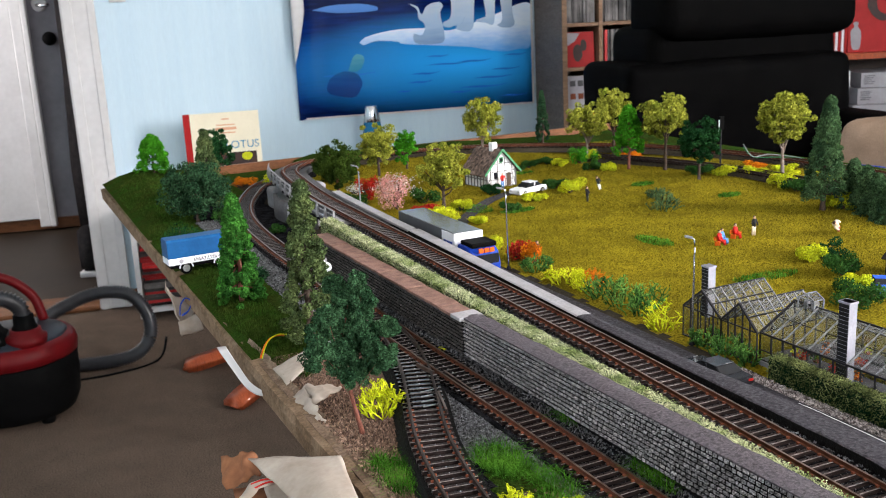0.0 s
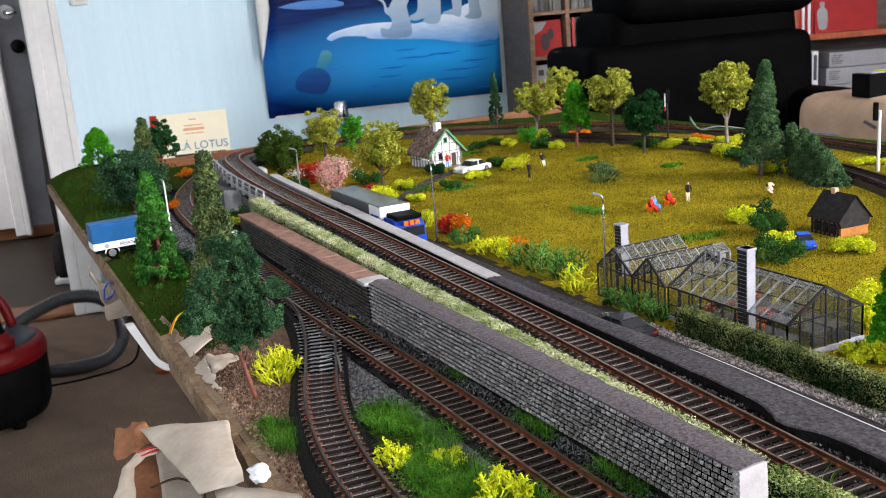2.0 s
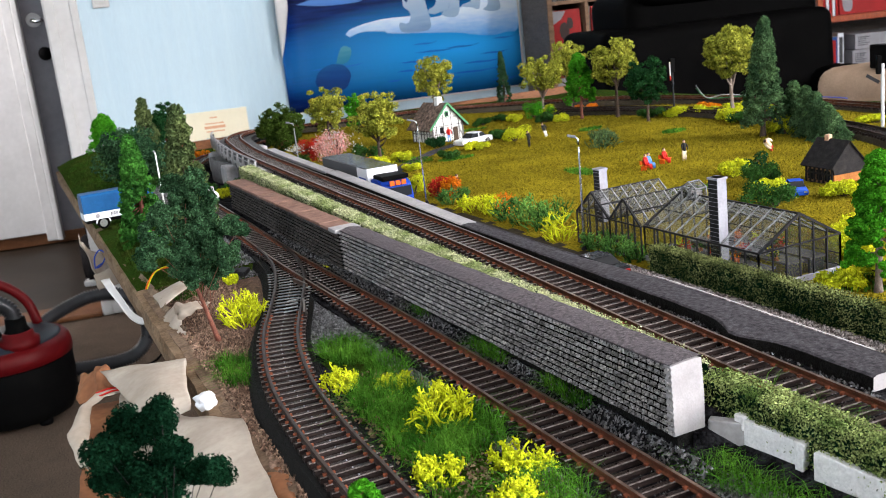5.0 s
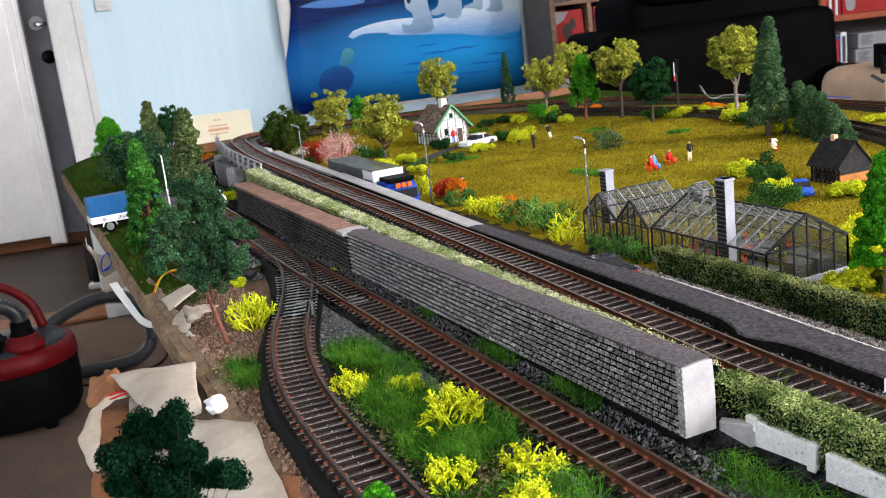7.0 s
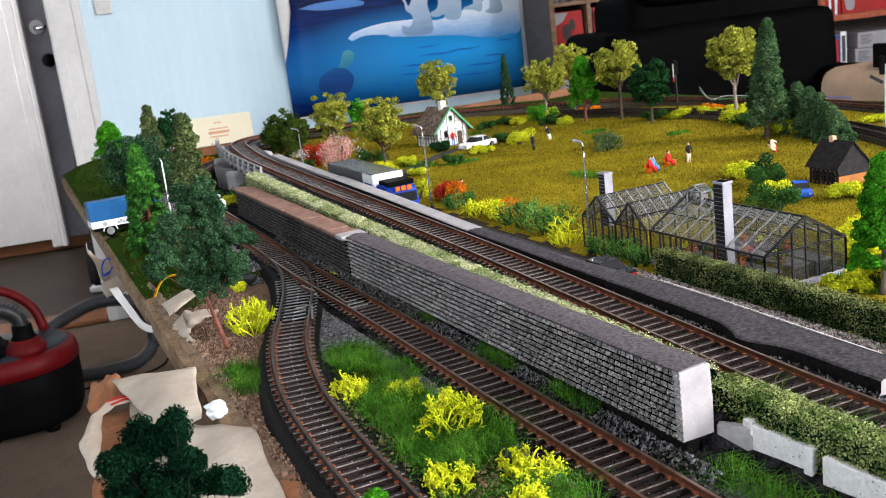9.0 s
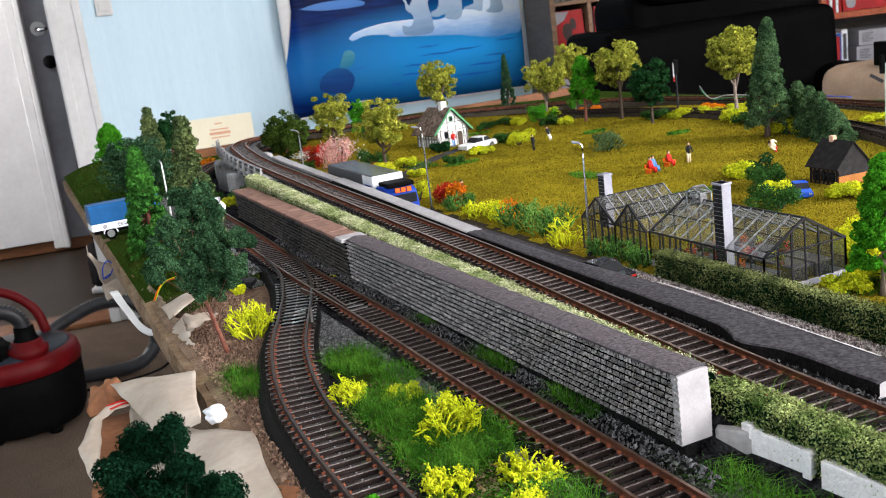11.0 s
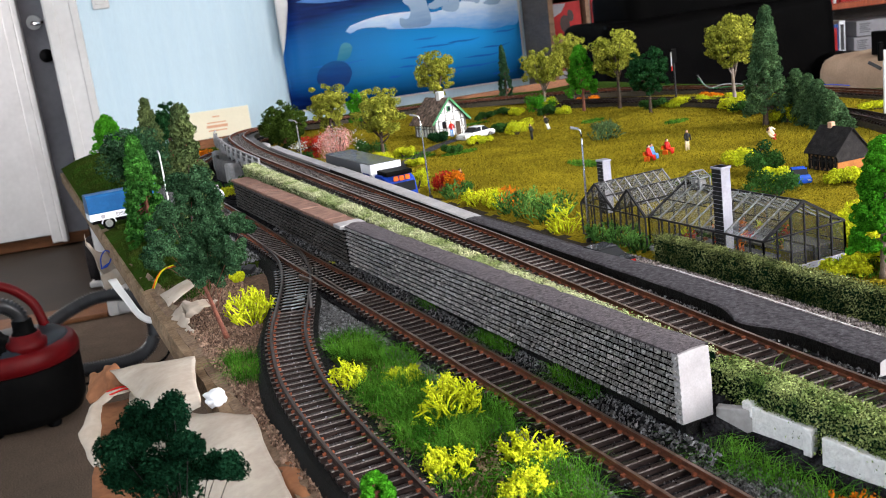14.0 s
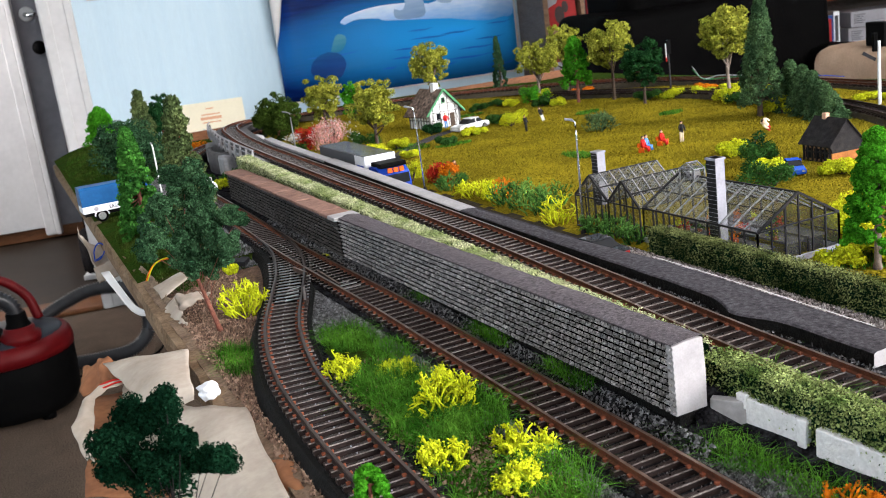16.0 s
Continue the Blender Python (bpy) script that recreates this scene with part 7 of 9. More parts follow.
for x in (0.0185, 0.056):
    for y in (0.003, 0.023):
        wheel(tr, x, y, 0.0064, 0.0065, 0.0038)
    bm = bmesh.new()
    ring = [(0.0078 * math.cos(a), 0.0078 * math.sin(a)) for a in np.linspace(0.1, math.pi - 0.1, 10)]
    prism(bm, ring + [(0.0068 * math.cos(a), 0.0068 * math.sin(a)) for a in np.linspace(math.pi - 0.1, 0.1, 10)], -0.0006, 0.004, Matrix.Translation((x, 0, 0.0064)))
    part("mudguard", bm, M["truck_white"], tr, "white mudguard")

# ---------- lamps, signals, signs ----------


def street_lamp(x, y, z, h, reach, rz, mt="chrome", lean=0.0, head=0.0045):
    s = thing("street_lamp", "slim silver model street lamp with a curved arm", "street lamp", pose(x, y, z, 0, lean, 0), group="street lamps")
    path = spline([(0, 0, 0), (0, 0, h * 0.5), (0, 0, h * 0.93)], 0.004)
    v, f = tube_data(path, [0.0009 - 0.0003 * i / len(path) for i in range(len(path))], 8)
    mesh_ob("pole", v, f, M[mt], s, smooth=True)
    d = Vector((math.cos(rz), math.sin(rz), 0))
    arm = spline([(0, 0, h * 0.93), Vector((0, 0, h * 0.985)) + d * reach * 0.25, Vector((0, 0, h)) + d * reach], 0.002)
    v, f = tube_data(arm, 0.0006, 6)
    mesh_ob("arm", v, f, M[mt], s, smooth=True)
    bm = bmesh.new()
    box(bm, -0.001, head, -0.0013, 0.0013, -0.0007, 0.0009, bevel=0.0005, m=Matrix.Translation(Vector((0, 0, h)) + d * reach) @ Matrix.Rotation(rz, 4, "Z") @ Matrix.Rotation(radians(-14), 4, "Y"))
    part("lamp_head", bm, M["bar_grey"], s, "grey lamp head")
    bm = bmesh.new()
    lathe(bm, [(0.0022, 0), (0.0022, 0.0008), (0.0012, 0.003)], 10)
    part("base", bm, M["frame_grey"], s)
    return s


street_lamp(0.4085, 0.489, -0.009, 0.0745, 0.0025, radians(150), lean=1.0)
street_lamp(0.402, 0.729, -0.008, 0.0735, 0.004, radians(168), lean=-0.6)
street_lamp(0.380, 1.04, 0.0, 0.050, 0.004, radians(160), "concrete")
street_lamp(0.207, 0.912, -0.002, 0.0560, 0.0008, radians(170), "plaster", head=0.0012)

sg = thing("speed_sign", "pale model track sign with round boards on a post", "model sign", pose(0.2023, 0.6420, -0.003, 0, 0, -20))
v, f = tube_data([(0, 0.001, 0), (0, 0.001, 0.052)], 0.0007, 6)
mesh_ob("post", v, f, M["silver"], sg)
for x, z, r in ((-0.0012, 0.0505, 0.0038), (0.0026, 0.0470, 0.0040)):
    bm = bmesh.new()
    lathe(bm, [(r, 0), (r, 0.0014), (r * 0.8, 0.0018)], 20, Matrix.Translation((x, 0.001, z)) @ Matrix.Rotation(radians(90), 4, "X"))
    part("board", bm, M["truck_white"], sg, "white round board")
boxpart("backing", (-0.0035, 0.0035, 0.0012, 0.0022, 0.038, 0.054), M["card_grey"], sg, "pale grey backing plate", bevel=0.0004)
boxpart("mark", (-0.0010, 0.0010, -0.0012, -0.0004, 0.0485, 0.0515), M["red"], sg, "small red mark")
boxpart("plate", (-0.0020, 0.0020, -0.0006, 0.0006, 0.028, 0.034), M["truck_white"], sg, "white number plate shape")

sn = thing("light_signal", "white post signal with a black light box", "model signal", pose(0.868, 0.657, -0.004, 0, 0, -30))
v, f = tube_data([(0, 0, 0), (0, 0, 0.062)], 0.0016, 8)
mesh_ob("post", v, f, M["truck_white"], sn)
boxpart("light_box", (-0.0058, -0.0016, -0.002, 0.003, 0.052, 0.070), M["rubber"], sn, "black light box", bevel=0.0006)
boxpart("arm", (-0.018, -0.004, -0.001, 0.001, -0.0016, 0.0016), M["frame_grey"], sn, "dark grey arm", m=Matrix.Translation((0, 0, 0.042)) @ Matrix.Rotation(radians(33), 4, "Y"))
sn2 = thing("light_signal", "slim grey signal mast with a red and white foot", "model signal", pose(0.898, 1.022, -0.004))
v, f = tube_data([(0, 0, 0), (0, 0, 0.050)], 0.0013, 6)
mesh_ob("mast", v, f, M["frame_grey"], sn2)
boxpart("head", (-0.0035, 0.0035, -0.002, 0.002, 0.048, 0.066), M["rubber"], sn2, bevel=0.0004)
boxpart("plate", (-0.0045, -0.0035, -0.0012, 0.0002, 0.044, 0.062), M["truck_white"], sn2, "white side plate")
boxpart("mark", (-0.0045, -0.0035, -0.0013, 0.0003, 0.038, 0.044), M["red"], sn2)
for mt, dz in (("wire_green", 0.0), ("card_grey", 0.004)):
    w = thing("signal_wire", "thin loose wire curling behind the signal", "wire")
    v, f = tube_data(spline([(0.922, 1.005, 0.02 + dz), (0.935, 1.0, 0.006), (0.955, 0.99, 0.004 + dz), (0.985, 0.965, 0.003), (1.0, 0.94, -0.004)], 0.004), 0.0006, 5)
    mesh_ob("strand", v, f, M[mt], w, smooth=True)
bz = thing("loose_wire", "thin blue wire lying on the board edge", "wire")
v, f = tube_data(spline([(0.99, 0.90, 0.0), (1.0, 0.88, 0.002), (1.015, 0.865, 0.0), (1.03, 0.85, -0.003)], 0.004), 0.0006, 5)
mesh_ob("strand", v, f, M["wire_blue"], bz, smooth=True)

# ---------- figures: plain shapes ----------


def figure(label, m, top, legs, hair="hair", sit=False):
    vs, fs, fm = [], [], []

    def add(data, mi):
        o = len(vs)
        vs.extend(data[0])
        fs.extend(tuple(i + o for i in q) for q in data[1])
        fm.extend([mi] * len(data[1]))
    b = 0.004 if sit else 0.0095
    for s in (-1, 1):
        if sit:
            add(tube_data([(s * 0.0012, 0, b), (s * 0.0013, -0.005, b), (s * 0.0013, -0.0055, 0.0)], [0.0011, 0.001, 0.0008], 6), 1)
        else:
            add(tube_data([(s * 0.0011, 0, b), (s * 0.0014, 0.0003, 0.0)], [0.0012, 0.0008], 6), 1)
        add(tube_data([(s * 0.0022, 0, b + 0.0062), (s * 0.0032, -0.0008, b + 0.003), (s * 0.0028, -0.002, b + 0.0005)], [0.0009, 0.0008, 0.0006], 6), 0)
    add(tube_data([(0, 0, b - 0.0006), (0, 0, b + 0.003), (0, 0, b + 0.0062), (0, 0, b + 0.0072)], [0.0019, 0.0018, 0.0023, 0.001], 8), 0)
    add(tube_data([(0, 0, b + 0.007), (0, 0, b + 0.0078), (0, 0, b + 0.0092), (0, 0, b + 0.0096)], [0.0006, 0.0013, 0.0012, 0.0006], 8), 2)
    add(tube_data([(0, 0.0002, b + 0.0088), (0, 0.0002, b + 0.0101)], [0.0014, 0.0007], 8), 3)
    ob = mesh_ob("model_figure", vs, fs, [M[top], M[legs], M["skin"], M[hair]], smooth=True, fm=fm)
    ob.matrix_world = m
    return tagged(ob, label, "model figure", group="model figures")


def on(x, y):
    return gz(x, y)


figure("plain dark model figure standing on the meadow", pose(0.626, 0.938, on(0.626, 0.938), 0, -12, 40), "black", "black")
figure("plain pale model figure leaning on the meadow", pose(0.683, 0.995, on(0.683, 0.995), 0, -24, 20), "black", "plaster")
figure("plain model figure in dark and cream, standing", pose(0.655, 0.696, on(0.655, 0.696)), "black", "cream")
figure("plain model figure in a red top and cream trousers, standing", pose(0.590, 1.079, on(0.59, 1.079)), "red", "blue")
figure("plain dark model figure standing by the roadside bushes", pose(0.437, 0.738, -0.008, 0, 0, 60), "frame_grey", "black")
figure("plain pale model figure reclining on the meadow", pose(0.730, 0.661, on(0.73, 0.66) + 0.002, 0, -62, 30) @ Matrix.Scale(1.3, 4), "cream", "red")
for x, y, rz, cols in ((0.603, 0.684, 30, (("red", "red"), ("blue", "blue"))), (0.634, 0.697, 25, (("red", "red"),))):
    bn_ = thing("park_bench", "small orange-red model bench on the meadow", "bench", pose(x, y, on(x, y), 0, 0, rz), group="meadow benches")
    for dy in (-0.0012, 0.0012):
        boxpart("seat_slat", (-0.008, 0.008, dy - 0.0009, dy + 0.0009, 0.0036, 0.0044), M["orange"], bn_)
    boxpart("backrest", (-0.008, 0.008, 0.0026, 0.0033, 0.005, 0.0085), M["orange"], bn_)
    for dx in (-0.006, 0.006):
        boxpart("leg", (dx - 0.0006, dx + 0.0006, -0.002, 0.003, 0.0, 0.0037), M["orange"], bn_)
    for i, (a, b) in enumerate(cols):
        figure("plain seated model figure in %s on the bench" % a, pose(x, y, on(x, y) + 0.0006, 0, 0, rz) @ pose(-0.003 + 0.007 * i, 0, 0), a, b, sit=True)

# ---------- trees and shrubs ----------


def tree(label, x, y, z, h, w, kind, leaf, bark, seed, clumps=60, per=60, size=0.0022, trunk=0.3, lean=(0, 0), squash=1.0, name="model_tree", clump_r=None, boughs=None):
    """A trunk with limbs and a crown of many small leaves in clumps."""
    rng = np.random.default_rng(seed)
    t = thing(name, label, "model tree", pose(x, y, z))
    clumps, w = int(clumps * (2.0 if kind == "round" else 2.6)), w * 1.12
    tw = (h * 0.020 + 0.0006) * (0.62 if boughs else 1.0)
    top = Vector((lean[0], lean[1], h * (0.95 if kind != "round" else 0.72)))
    mid = top * 0.5 + Vector((rng.normal() * h * 0.012, rng.normal() * h * 0.012, 0))
    base = Vector((0, 0, -0.002))
    tp = spline([base, base.lerp(mid, 0.5), mid, top], h / 14)
    data = [tube_data(tp, [tw * (1.25 if i == 0 else 1 - 0.75 * i / len(tp)) for i in range(len(tp))], 8)]
    per = int(per * (1.0 if boughs else 1.45))
    z0 = trunk * h
    cents = []
    if boughs:
        for bx, bz, br in boughs:
            o = Vector((bx, rng.normal() * 0.005 - (0.010 + 0.6 * max(0.0, -0.012 - bx) if bz > 0.03 and name == "model_tree" and h > 0.0885 else 0.0), bz))
            n_ = max(8, int(30 * (br / 0.009) ** 2))
            for k in range(n_):
                d = rng.normal(size=3)
                d /= np.linalg.norm(d)
                cents.append(o + Vector(d) * br * rng.uniform(0.2, 1.0) ** 0.5 * 0.8)
            s = tp[min(len(tp) - 1, max(2, int(len(tp) * (bz - 0.012) / h)))]
            data.append(tube_data([s, s.lerp(o, 0.6), o], [tw * 0.14, tw * 0.1, tw * 0.06], 4))
        cr = clump_r
    elif kind == "round":
        rz_, rx_ = (h - z0) / 2, w / 2
        cz = (h + z0) / 2
        for k in range(clumps):
            d = rng.normal(size=3)
            d /= np.linalg.norm(d)
            r = rng.uniform(0.06, 1.0) ** 0.5 * rng.uniform(0.82, 1.12)
            c = Vector((d[0] * rx_ * r, d[1] * rx_ * r * squash, cz + d[2] * rz_ * r * 0.92)) + Vector(lean) .to_3d() * 0.6
            cents.append(c)
            if k % 9 == 0:
                s = tp[min(len(tp) - 1, int(len(tp) * rng.uniform(0.4, 0.9)))]
                m_ = s.lerp(c, 0.5) + Vector((0, 0, -h * 0.02))
                data.append(tube_data([s, m_, c], [tw * 0.45, tw * 0.32, tw * 0.12], 5))
        cr = clump_r or w * 0.095
    else:
        for k in range(clumps):
            u = (k + rng.uniform(0, 1)) / clumps
            u = u ** 0.8
            zc = z0 + (h - z0) * u
            if kind == "cone":
                rr = w / 2 * (1 - u) ** 0.85 + w * 0.02
            elif kind == "column":
                rr = w / 2 * (math.sin(math.pi * min(1, 0.25 + 0.75 * u)) ** 0.6) * (1 - 0.55 * u) + w * 0.015
            else:
                rr = w / 2 * (1 - u) ** 0.55
            a = rng.uniform(0, 2 * math.pi)
            r = rr * rng.uniform(0.62, 1.05)
            c = Vector((r * math.cos(a) + lean[0] * u, r * math.sin(a) * squash + lean[1] * u, zc - 0.12 * r))
            cents.append(c)
            if k % 7 == 0:
                s = Vector((lean[0] * u, lean[1] * u, zc + 0.2 * r))
                data.append(tube_data([s, c], [tw * 0.3, tw * 0.08], 4))
        cr = clump_r or min(w * 0.10, 0.0045)
    v, f = join(*data)
    mesh_ob("trunk", v, f, M[bark], t, smooth=True)
    C = np.array([list(c) for c in cents])
    pts = np.repeat(C, per, axis=0)
    d = rng.normal(size=pts.shape)
    d /= np.linalg.norm(d, axis=1)[:, None]
    rad = cr * rng.uniform(0.35, 1.0, size=(len(pts), 1)) ** 0.5 * np.repeat(rng.uniform(0.6, 1.25, size=(len(C), 1)), per, axis=0)
    pts = pts + d * rad * [1, 1, 0.8]
    v, f = leaves(pts, size * 0.66, rng, outward=d)
    mesh_ob("crown", v, f, M[leaf], t)
    return t


def shrub(label, x, y, z, w, h, leaf, seed, n=1300, size=0.0011, name="model_bush"):
    """A low clumpy bush of small leaves."""
    rng = np.random.default_rng(seed)
    t = thing(name, label, "model bush", pose(x, y, z))
    k = 9
    C = np.stack((rng.normal(scale=w * 0.23, size=k), rng.normal(scale=w * 0.23, size=k), rng.uniform(0.25, 0.7, k) * h), axis=1)
    pts = C[rng.integers(0, k, n)]
    d = rng.normal(size=(n, 3))
    d /= np.linalg.norm(d, axis=1)[:, None]
    pts = pts + d * np.array([w * 0.24, w * 0.24, h * 0.33]) * rng.uniform(0.5, 1, (n, 1))
    pts[:, 2] = np.maximum(pts[:, 2], 0.0004)
    v, f = leaves(pts, size, rng, outward=d)
    mesh_ob("foliage", v, f, M[leaf], t)
    data = [tube_data([(0, 0, -0.001), tuple(c * [0.5, 0.5, 0.6]), tuple(c)], [0.0007, 0.0006, 0.0003], 4) for c in C[:6]]
    v, f = join(*data)
    mesh_ob("woody_base", v, f, M["bark"], t)
    return t


def lichen(label, x, y, z, w, h, leaf, seed, strands=90, r=0.0006, name="model_bush"):
    """A springy lichen bush: stems that fork like coral within a dome."""
    rng = random.Random(seed)
    t = thing(name, label, "model bush", pose(x, y, z))
    data, tips = [], []
    R = Vector((w / 2, w / 2, h))

    def grow(p, d, seg, rad, level):
        q = p + d * seg
        q += Vector((rng.gauss(0, 1), rng.gauss(0, 1), rng.gauss(0, 1))) * seg * 0.12
        lob = 0.72 + 0.55 * noise.noise(Vector((math.cos(math.atan2(q.y, q.x)) * 1.6 + seed, math.sin(math.atan2(q.y, q.x)) * 1.6, q.z * 60)))
        k = (1 / max(0.35, lob + 0.25)) * math.sqrt((q.x / R.x) ** 2 + (q.y / R.y) ** 2 + (max(q.z, 0) / R.z) ** 2)
        if k > 1.0:
            q = p.lerp(q, 0.55)
            level = 0
        q.z = max(q.z, 0.0004)
        m_ = p.lerp(q, 0.5) + Vector((rng.gauss(0, 1), rng.gauss(0, 1), rng.gauss(0, 1))) * seg * 0.06
        data.append(tube_data([p, m_, q], [rad, rad * 0.95, rad * (0.45 if level == 0 else 0.95)], 5))
        if not level:
            tips.append(q)
        if level:
            for _ in range(2 if rng.random() < 0.8 else 3):
                e = d + Vector((rng.gauss(0, 0.62), rng.gauss(0, 0.62), rng.gauss(0.05, 0.5)))
                grow(q, e.normalized(), seg * rng.uniform(0.55, 0.85), rad * 0.88, level - 1)

    for s in range(max(16, strands // 3)):
        a, rr = rng.uniform(0, 2 * math.pi), w * 0.34 * math.sqrt(rng.random())
        p = Vector((rr * math.cos(a), rr * math.sin(a), 0))
        d = Vector((p.x / w * 2.6 + rng.gauss(0, 0.25), p.y / w * 2.6 + rng.gauss(0, 0.25), 1.0)).normalized()
        grow(p, d, h * 0.34, r * 0.80, 3)
    C = np.repeat(np.array([list(q) for q in tips]), 2, axis=0)
    nr = np.random.default_rng(seed)
    data.append(leaves(C + nr.normal(scale=r * 0.9, size=C.shape), r * 0.95, nr))
    v, f = join(*data)
    mesh_ob("foliage", v, f, M[leaf], t, smooth=True)
    return t


def hedge(label, pts, w, h, z, leaf, seed, dens, size=0.0011, under="L_dark"):
    """A clipped hedge along a line: dark core that paints the inner shade, flock of leaves over it."""
    rng = np.random.default_rng(seed)
    t = thing("hedge", label, "hedge")
    path = spline([(x, y, 0) for x, y in pts], 0.004)
    vs, fs = [], []
    for i, p in enumerate(path):
        a = heading(path, i)
        s = Vector((math.sin(a), -math.cos(a), 0))
        zz = z(p.y)
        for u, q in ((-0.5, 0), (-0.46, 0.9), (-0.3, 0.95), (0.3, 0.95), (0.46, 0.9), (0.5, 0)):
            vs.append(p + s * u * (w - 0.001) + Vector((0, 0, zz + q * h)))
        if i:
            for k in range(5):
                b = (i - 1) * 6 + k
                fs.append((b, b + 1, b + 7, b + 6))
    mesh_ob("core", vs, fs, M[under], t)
    L = (len(path) - 1) * 0.004
    n = int(L * dens)
    idx = rng.integers(0, len(path) - 1, n)
    fr = rng.random(n)
    P = np.array([list(p) for p in path])
    c = P[idx] * (1 - fr[:, None]) + P[idx + 1] * fr[:, None]
    d = P[idx + 1] - P[idx]
    d /= np.linalg.norm(d, axis=1)[:, None]
    s = np.stack((d[:, 1], -d[:, 0], 0 * d[:, 0]), axis=1)
    side = rng.random(n)
    u = np.where(side < 0.45, rng.uniform(-0.5, 0.5, n), np.where(side < 0.8, -0.5, 0.5))
    zz = np.where(side < 0.45, 1.0, rng.uniform(0, 1, n))
    zb = np.array([z(q) for q in c[:, 1]])
    pos = c + s * (u * w)[:, None]
    pos[:, 2] = zb + zz * h
    pos += rng.normal(scale=0.0006, size=pos.shape)
    out = s * np.where(side < 0.45, 0, np.sign(u))[:, None] + np.array([0, 0, 1.0]) * np.where(side < 0.45, 1, 0.15)[:, None]
    v, f = leaves(pos, size, rng, outward=out)
    mesh_ob("foliage", v, f, M[leaf], t)
    return t


def grass(label, x, y, rx, ry, leaf, seed, n, h=0.006, w=0.00035, lean=0.7, zf=None, name="grass_patch"):
    rng = np.random.default_rng(seed)
    a, r = rng.uniform(0, 6.283, n), np.sqrt(rng.random(n))
    px, py = x + rx * r * np.cos(a), y + ry * r * np.sin(a)
    zf = zf or gz
    b = np.stack((px, py, np.array([zf(float(p), float(q)) for p, q in zip(px, py)]) - 0.0003), axis=1)
    v, f = blades(b, h, w, rng, lean)
    ob = mesh_ob(name, v, f, M[leaf])
    return tagged(ob, label, "grass", kind="stuff")


OL, PB = "olive yellow broadleaf model tree with a brown trunk", "bark_pale"
# meadow and far side
tree(OL, 0.452, 0.965, -0.007, 0.087, 0.048, "round", "L_olive", "bark", 21, 60, 60, 0.0021, 0.33)
tree(OL, 0.645, 1.235, -0.007, 0.108, 0.056, "round", "L_olive", PB, 22, 60, 55, 0.0023, 0.36)
tree(OL, 0.797, 1.195, -0.007, 0.088, 0.058, "round", "L_olive", PB, 23, 56, 55, 0.0023, 0.38)
tree("bright green model tree with dense fine foliage", 0.797, 1.092, -0.007, 0.087, 0.040, "egg", "L_bright", "bark_red", 24, 60, 55, 0.0022, 0.3)
tree(OL, 0.855, 1.21, -0.007, 0.104, 0.050, "round", "L_olive", "bark", 25, 50, 50, 0.0023, 0.34)
tree(OL, 0.828, 1.052, -0.007, 0.106, 0.060, "round", "L_olive", "bark", 26, 70, 60, 0.0023, 0.38)
tree("dark green round model tree on a slim trunk", 0.811, 0.962, -0.008, 0.083, 0.048, "round", "L_dark", "bark", 27, 70, 60, 0.0021, 0.28)
tree(OL, 0.897, 0.906, -0.008, 0.110, 0.062, "round", "L_olive", PB, 28, 70, 60, 0.0024, 0.40)
tree("tall slender dark green model spruce", 0.795, 0.744, -0.008, 0.119, 0.040, "cone", "L_spruce", "bark", 29, 190, 60, 0.0016, 0.12, lean=(0.003, -0.003))
tree("grey-green model spruce at the back of the layout", 0.84, 1.392, -0.006, 0.088, 0.022, "cone", "L_blue", "bark", 30, 80, 45, 0.0020, 0.08)
tree(OL, 0.486, 1.246, -0.006, 0.082, 0.050, "round", "L_olive", "bark", 31, 60, 55, 0.0022, 0.22)
tree("bright green model tree behind the olive tree", 0.535, 1.262, -0.006, 0.070, 0.032, "round", "L_bright", "bark", 32, 40, 45, 0.0022, 0.15)
tree("moss green bent model tree by the bridge", 0.398, 1.168, -0.002, 0.068, 0.052, "round", "L_moss", "bark_red", 33, 110, 60, 0.0021, 0.06)
tree("pale bright green model tree near the greenhouse", 0.461, 0.302, -0.007, 0.069, 0.028, "egg", "L_bright", PB, 34, 80, 170, 0.0011, 0.18)
# low conifers by the inner track
for i, (x, y, h) in enumerate(((0.829, 0.735, 0.051), (0.823, 0.712, 0.047), (0.813, 0.690, 0.043), (0.805, 0.668, 0.034), (0.797, 0.652, 0.027))):
    tree("squat grey-green model conifer in a row by the track", x, y, -0.008, h, 0.034, "cone", "L_spruce", "bark", 40 + i, 90, 60, 0.0017, 0.02)
# left edge
tree("bright green broad model tree with bare lower branches", 0.212, 1.44, 0.004, 0.060, 0.044, "egg", "L_bright", "bark", 51, 70, 60, 0.0022, 0.22)
tree("dark blue-green clumpy model tree", 0.205, 1.105, -0.002, 0.070, 0.072, "round", "L_blue", "bark", 52, 90, 60, 0.0022, 0.04)
tree("slim tall grey-green model conifer", 0.238, 1.190, -0.002, 0.092, 0.040, "cone", "L_conif", "bark", 53, 90, 50, 0.0020, 0.05)
tree("dark green domed model tree", 0.282, 1.335, 0.004, 0.074, 0.046, "round", "L_dark", "bark_red", 54, 60, 55, 0.0022, 0.12)
tree("columnar bright green model thuja with brown twigs showing", 0.1675, 0.755, -0.006, 0.090, 0.034, "cone", "L_thuja", "bark_red", 55, 110, 60, 0.0020, 0.05)
tree("slim olive model conifer beside the track", 0.1865, 0.628, -0.005, 0.114, 0.037, "cone", "L_conif", "bark", 56, 100, 55, 0.0019, 0.06)
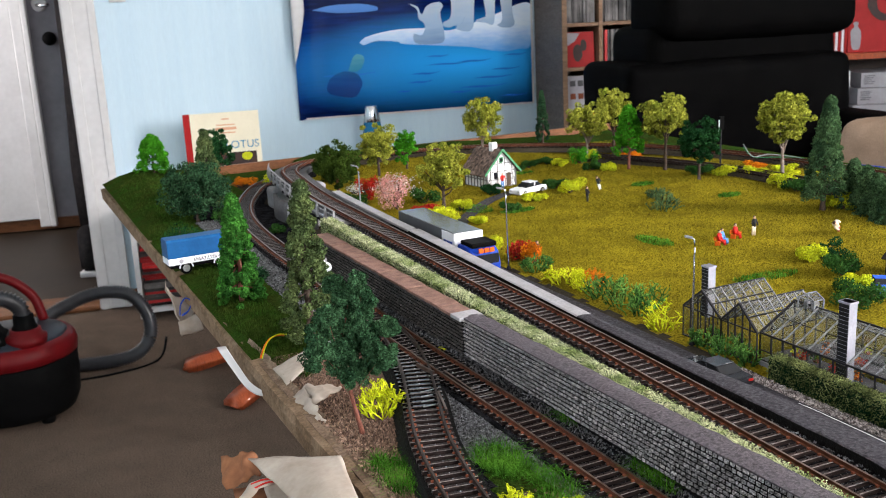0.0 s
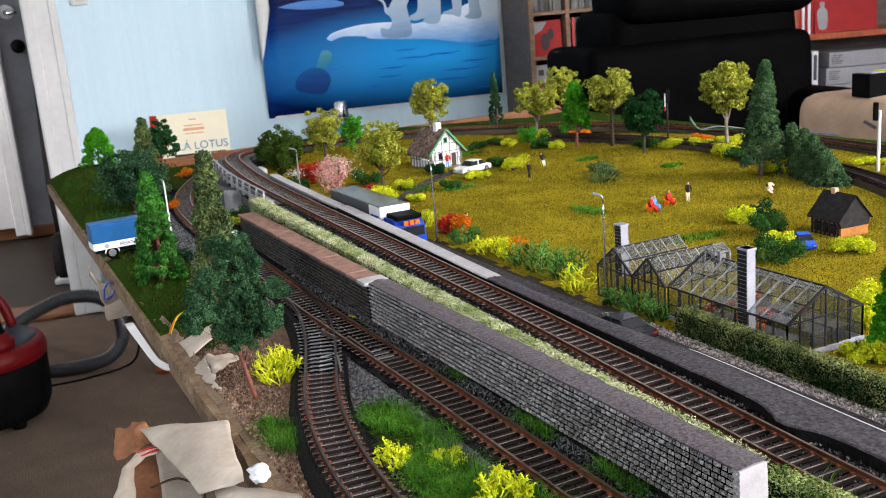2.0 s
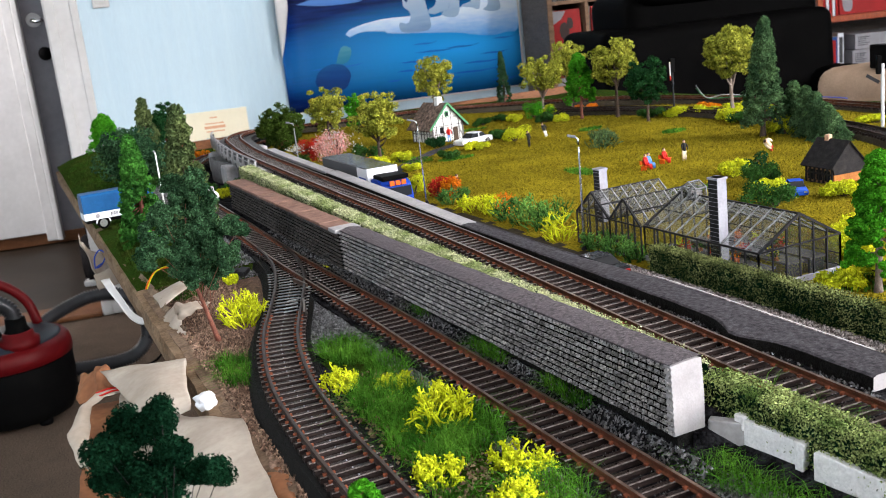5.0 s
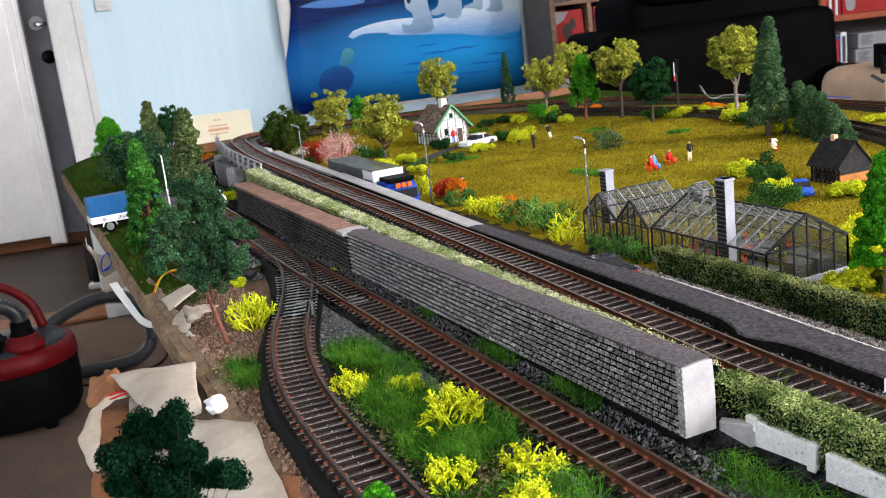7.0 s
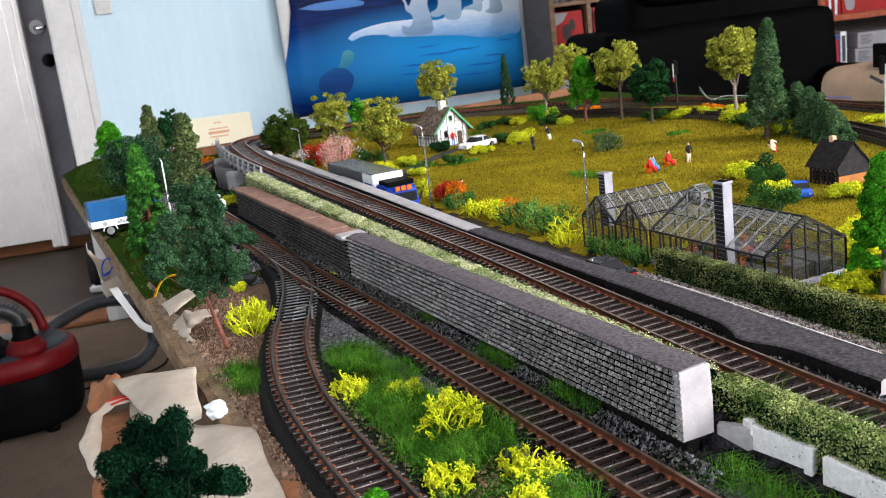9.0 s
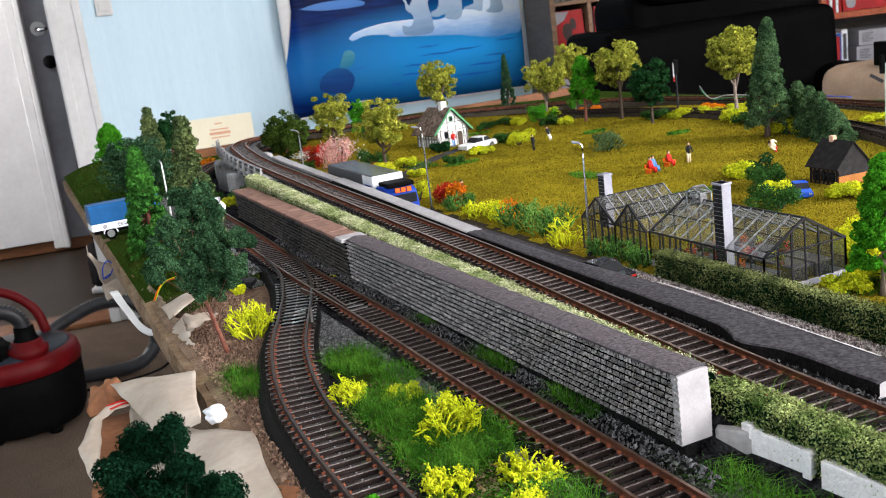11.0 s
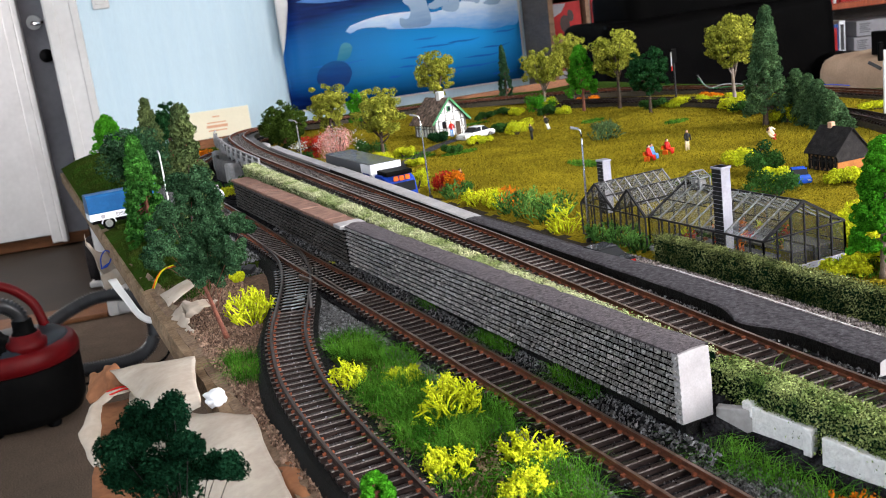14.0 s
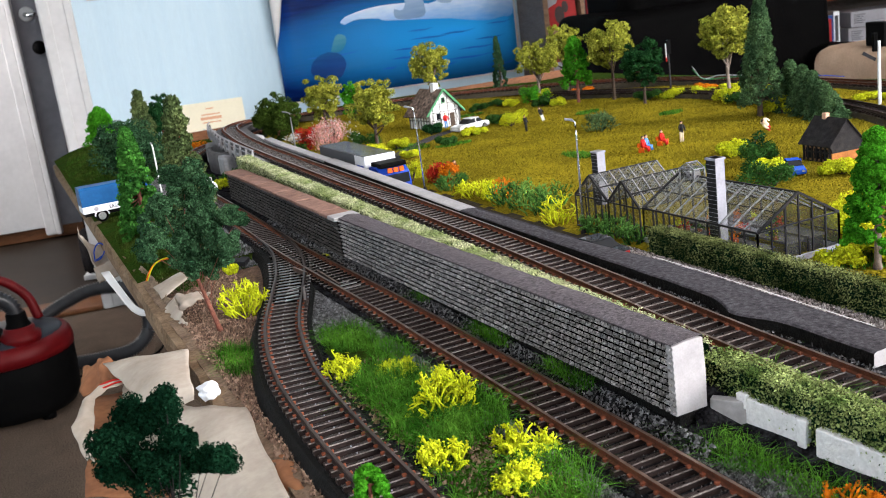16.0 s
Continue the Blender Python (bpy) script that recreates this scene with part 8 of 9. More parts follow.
tree("large blue-green clumpy model tree on a thin red-brown trunk", 0.1645, 0.472, -0.007, 0.089, 0.066, "round", "L_blue", "bark_red", 57, 50, 170, 0.0010, 0.30, lean=(-0.016, -0.006), clump_r=0.0030, boughs=[(-0.0114, 0.0878, 0.0067), (-0.0005, 0.0871, 0.0079), (0.0050, 0.079, 0.0055), (-0.0069, 0.0777, 0.0109), (-0.0205, 0.0756, 0.0073), (-0.0289, 0.0676, 0.0048), (-0.0330, 0.0560, 0.0060), (-0.0262, 0.0590, 0.0075), (-0.0181, 0.0681, 0.0073), (0.0005, 0.0690, 0.0098), (0.0126, 0.0641, 0.0073), (0.0198, 0.0588, 0.0045), (-0.0099, 0.0614, 0.0085), (-0.0143, 0.0509, 0.0085), (-0.0047, 0.0517, 0.01), (0.0061, 0.0522, 0.0085), (0.0073, 0.0417, 0.0079), (-0.0099, 0.0408, 0.0079), (-0.0, 0.0361, 0.0067), (-0.0181, 0.0439, 0.0045), (0.0012, 0.06, 0.01)])
tree("dark green clumpy model tree standing in the torn paper", 0.102, 0.226, -0.034, 0.088, 0.054, "round", "L_pine", "timber", 58, 65, 230, 0.0009, 0.30, clump_r=0.0038, boughs=[(0.0024, 0.0906, 0.0033), (-0.0, 0.0859, 0.0041), (-0.0061, 0.0852, 0.0043), (-0.002, 0.0805, 0.0062), (0.0043, 0.0801, 0.0046), (-0.0137, 0.0815, 0.0043), (-0.0103, 0.0786, 0.0056), (-0.0109, 0.0706, 0.0056), (-0.0037, 0.0719, 0.0056), (0.0032, 0.0661, 0.0046), (0.0053, 0.0725, 0.0041), (0.0116, 0.069, 0.0036), (0.0161, 0.0616, 0.0036), (0.0113, 0.0619, 0.0041), (0.0022, 0.0614, 0.0051), (-0.0140, 0.0697, 0.0041), (-0.007, 0.065, 0.0051)])
tree("small fresh green model tree close to the siding", 0.147, 0.186, -0.010, 0.045, 0.016, "egg", "L_bright", "bark_red", 59, 26, 60, 0.0012, 0.4)

# bushes: lichen and foliage
NEARB = [(0.1905, 0.3475, 0.018, 0.013, "L_yellow"), (0.2115, 0.333, 0.017, 0.008, "L_yellow"), (0.2095, 0.284, 0.022, 0.021, "L_yellow"), (0.191, 0.243, 0.018, 0.011, "L_yellow"), (0.2185, 0.236, 0.022, 0.012, "L_yellow"), (0.2055, 0.215, 0.020, 0.010, "L_yellow"), (0.1835, 0.491, 0.024, 0.024, "L_yellow")]
for i, (x, y, w, h, c) in enumerate(NEARB):
    lichen("lemon yellow lichen bush beside the siding", x, y, -0.004 if x > 0.185 else -0.008, w * 1.1, h * 0.98, c, 70 + i, 110 if h < 0.02 else 170, 0.00058)
lichen("orange-yellow lichen bush by the foam blocks", 0.268, 0.140, -0.004, 0.022, 0.012, "L_orange", 79, 60)
ROADSIDE = [("orange-red bush by the roadside lamp", 0.425, 0.752, 0.020, 0.013, "L_red", 0), ("small orange bush by the roadside lamp", 0.432, 0.735, 0.016, 0.014, "L_orange", 0), ("dark green bush by the road", 0.420, 0.712, 0.022, 0.013, "L_dark", 1), ("yellow-green leafy roadside bush", 0.414, 0.785, 0.020, 0.015, "L_lime", 0), ("lime yellow bush behind the lorry", 0.405, 0.83, 0.020, 0.013, "L_lime", 0),
            ("lemon yellow lichen roadside bush", 0.420, 0.665, 0.026, 0.012, "L_yellow", 1), ("golden yellow lichen roadside bush", 0.423, 0.640, 0.020, 0.014, "L_yellow", 1), ("orange tinted roadside lichen bush", 0.432, 0.640, 0.015, 0.014, "L_orange", 1), ("dark green curly roadside bush", 0.422, 0.612, 0.024, 0.015, "L_mid", 1), ("dark green curly roadside bush", 0.424, 0.590, 0.026, 0.017, "L_mid", 1), ("dark green curly roadside bush", 0.432, 0.565, 0.026, 0.017, "L_mid", 1), ("dark green curly roadside bush", 0.420, 0.565, 0.022, 0.013, "L_dark", 1), ("bright yellow lichen roadside bush", 0.4145, 0.528, 0.022, 0.017, "L_yellow", 1),
            ("curly green bush before the greenhouse", 0.4140, 0.482, 0.016, 0.011, "L_mid", 1), ("curly green bush before the greenhouse", 0.4135, 0.462, 0.020, 0.013, "L_mid", 1), ("curly green bush before the greenhouse", 0.4135, 0.442, 0.014, 0.011, "L_mid", 1)]
for i, (lb, x, y, w, h, c, k) in enumerate(ROADSIDE):
    (lichen if k else shrub)(lb, x, y, -0.0085, w * 1.4, h * 1.38, c.replace("L_mid", "L_curly").replace("L_dark", "L_curly"), 90 + i)
MEADOW = [("blue-green curly meadow bush", 0.706, 0.905, 0.036, 0.014, "L_grey"), ("blue-green curly meadow bush", 0.665, 0.848, 0.038, 0.022, "L_grey"), ("lime yellow bush beside the white car", 0.638, 0.995, 0.032, 0.020, "L_lime"), ("dark green bush beside the white car", 0.637, 1.03, 0.024, 0.014, "L_mid"), ("lime yellow bush before the white car", 0.578, 0.982, 0.024, 0.010, "L_lime"), ("dark green bush by the cottage", 0.553, 1.045, 0.026, 0.014, "L_dark"), ("dark green bush by the lane", 0.527, 0.945, 0.020, 0.013, "L_mid"), ("lime yellow bush by the lane", 0.467, 0.905, 0.020, 0.010, "L_lime"),
          ("pink and white blossom bush", 0.428, 1.045, 0.040, 0.042, "L_pink"), ("deep red shrub by the bridge", 0.424, 1.125, 0.026, 0.032, "L_red"), ("white flowering shrub beside the bridge", 0.392, 1.10, 0.034, 0.016, "L_mid"), ("red-orange low shrub on the bank", 0.452, 1.00, 0.030, 0.010, "L_red"), ("dark green shrub behind the lorry", 0.47, 1.06, 0.034, 0.022, "L_mid"), ("yellow-green shrub under the olive tree", 0.435, 0.945, 0.034, 0.018, "L_lime"), ("yellow-green shrub beside the lane", 0.485, 0.99, 0.026, 0.013, "L_lime"),
          ("lime yellow meadow shrub", 0.775, 1.10, 0.026, 0.012, "L_lime"), ("lime yellow meadow shrub", 0.80, 1.19, 0.034, 0.014, "L_lime"), ("russet shrub at the meadow edge", 0.855, 1.16, 0.034, 0.012, "L_orange"), ("dark green shrub under the olive trees", 0.755, 1.12, 0.024, 0.016, "L_mid"), ("bright green shrub behind the olive tree", 0.775, 1.18, 0.030, 0.026, "L_bright"), ("dark green shrub at the meadow edge", 0.70, 1.20, 0.026, 0.012, "L_mid"), ("dark green shrub at the meadow edge", 0.735, 1.21, 0.026, 0.010, "L_mid"), ("lime shrub at the meadow edge", 0.745, 1.185, 0.020, 0.011, "L_lime"),
          ("lime yellow shrub by the signal", 0.86, 0.975, 0.036, 0.013, "L_lime"), ("lime yellow shrub by the track", 0.885, 0.935, 0.036, 0.014, "L_lime"), ("dark green shrub by the track", 0.842, 0.995, 0.030, 0.013, "L_mid"), ("lime yellow shrub by the pale tree", 0.868, 0.872, 0.034, 0.016, "L_lime"), ("green shrub by the pale tree", 0.856, 0.84, 0.030, 0.016, "L_mid"), ("lime shrub by the spruce", 0.815, 0.735, 0.026, 0.020, "L_lime"), ("lime shrub by the spruce", 0.83, 0.71, 0.022, 0.014, "L_lime"), ("yellow shrub between the tracks", 0.93, 0.985, 0.030, 0.008, "L_orange"), ("lime shrub between the tracks", 0.925, 0.93, 0.030, 0.010, "L_lime"), ("lime shrub between the tracks", 0.94, 0.86, 0.030, 0.008, "L_lime"), ("lime shrub between the tracks", 0.905, 0.70, 0.034, 0.010, "L_lime"), ("lime shrub between the tracks", 0.88, 0.63, 0.034, 0.010, "L_lime"),
          ("dark green bush before the barn", 0.650, 0.604, 0.028, 0.016, "L_dark"), ("dark green bush before the barn", 0.6195, 0.555, 0.032, 0.020, "L_mid"), ("lime yellow bush before the barn", 0.629, 0.600, 0.024, 0.016, "L_lime"), ("lime yellow bush beside the blue car", 0.588, 0.513, 0.022, 0.014, "L_lime"), ("dark green bush beside the blue car", 0.569, 0.486, 0.036, 0.020, "L_mid"), ("olive bush by the barn", 0.615, 0.470, 0.030, 0.011, "L_lime"), ("lime bush behind the greenhouse", 0.520, 0.372, 0.030, 0.016, "L_lime"), ("lime bush behind the greenhouse", 0.498, 0.350, 0.026, 0.014, "L_lime"), ("lemon bush by the pale tree", 0.475, 0.312, 0.026, 0.016, "L_lime"), ("lime bush by the pale tree", 0.455, 0.318, 0.022, 0.010, "L_lime"), ("lime bush at the meadow edge", 0.50, 0.29, 0.026, 0.018, "L_lime")]
for i, (lb, x, y, w, h, c) in enumerate(MEADOW):
    if "curly" in lb:
        lichen(lb, x, y, on(x, y), w, h, c, 200 + i, 120)
    else:
        shrub(lb, x, y, on(x, y), w, h, c, 200 + i, n=2200)
shrub("white blossoms over the bridge shrub", 0.392, 1.098, 0.008, 0.034, 0.012, "L_white", 260, n=160)
shrub("pale blossoms over the pink bush", 0.428, 1.043, 0.002, 0.042, 0.040, "L_white", 261, n=260)
LEFTB = [("orange flowering bush on the bank", 0.243, 1.07, 0.020, 0.012, "L_orange"), ("green bush on the bank", 0.235, 1.09, 0.028, 0.018, "L_mid"), ("orange bush at the far corner", 0.315, 1.34, 0.030, 0.014, "L_orange"), ("dark green bush at the far corner", 0.285, 1.36, 0.040, 0.016, "L_moss"), ("dark green ground bush beside the track", 0.265, 0.985, 0.020, 0.012, "L_mid"), ("yellow-green bush under the bridge", 0.270, 0.925, 0.020, 0.012, "L_lime"), ("green bush under the bridge", 0.280, 0.945, 0.022, 0.014, "L_mid"), ("low blue-green bush beside the thuja", 0.196, 0.815, 0.022, 0.014, "L_blue"), ("yellow-green plants on the far corner", 0.345, 1.30, 0.022, 0.02, "L_lime"), ("small lemon bush by the debris", 0.1990, 0.590, 0.008, 0.007, "L_yellow"), ("yellow tuft at the wall foot", 0.252, 0.555, 0.010, 0.004, "L_yellow"), ("dark green bank shrub", 0.17, 1.02, 0.05, 0.016, "L_dark")]
for i, (lb, x, y, w, h, c) in enumerate(LEFTB):
    shrub(lb, x, y, on(x, y), w, h, c, 300 + i, n=900)

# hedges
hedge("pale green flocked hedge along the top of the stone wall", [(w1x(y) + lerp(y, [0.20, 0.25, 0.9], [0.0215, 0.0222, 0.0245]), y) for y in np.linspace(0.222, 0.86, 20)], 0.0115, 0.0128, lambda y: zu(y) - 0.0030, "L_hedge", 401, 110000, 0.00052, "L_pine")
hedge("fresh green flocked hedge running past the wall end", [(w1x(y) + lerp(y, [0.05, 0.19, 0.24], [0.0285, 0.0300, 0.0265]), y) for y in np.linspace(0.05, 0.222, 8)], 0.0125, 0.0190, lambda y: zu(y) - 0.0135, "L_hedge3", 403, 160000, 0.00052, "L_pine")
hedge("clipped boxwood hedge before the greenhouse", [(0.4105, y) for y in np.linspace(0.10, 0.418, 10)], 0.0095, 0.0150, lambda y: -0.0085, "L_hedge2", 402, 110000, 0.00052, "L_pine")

# ---------- paper, debris and wires along the raw edge ----------


def sheet(name, label, category, f, nu, nv, material, crumple=0.0015, seed=0, thick=0.0004, freq=60, parent=None):
    """A sheet of paper over the unit square by f(u, v), crumpled, with thickness."""
    top = []
    for i in range(nu + 1):
        for j in range(nv + 1):
            p = Vector(f(i / nu, j / nv))
            n = noise.noise(p * freq + Vector((seed, 0, 0)))
            n2 = noise.noise(p * freq + Vector((0, seed + 9, 0)))
            top.append(p + Vector((n2, n, abs(n) * 1.2)) * crumple)
    vs = top + [p - Vector((0, 0, thick)) for p in top]
    o, fs = len(top), []
    for i in range(nu):
        for j in range(nv):
            a = i * (nv + 1) + j
            q = (a, a + nv + 1, a + nv + 2, a + 1)
            fs += [q, tuple(k + o for k in q[::-1])]
    rim = [(i * (nv + 1), (i + 1) * (nv + 1)) for i in range(nu)] + [(nu * (nv + 1) + j, nu * (nv + 1) + j + 1) for j in range(nv)]
    rim += [((i + 1) * (nv + 1) + nv, i * (nv + 1) + nv) for i in range(nu)] + [(j + 1, j) for j in range(nv)]
    fs += [(b, a, a + o, b + o) for a, b in rim]
    ob = mesh_ob(name, vs, fs, M[material], parent, smooth=True)
    return ob if parent is not None else tagged(ob, label, category)


def patch(c00, c10, c11, c01, bow=0.0, dip=0.0):
    """Bilinear patch of four corners with a bow."""
    a, b, c, d = (Vector(q) for q in (c00, c10, c11, c01))
    return lambda u, v: a.lerp(b, u).lerp(d.lerp(c, u), v) + Vector((0, 0, bow * math.sin(math.pi * u) * math.sin(math.pi * v) + dip * math.sin(math.pi * v)))


pb = thing("torn_paper_bag", "torn open brown and cream paper bag at the board edge", "paper")
sheet("upper_flap", "", "", patch((0.1031, 0.4876, -0.014), (0.1417, 0.4446, -0.004), (0.1314, 0.3756, -0.006), (0.1142, 0.3885, -0.012), 0.004), 18, 18, "paper", 0.0011, 1, parent=pb)
sheet("lower_flap", "", "", patch((0.1215, 0.398, -0.014), (0.1485, 0.350, -0.0055), (0.1405, 0.255, -0.006), (0.100, 0.262, -0.026), 0.003), 18, 20, "paper", 0.0012, 2, parent=pb)
SIDE_A = [Vector(p) for p in ((0.1148, 0.4729, -0.020), (0.0984, 0.4684, -0.019), (0.0881, 0.4538, -0.020), (0.0809, 0.4336, -0.024), (0.0810, 0.4249, -0.028), (0.0835, 0.4060, -0.032))]
SIDE_B = [Vector(p) for p in ((0.1149, 0.4650, -0.020), (0.1009, 0.4598, -0.019), (0.0941, 0.4522, -0.020), (0.0911, 0.4316, -0.024), (0.0882, 0.4178, -0.028), (0.0860, 0.4000, -0.032))]


def side_strip(u, v):
    k = min(int(v * 5), 4)
    a, b = SIDE_A[k].lerp(SIDE_A[k + 1], v * 5 - k), SIDE_B[k].lerp(SIDE_B[k + 1], v * 5 - k)
    return a.lerp(b, u) + Vector((0, 0, 0.0015 * math.sin(math.pi * u)))


sheet("side_flap", "", "", side_strip, 8, 30, "paper", 0.0012, 3, freq=100, parent=pb)
sheet("bag_inside", "", "", patch((0.0945, 0.4960, -0.034), (0.1296, 0.4880, -0.034), (0.1151, 0.3537, -0.038), (0.0790, 0.3822, -0.038), -0.003), 10, 14, "paper_brown", 0.0012, 4, parent=pb)
sheet("bag_rim", "", "", patch((0.0896, 0.4878, -0.030), (0.0926, 0.5120, -0.024), (0.1074, 0.4911, -0.012), (0.1083, 0.4798, -0.022), 0.004), 12, 12, "paper_brown", 0.0042, 5, freq=120, parent=pb)
sheet("lining", "", "", patch((0.1109, 0.4950, -0.031), (0.1249, 0.4637, -0.031), (0.1144, 0.3456, -0.034), (0.0984, 0.4012, -0.034), -0.001), 8, 12, "paper", 0.0008, 8, parent=pb)
sheet("torn_scrap", "", "", patch((0.139, 0.305, -0.011), (0.150, 0.298, -0.007), (0.148, 0.262, -0.008), (0.138, 0.262, -0.016), 0.003), 6, 10, "paper_brown", 0.003, 6, freq=120, parent=pb)
v, f = join(tube_data(spline([(0.098, 0.4640, -0.0175), (0.1051, 0.4646, -0.0168), (0.1145, 0.4635, -0.0185)], 0.002), 0.0005, 5), tube_data(spline([(0.099, 0.4600, -0.0180), (0.107, 0.4620, -0.0176), (0.115, 0.4600, -0.0190)], 0.002), 0.0005, 5))
mesh_ob("red_wire", v, f, M["red"], pb, "thin red wires")
v, f = tube_data(spline([(0.098, 0.432, -0.023), (0.110, 0.428, -0.020), (0.117, 0.415, -0.019), (0.120, 0.422, -0.018), (0.116, 0.428, -0.018)], 0.0015), 0.0006, 5)
mesh_ob("brown_wire", v, f, M["hair"], pb, "thin brown wire")

sheet("crumpled_paper", "crumpled cream paper strip folded over the board edge", "paper", patch((0.146, 0.540, -0.012), (0.154, 0.540, 0.000), (0.172, 0.522, 0.000), (0.151, 0.520, -0.006), 0.004), 18, 12, "paper", 0.0032, 11, freq=190)
sheet("crumpled_paper", "twisted cream paper hanging over the board edge", "paper", patch((0.143, 0.545, -0.012), (0.152, 0.540, -0.002), (0.150, 0.492, -0.006), (0.144, 0.500, -0.018), 0.003), 10, 16, "paper", 0.003, 12, freq=170)
sheet("paper_strip", "white paper strip curling off the board edge", "paper", patch((0.121, 0.634, 0.002), (0.1262, 0.629, 0.003), (0.1465, 0.572, -0.011), (0.1448, 0.577, -0.015), -0.003, -0.014), 8, 18, "white_paint", 0.001, 13)
sheet("tape_strip", "beige tape strip across the board rim", "tape", patch((0.147, 0.592, -0.005), (0.174, 0.598, 0.002), (0.168, 0.572, 0.001), (0.147, 0.560, -0.006), 0.001), 10, 8, "paper", 0.001, 14)
sheet("tape_strip", "beige paper lining along the rough board edge", "tape", patch((0.1425, 0.66, -0.013), (0.150, 0.66, -0.004), (0.152, 0.500, -0.005), (0.1435, 0.500, -0.014), 0.001), 6, 60, "rim_paper", 0.0016, 15, freq=140)
cup = thing("paper_cornet", "torn cream paper cornet with a blue wire at the board edge", "paper")
def cornet(u, v):
    a = -0.3 + 3.9 * u
    k = 0.35 + 0.65 * v
    rim = 0.007 * math.sin(2.3 * a + 0.6) + (0.012 if u < 0.12 else 0.0)
    return (0.1365 - 0.0145 * k * math.cos(a), 0.846 + 0.012 * k * math.sin(a), -0.046 + 0.030 * v ** 0.8 + rim * v)


sheet("outer_fold", "", "", cornet, 22, 12, "paper", 0.0022, 16, freq=110, parent=cup)
sheet("inner_fold", "", "", patch((0.128, 0.834, -0.036), (0.146, 0.830, -0.030), (0.149, 0.832, -0.046), (0.130, 0.838, -0.052), -0.003), 10, 10, "paper", 0.002, 18, freq=90, parent=cup)
v, f = tube_data(spline([(0.130, 0.834, -0.030), (0.131, 0.832, -0.020), (0.136, 0.830, -0.014), (0.140, 0.829, -0.019), (0.135, 0.828, -0.027), (0.130, 0.827, -0.028), (0.138, 0.826, -0.024)], 0.002), 0.0006, 6)
mesh_ob("blue_wire", v, f, M["wire_blue"], cup, "bright blue wire")
ow = thing("orange_wire", "orange and yellow wire looping over the board rim", "wire")
v, f = tube_data(spline([(0.1465, 0.618, -0.016), (0.1460, 0.620, -0.009), (0.150, 0.626, -0.003), (0.156, 0.633, 0.001), (0.164, 0.640, 0.001), (0.172, 0.645, -0.002)], 0.002), 0.0006, 6)
mesh_ob("strand", v, f, M["wire_orange"], ow, smooth=True)
v, f = tube_data(spline([(0.1475, 0.617, -0.016), (0.1470, 0.619, -0.009), (0.151, 0.625, -0.0024), (0.157, 0.632, 0.0018), (0.165, 0.639, 0.002), (0.173, 0.644, -0.001)], 0.002), 0.0004, 6)
mesh_ob("strand", v, f, M["L_yellow"], ow, "yellow strand", smooth=True)


def lump(name, label, category, x, y, z, r, material, seed, flat=0.7):
    bm = bmesh.new()
    bmesh.ops.create_icosphere(bm, subdivisions=3, radius=r)
    for v in bm.verts:
        n = noise.noise(v.co * (1.8 / r) + Vector((seed, 0, 0)))
        v.co *= 1 + 0.45 * n + (0.25 * noise.noise(v.co * (5.5 / r)) if name == "paper_tissue" else 0.0)
        v.co.z *= flat
    ob = part(name, bm, M[material], smooth=True)
    ob.location = (x, y, z)
    return tagged(ob, label, category)


lump("paper_tissue", "small white crumpled tissue on the board rim", "tissue", 0.1375, 0.372, -0.002, 0.0050, "truck_white", 3)
lump("rim_stone", "broken brown stone chunk on the rim", "stone", 0.149, 0.300, -0.009, 0.0042, "gravel_bits", 4)
lump("rim_stone", "broken pale stone chunk on the rim", "stone", 0.1515, 0.272, -0.009, 0.0034, "cream", 5)
lump("rim_stone", "broken brown stone chunk on the rim", "stone", 0.147, 0.330, -0.010, 0.0036, "gravel_bits", 6)
for i, (x, y, s, a) in enumerate(((0.204, 0.606, 0.0042, 20), (0.2085, 0.600, 0.005, 55), (0.202, 0.622, 0.004, 80))):
    db = boxpart("grey_rubble", (-s, s, -s * 0.6, s * 0.6, 0, s * 0.7), M["frame_grey"], bevel=0.0005)
    db.matrix_world = pose(x, y, -0.005, 8, -6, a)
    tagged(db, "dark grey rubble slab lying beside the track", "rubble")
tw_ = thing("pale_twig", "pale broken twig lying on the gravel", "twig")
v, f = tube_data(spline([(0.180, 0.602, -0.003), (0.190, 0.606, 0.0), (0.200, 0.612, 0.001), (0.205, 0.622, 0.004)], 0.003), 0.0009, 6)
mesh_ob("stick", v, f, M["plaster"], tw_, smooth=True)

# pale foam blocks past the wall's end


def foam_block(x0, y0, x1, y1, z0, h, t, tab, mt="foam_bead", label="pale beaded foam block lying before the hedge"):
    """A straight cut block, front towards the lower line, with a small tab on its near upper corner."""
    L = math.hypot(x1 - x0, y1 - y0)
    bm = bmesh.new()
    box(bm, 0, L, 0, t, 0, h, bevel=0.0004)
    if tab:
        box(bm, 0.0, 0.0042, -0.0004, t + 0.0006, h - 0.004, h + 0.0012, bevel=0.0005)
        box(bm, L - 0.0035, L, -0.0012, t, h - 0.009, h + 0.0006, bevel=0.0005)
    ob = part("foam_block", bm, M[mt])
    ob.matrix_world = Matrix.Translation((x0, y0, z0)) @ Matrix.Rotation(math.atan2(y1 - y0, x1 - x0), 4, "Z")
    return tagged(ob, label, "foam block", group="foam blocks")


foam_block(0.2830, 0.2030, 0.2850, 0.1735, -0.0020, 0.0108, 0.0045, True)
foam_block(0.2762, 0.2085, 0.2836, 0.1985, -0.0030, 0.0105, 0.0040, False, "concrete", "small grey foam piece wedged beside the wall end")
foam_block(0.2835, 0.1690, 0.2865, 0.1250, -0.0020, 0.0108, 0.0045, False)

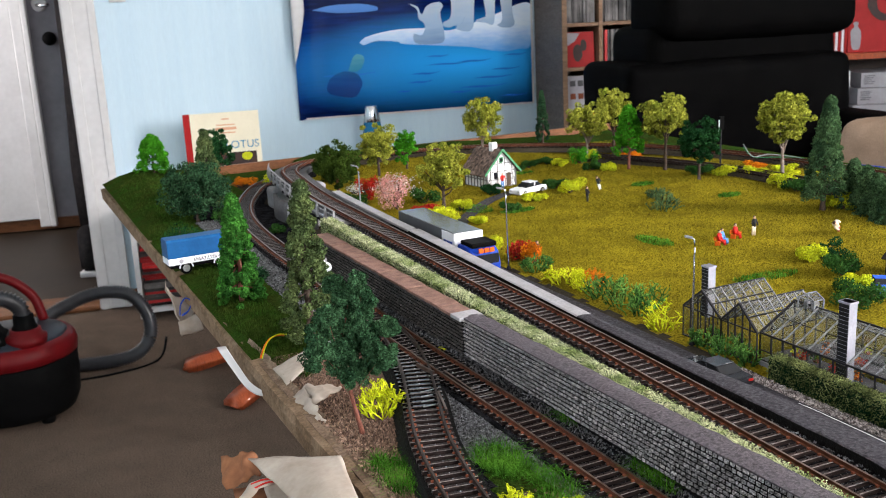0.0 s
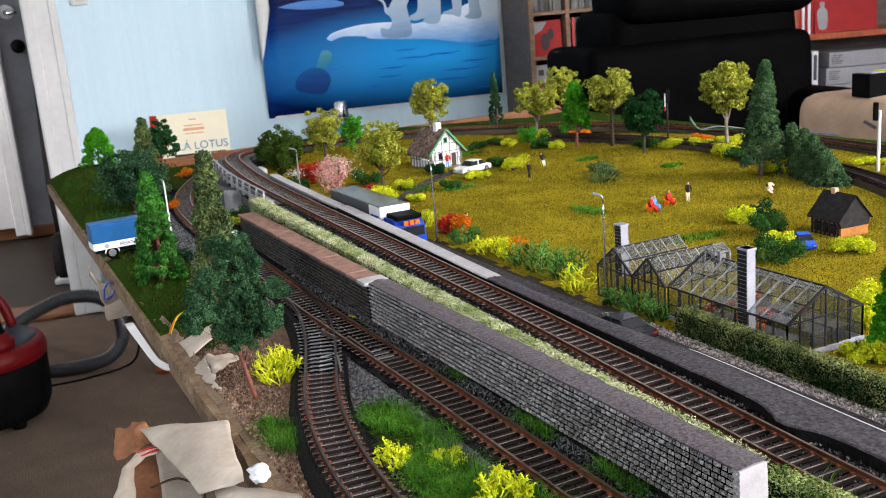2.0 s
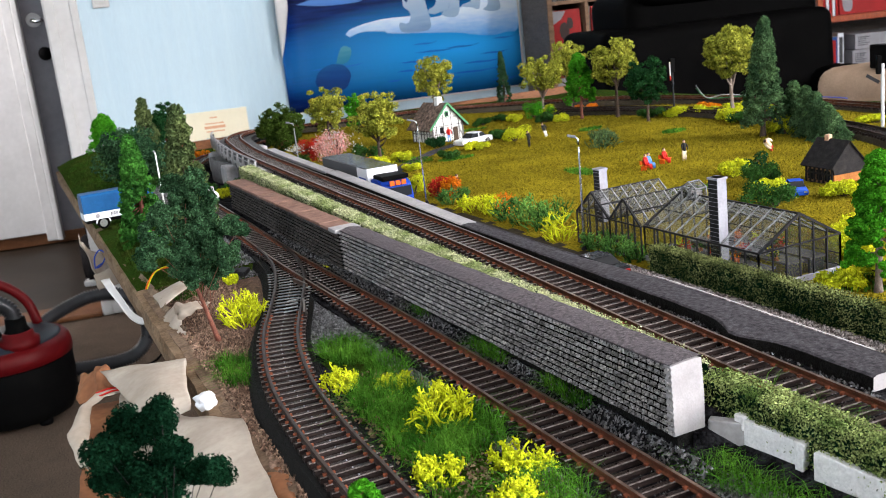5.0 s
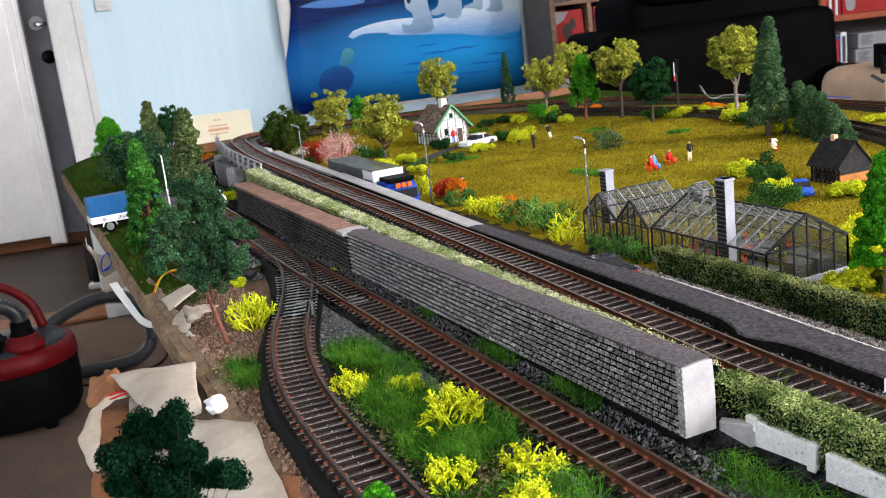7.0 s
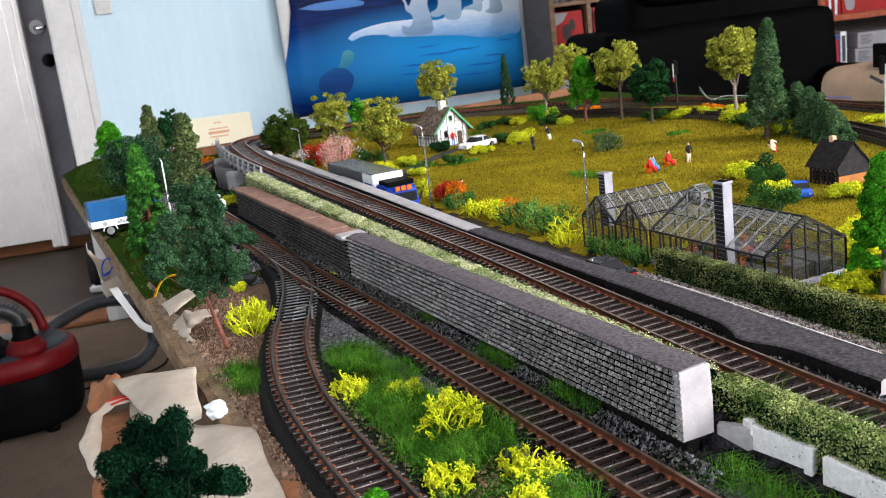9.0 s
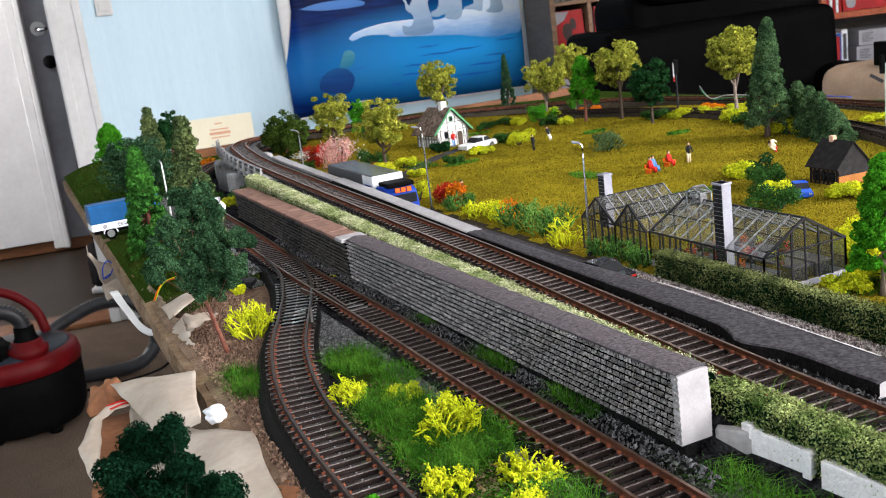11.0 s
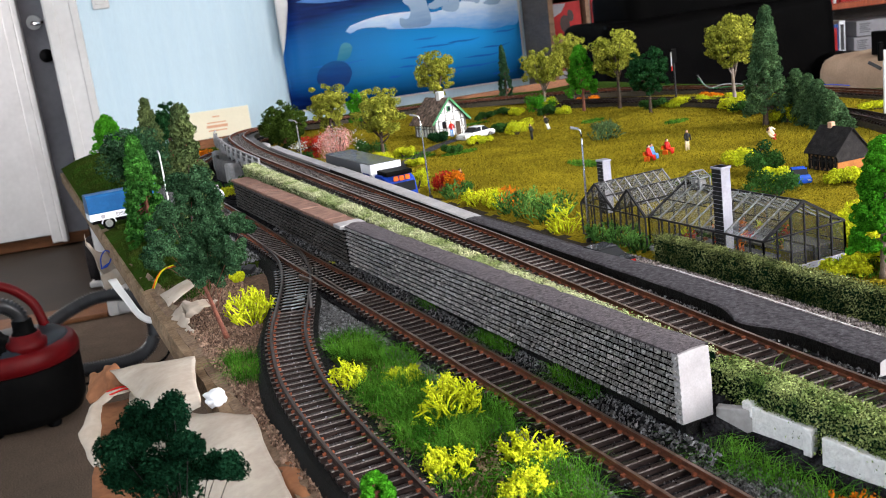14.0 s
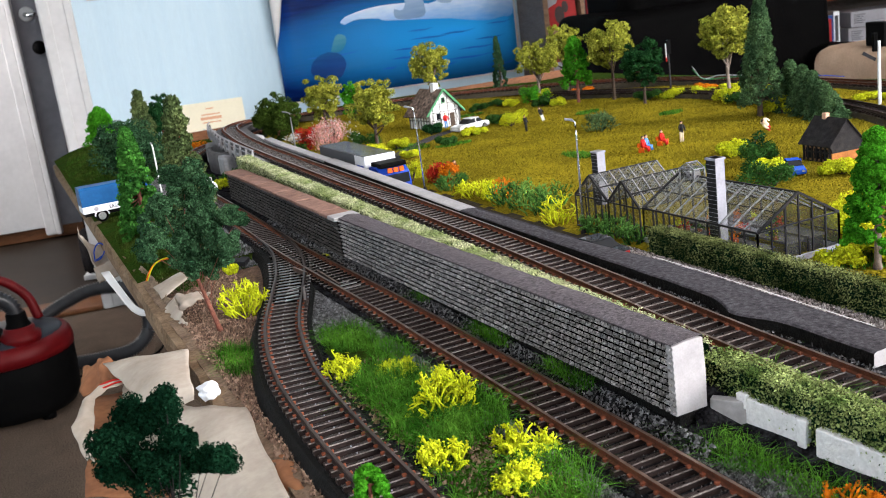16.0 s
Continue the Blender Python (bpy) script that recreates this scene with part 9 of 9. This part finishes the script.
# ---------- grass, ballast chips and flock: uncounted stuff ----------
GL = "spring green static grass tufts"
for i, (x, y, rx, ry, n, h) in enumerate(((0.209, 0.392, 0.012, 0.020, 2600, 0.006), (0.219, 0.362, 0.009, 0.018, 1400, 0.005), (0.203, 0.315, 0.015, 0.030, 4200, 0.0075), (0.217, 0.275, 0.013, 0.022, 3000, 0.0075), (0.200, 0.272, 0.014, 0.026, 3000, 0.0075), (0.214, 0.212, 0.012, 0.022, 1800, 0.007), (0.190, 0.225, 0.008, 0.03, 900, 0.005), (0.2578, 0.335, 0.0030, 0.018, 620, 0.006), (0.2590, 0.272, 0.003, 0.018, 620, 0.006), (0.268, 0.196, 0.008, 0.024, 1700, 0.0052), (0.272, 0.150, 0.008, 0.030, 1300, 0.0055), (0.2585, 0.412, 0.002, 0.010, 300, 0.005), (0.160, 0.415, 0.010, 0.024, 2200, 0.006), (0.300, 0.19, 0.004, 0.03, 260, 0.009))):
    grass(GL, x, y, rx, ry, "L_grass", 500 + i, int(n * 0.55), h * 1.15, 0.00024, 2.6, (lambda a, b: zu(b) - 0.003) if x > 0.295 else (lambda a, b: 0.0005) if 0.2575 < x < 0.2645 else None)
for i, (x, y, rx, ry, n) in enumerate(((0.165, 0.74, 0.02, 0.12, 9000), (0.17, 1.0, 0.028, 0.16, 9000), (0.19, 1.28, 0.045, 0.16, 9000), (0.165, 0.62, 0.018, 0.05, 3000))):
    grass("deep green flock blades on the bank", x, y, rx, ry, "L_dgrass", 530 + i, n, 0.0035, 0.0004, 0.8)
for i, (x, y, rx, ry) in enumerate(((0.566, 0.735, 0.012, 0.026), (0.535, 0.945, 0.022, 0.010), (0.565, 0.585, 0.035, 0.010), (0.50, 0.985, 0.02, 0.03), (0.66, 1.17, 0.03, 0.01), (0.655, 1.05, 0.02, 0.012), (0.47, 0.32, 0.02, 0.02), (0.775, 0.865, 0.016, 0.008), (0.74, 0.985, 0.016, 0.01))):
    grass("green grass strip on the golden meadow", x, y, rx, ry, "L_grass", 545 + i, 900, 0.0035, 0.0005, 0.7)
rng = np.random.default_rng(77)
n = 110000
px, py = rng.uniform(0.43, 0.98, n), rng.uniform(0.22, 1.36, n)
b = np.stack((px, py, np.array([gz(float(p), float(q)) for p, q in zip(px, py)]) - 0.0002), axis=1)
v, f = blades(b, 0.0022, 0.0005, rng, 1.1)
tagged(mesh_ob("meadow_flock", v, f, M["L_dry"]), "golden olive flock fibres of the meadow", "grass", kind="stuff")


def near_track(x, y):
    """Whether a spot lies under the lower rails and sleepers."""
    return abs(x - lerp(y, [-0.15, 0.42, 0.52, 0.60, 0.75, 0.9, 1.03], [0.2418, 0.2415, 0.239, 0.238, 0.240, 0.2405, 0.247])) < 0.0134


def scatter(n, x0, x1, y0, y1, keep, size, material, label, zf, seed, lift=0.0003):
    rng = np.random.default_rng(seed)
    c = []
    while len(c) < n:
        x, y = float(rng.uniform(x0, x1)), float(rng.uniform(y0, y1))
        if keep(x, y):
            c.append((x, y, zf(x, y) + lift))
    v, f = bits(np.array(c), size, rng)
    return tagged(mesh_ob("chippings", v, f, M[material]), label, "gravel", kind="stuff")


island = lambda x, y: (x > branch_x(y) + 0.0138) and not near_track(x, y) and (x < w1x(y) or y < 0.21)
scatter(26000, 0.18, 0.275, 0.10, 0.62, lambda x, y: island(x, y) and (abs(x - 0.2418) < 0.024 or x > 0.22 or y > 0.40), 0.00075, "stone_bits", "grey black ballast chips beside the rails", lambda x, y: max(gz(x, y), -0.0036), 601)
scatter(4600, 0.252, 0.275, 0.19, 0.70, lambda x, y: w1x(y) - 0.0085 < x < w1x(y) + 0.0012, 0.00068, "stone_bits", "coarse grey chips along the wall foot", lambda x, y: lerp(x - w1x(y), [-0.0065, -0.0035, -0.0005], [-0.0042, -0.0015, 0.0013]), 610)
scatter(9000, 0.20, 0.30, 0.60, 1.10, lambda x, y: not near_track(x, y) and x < w1x(y), 0.0009, "stone_bits", "grey black ballast chips by the far track", gz, 602)
scatter(6000, 0.229, 0.2545, 0.10, 1.0, lambda x, y: near_track(x, y), 0.0006, "stone_bits", "fine chips between the sleepers", lambda x, y: -0.0024, 603)
scatter(12000, 0.280, 0.336, 0.08, 0.86, lambda x, y: x > w1x(y) + 0.0255 and x < w2x(y), 0.0007, "stone_bits", "grey ballast chips along the upper line", lambda x, y: zu(y) - 0.0026, 604)
scatter(9000, 0.150, 0.20, 0.36, 0.62, lambda x, y: x < branch_x(y) - 0.0165, 0.0009, "gravel_bits", "red brown gravel by the siding", gz, 605)
scatter(3500, 0.150, 0.160, 0.22, 0.40, lambda x, y: x < branch_x(y) - 0.0165, 0.0009, "gravel_bits", "red brown gravel along the rim", gz, 606)
scatter(7000, 0.3950, 0.4065, 0.10, 0.46, lambda x, y: True, 0.0008, "kerb_bits", "pale pinkish chips along the road verge", lambda x, y: -0.0088, 607)
scatter(1500, 0.185, 0.225, 0.20, 0.36, island, 0.0009, "gravel_bits", "brown gravel between the grass tufts", gz, 608)
scatter(900, 0.1480, 0.1530, 0.16, 0.50, lambda x, y: True, 0.0009, "gravel_bits", "brown gravel crumbs on the board rim", lambda x, y: -0.0066, 609)
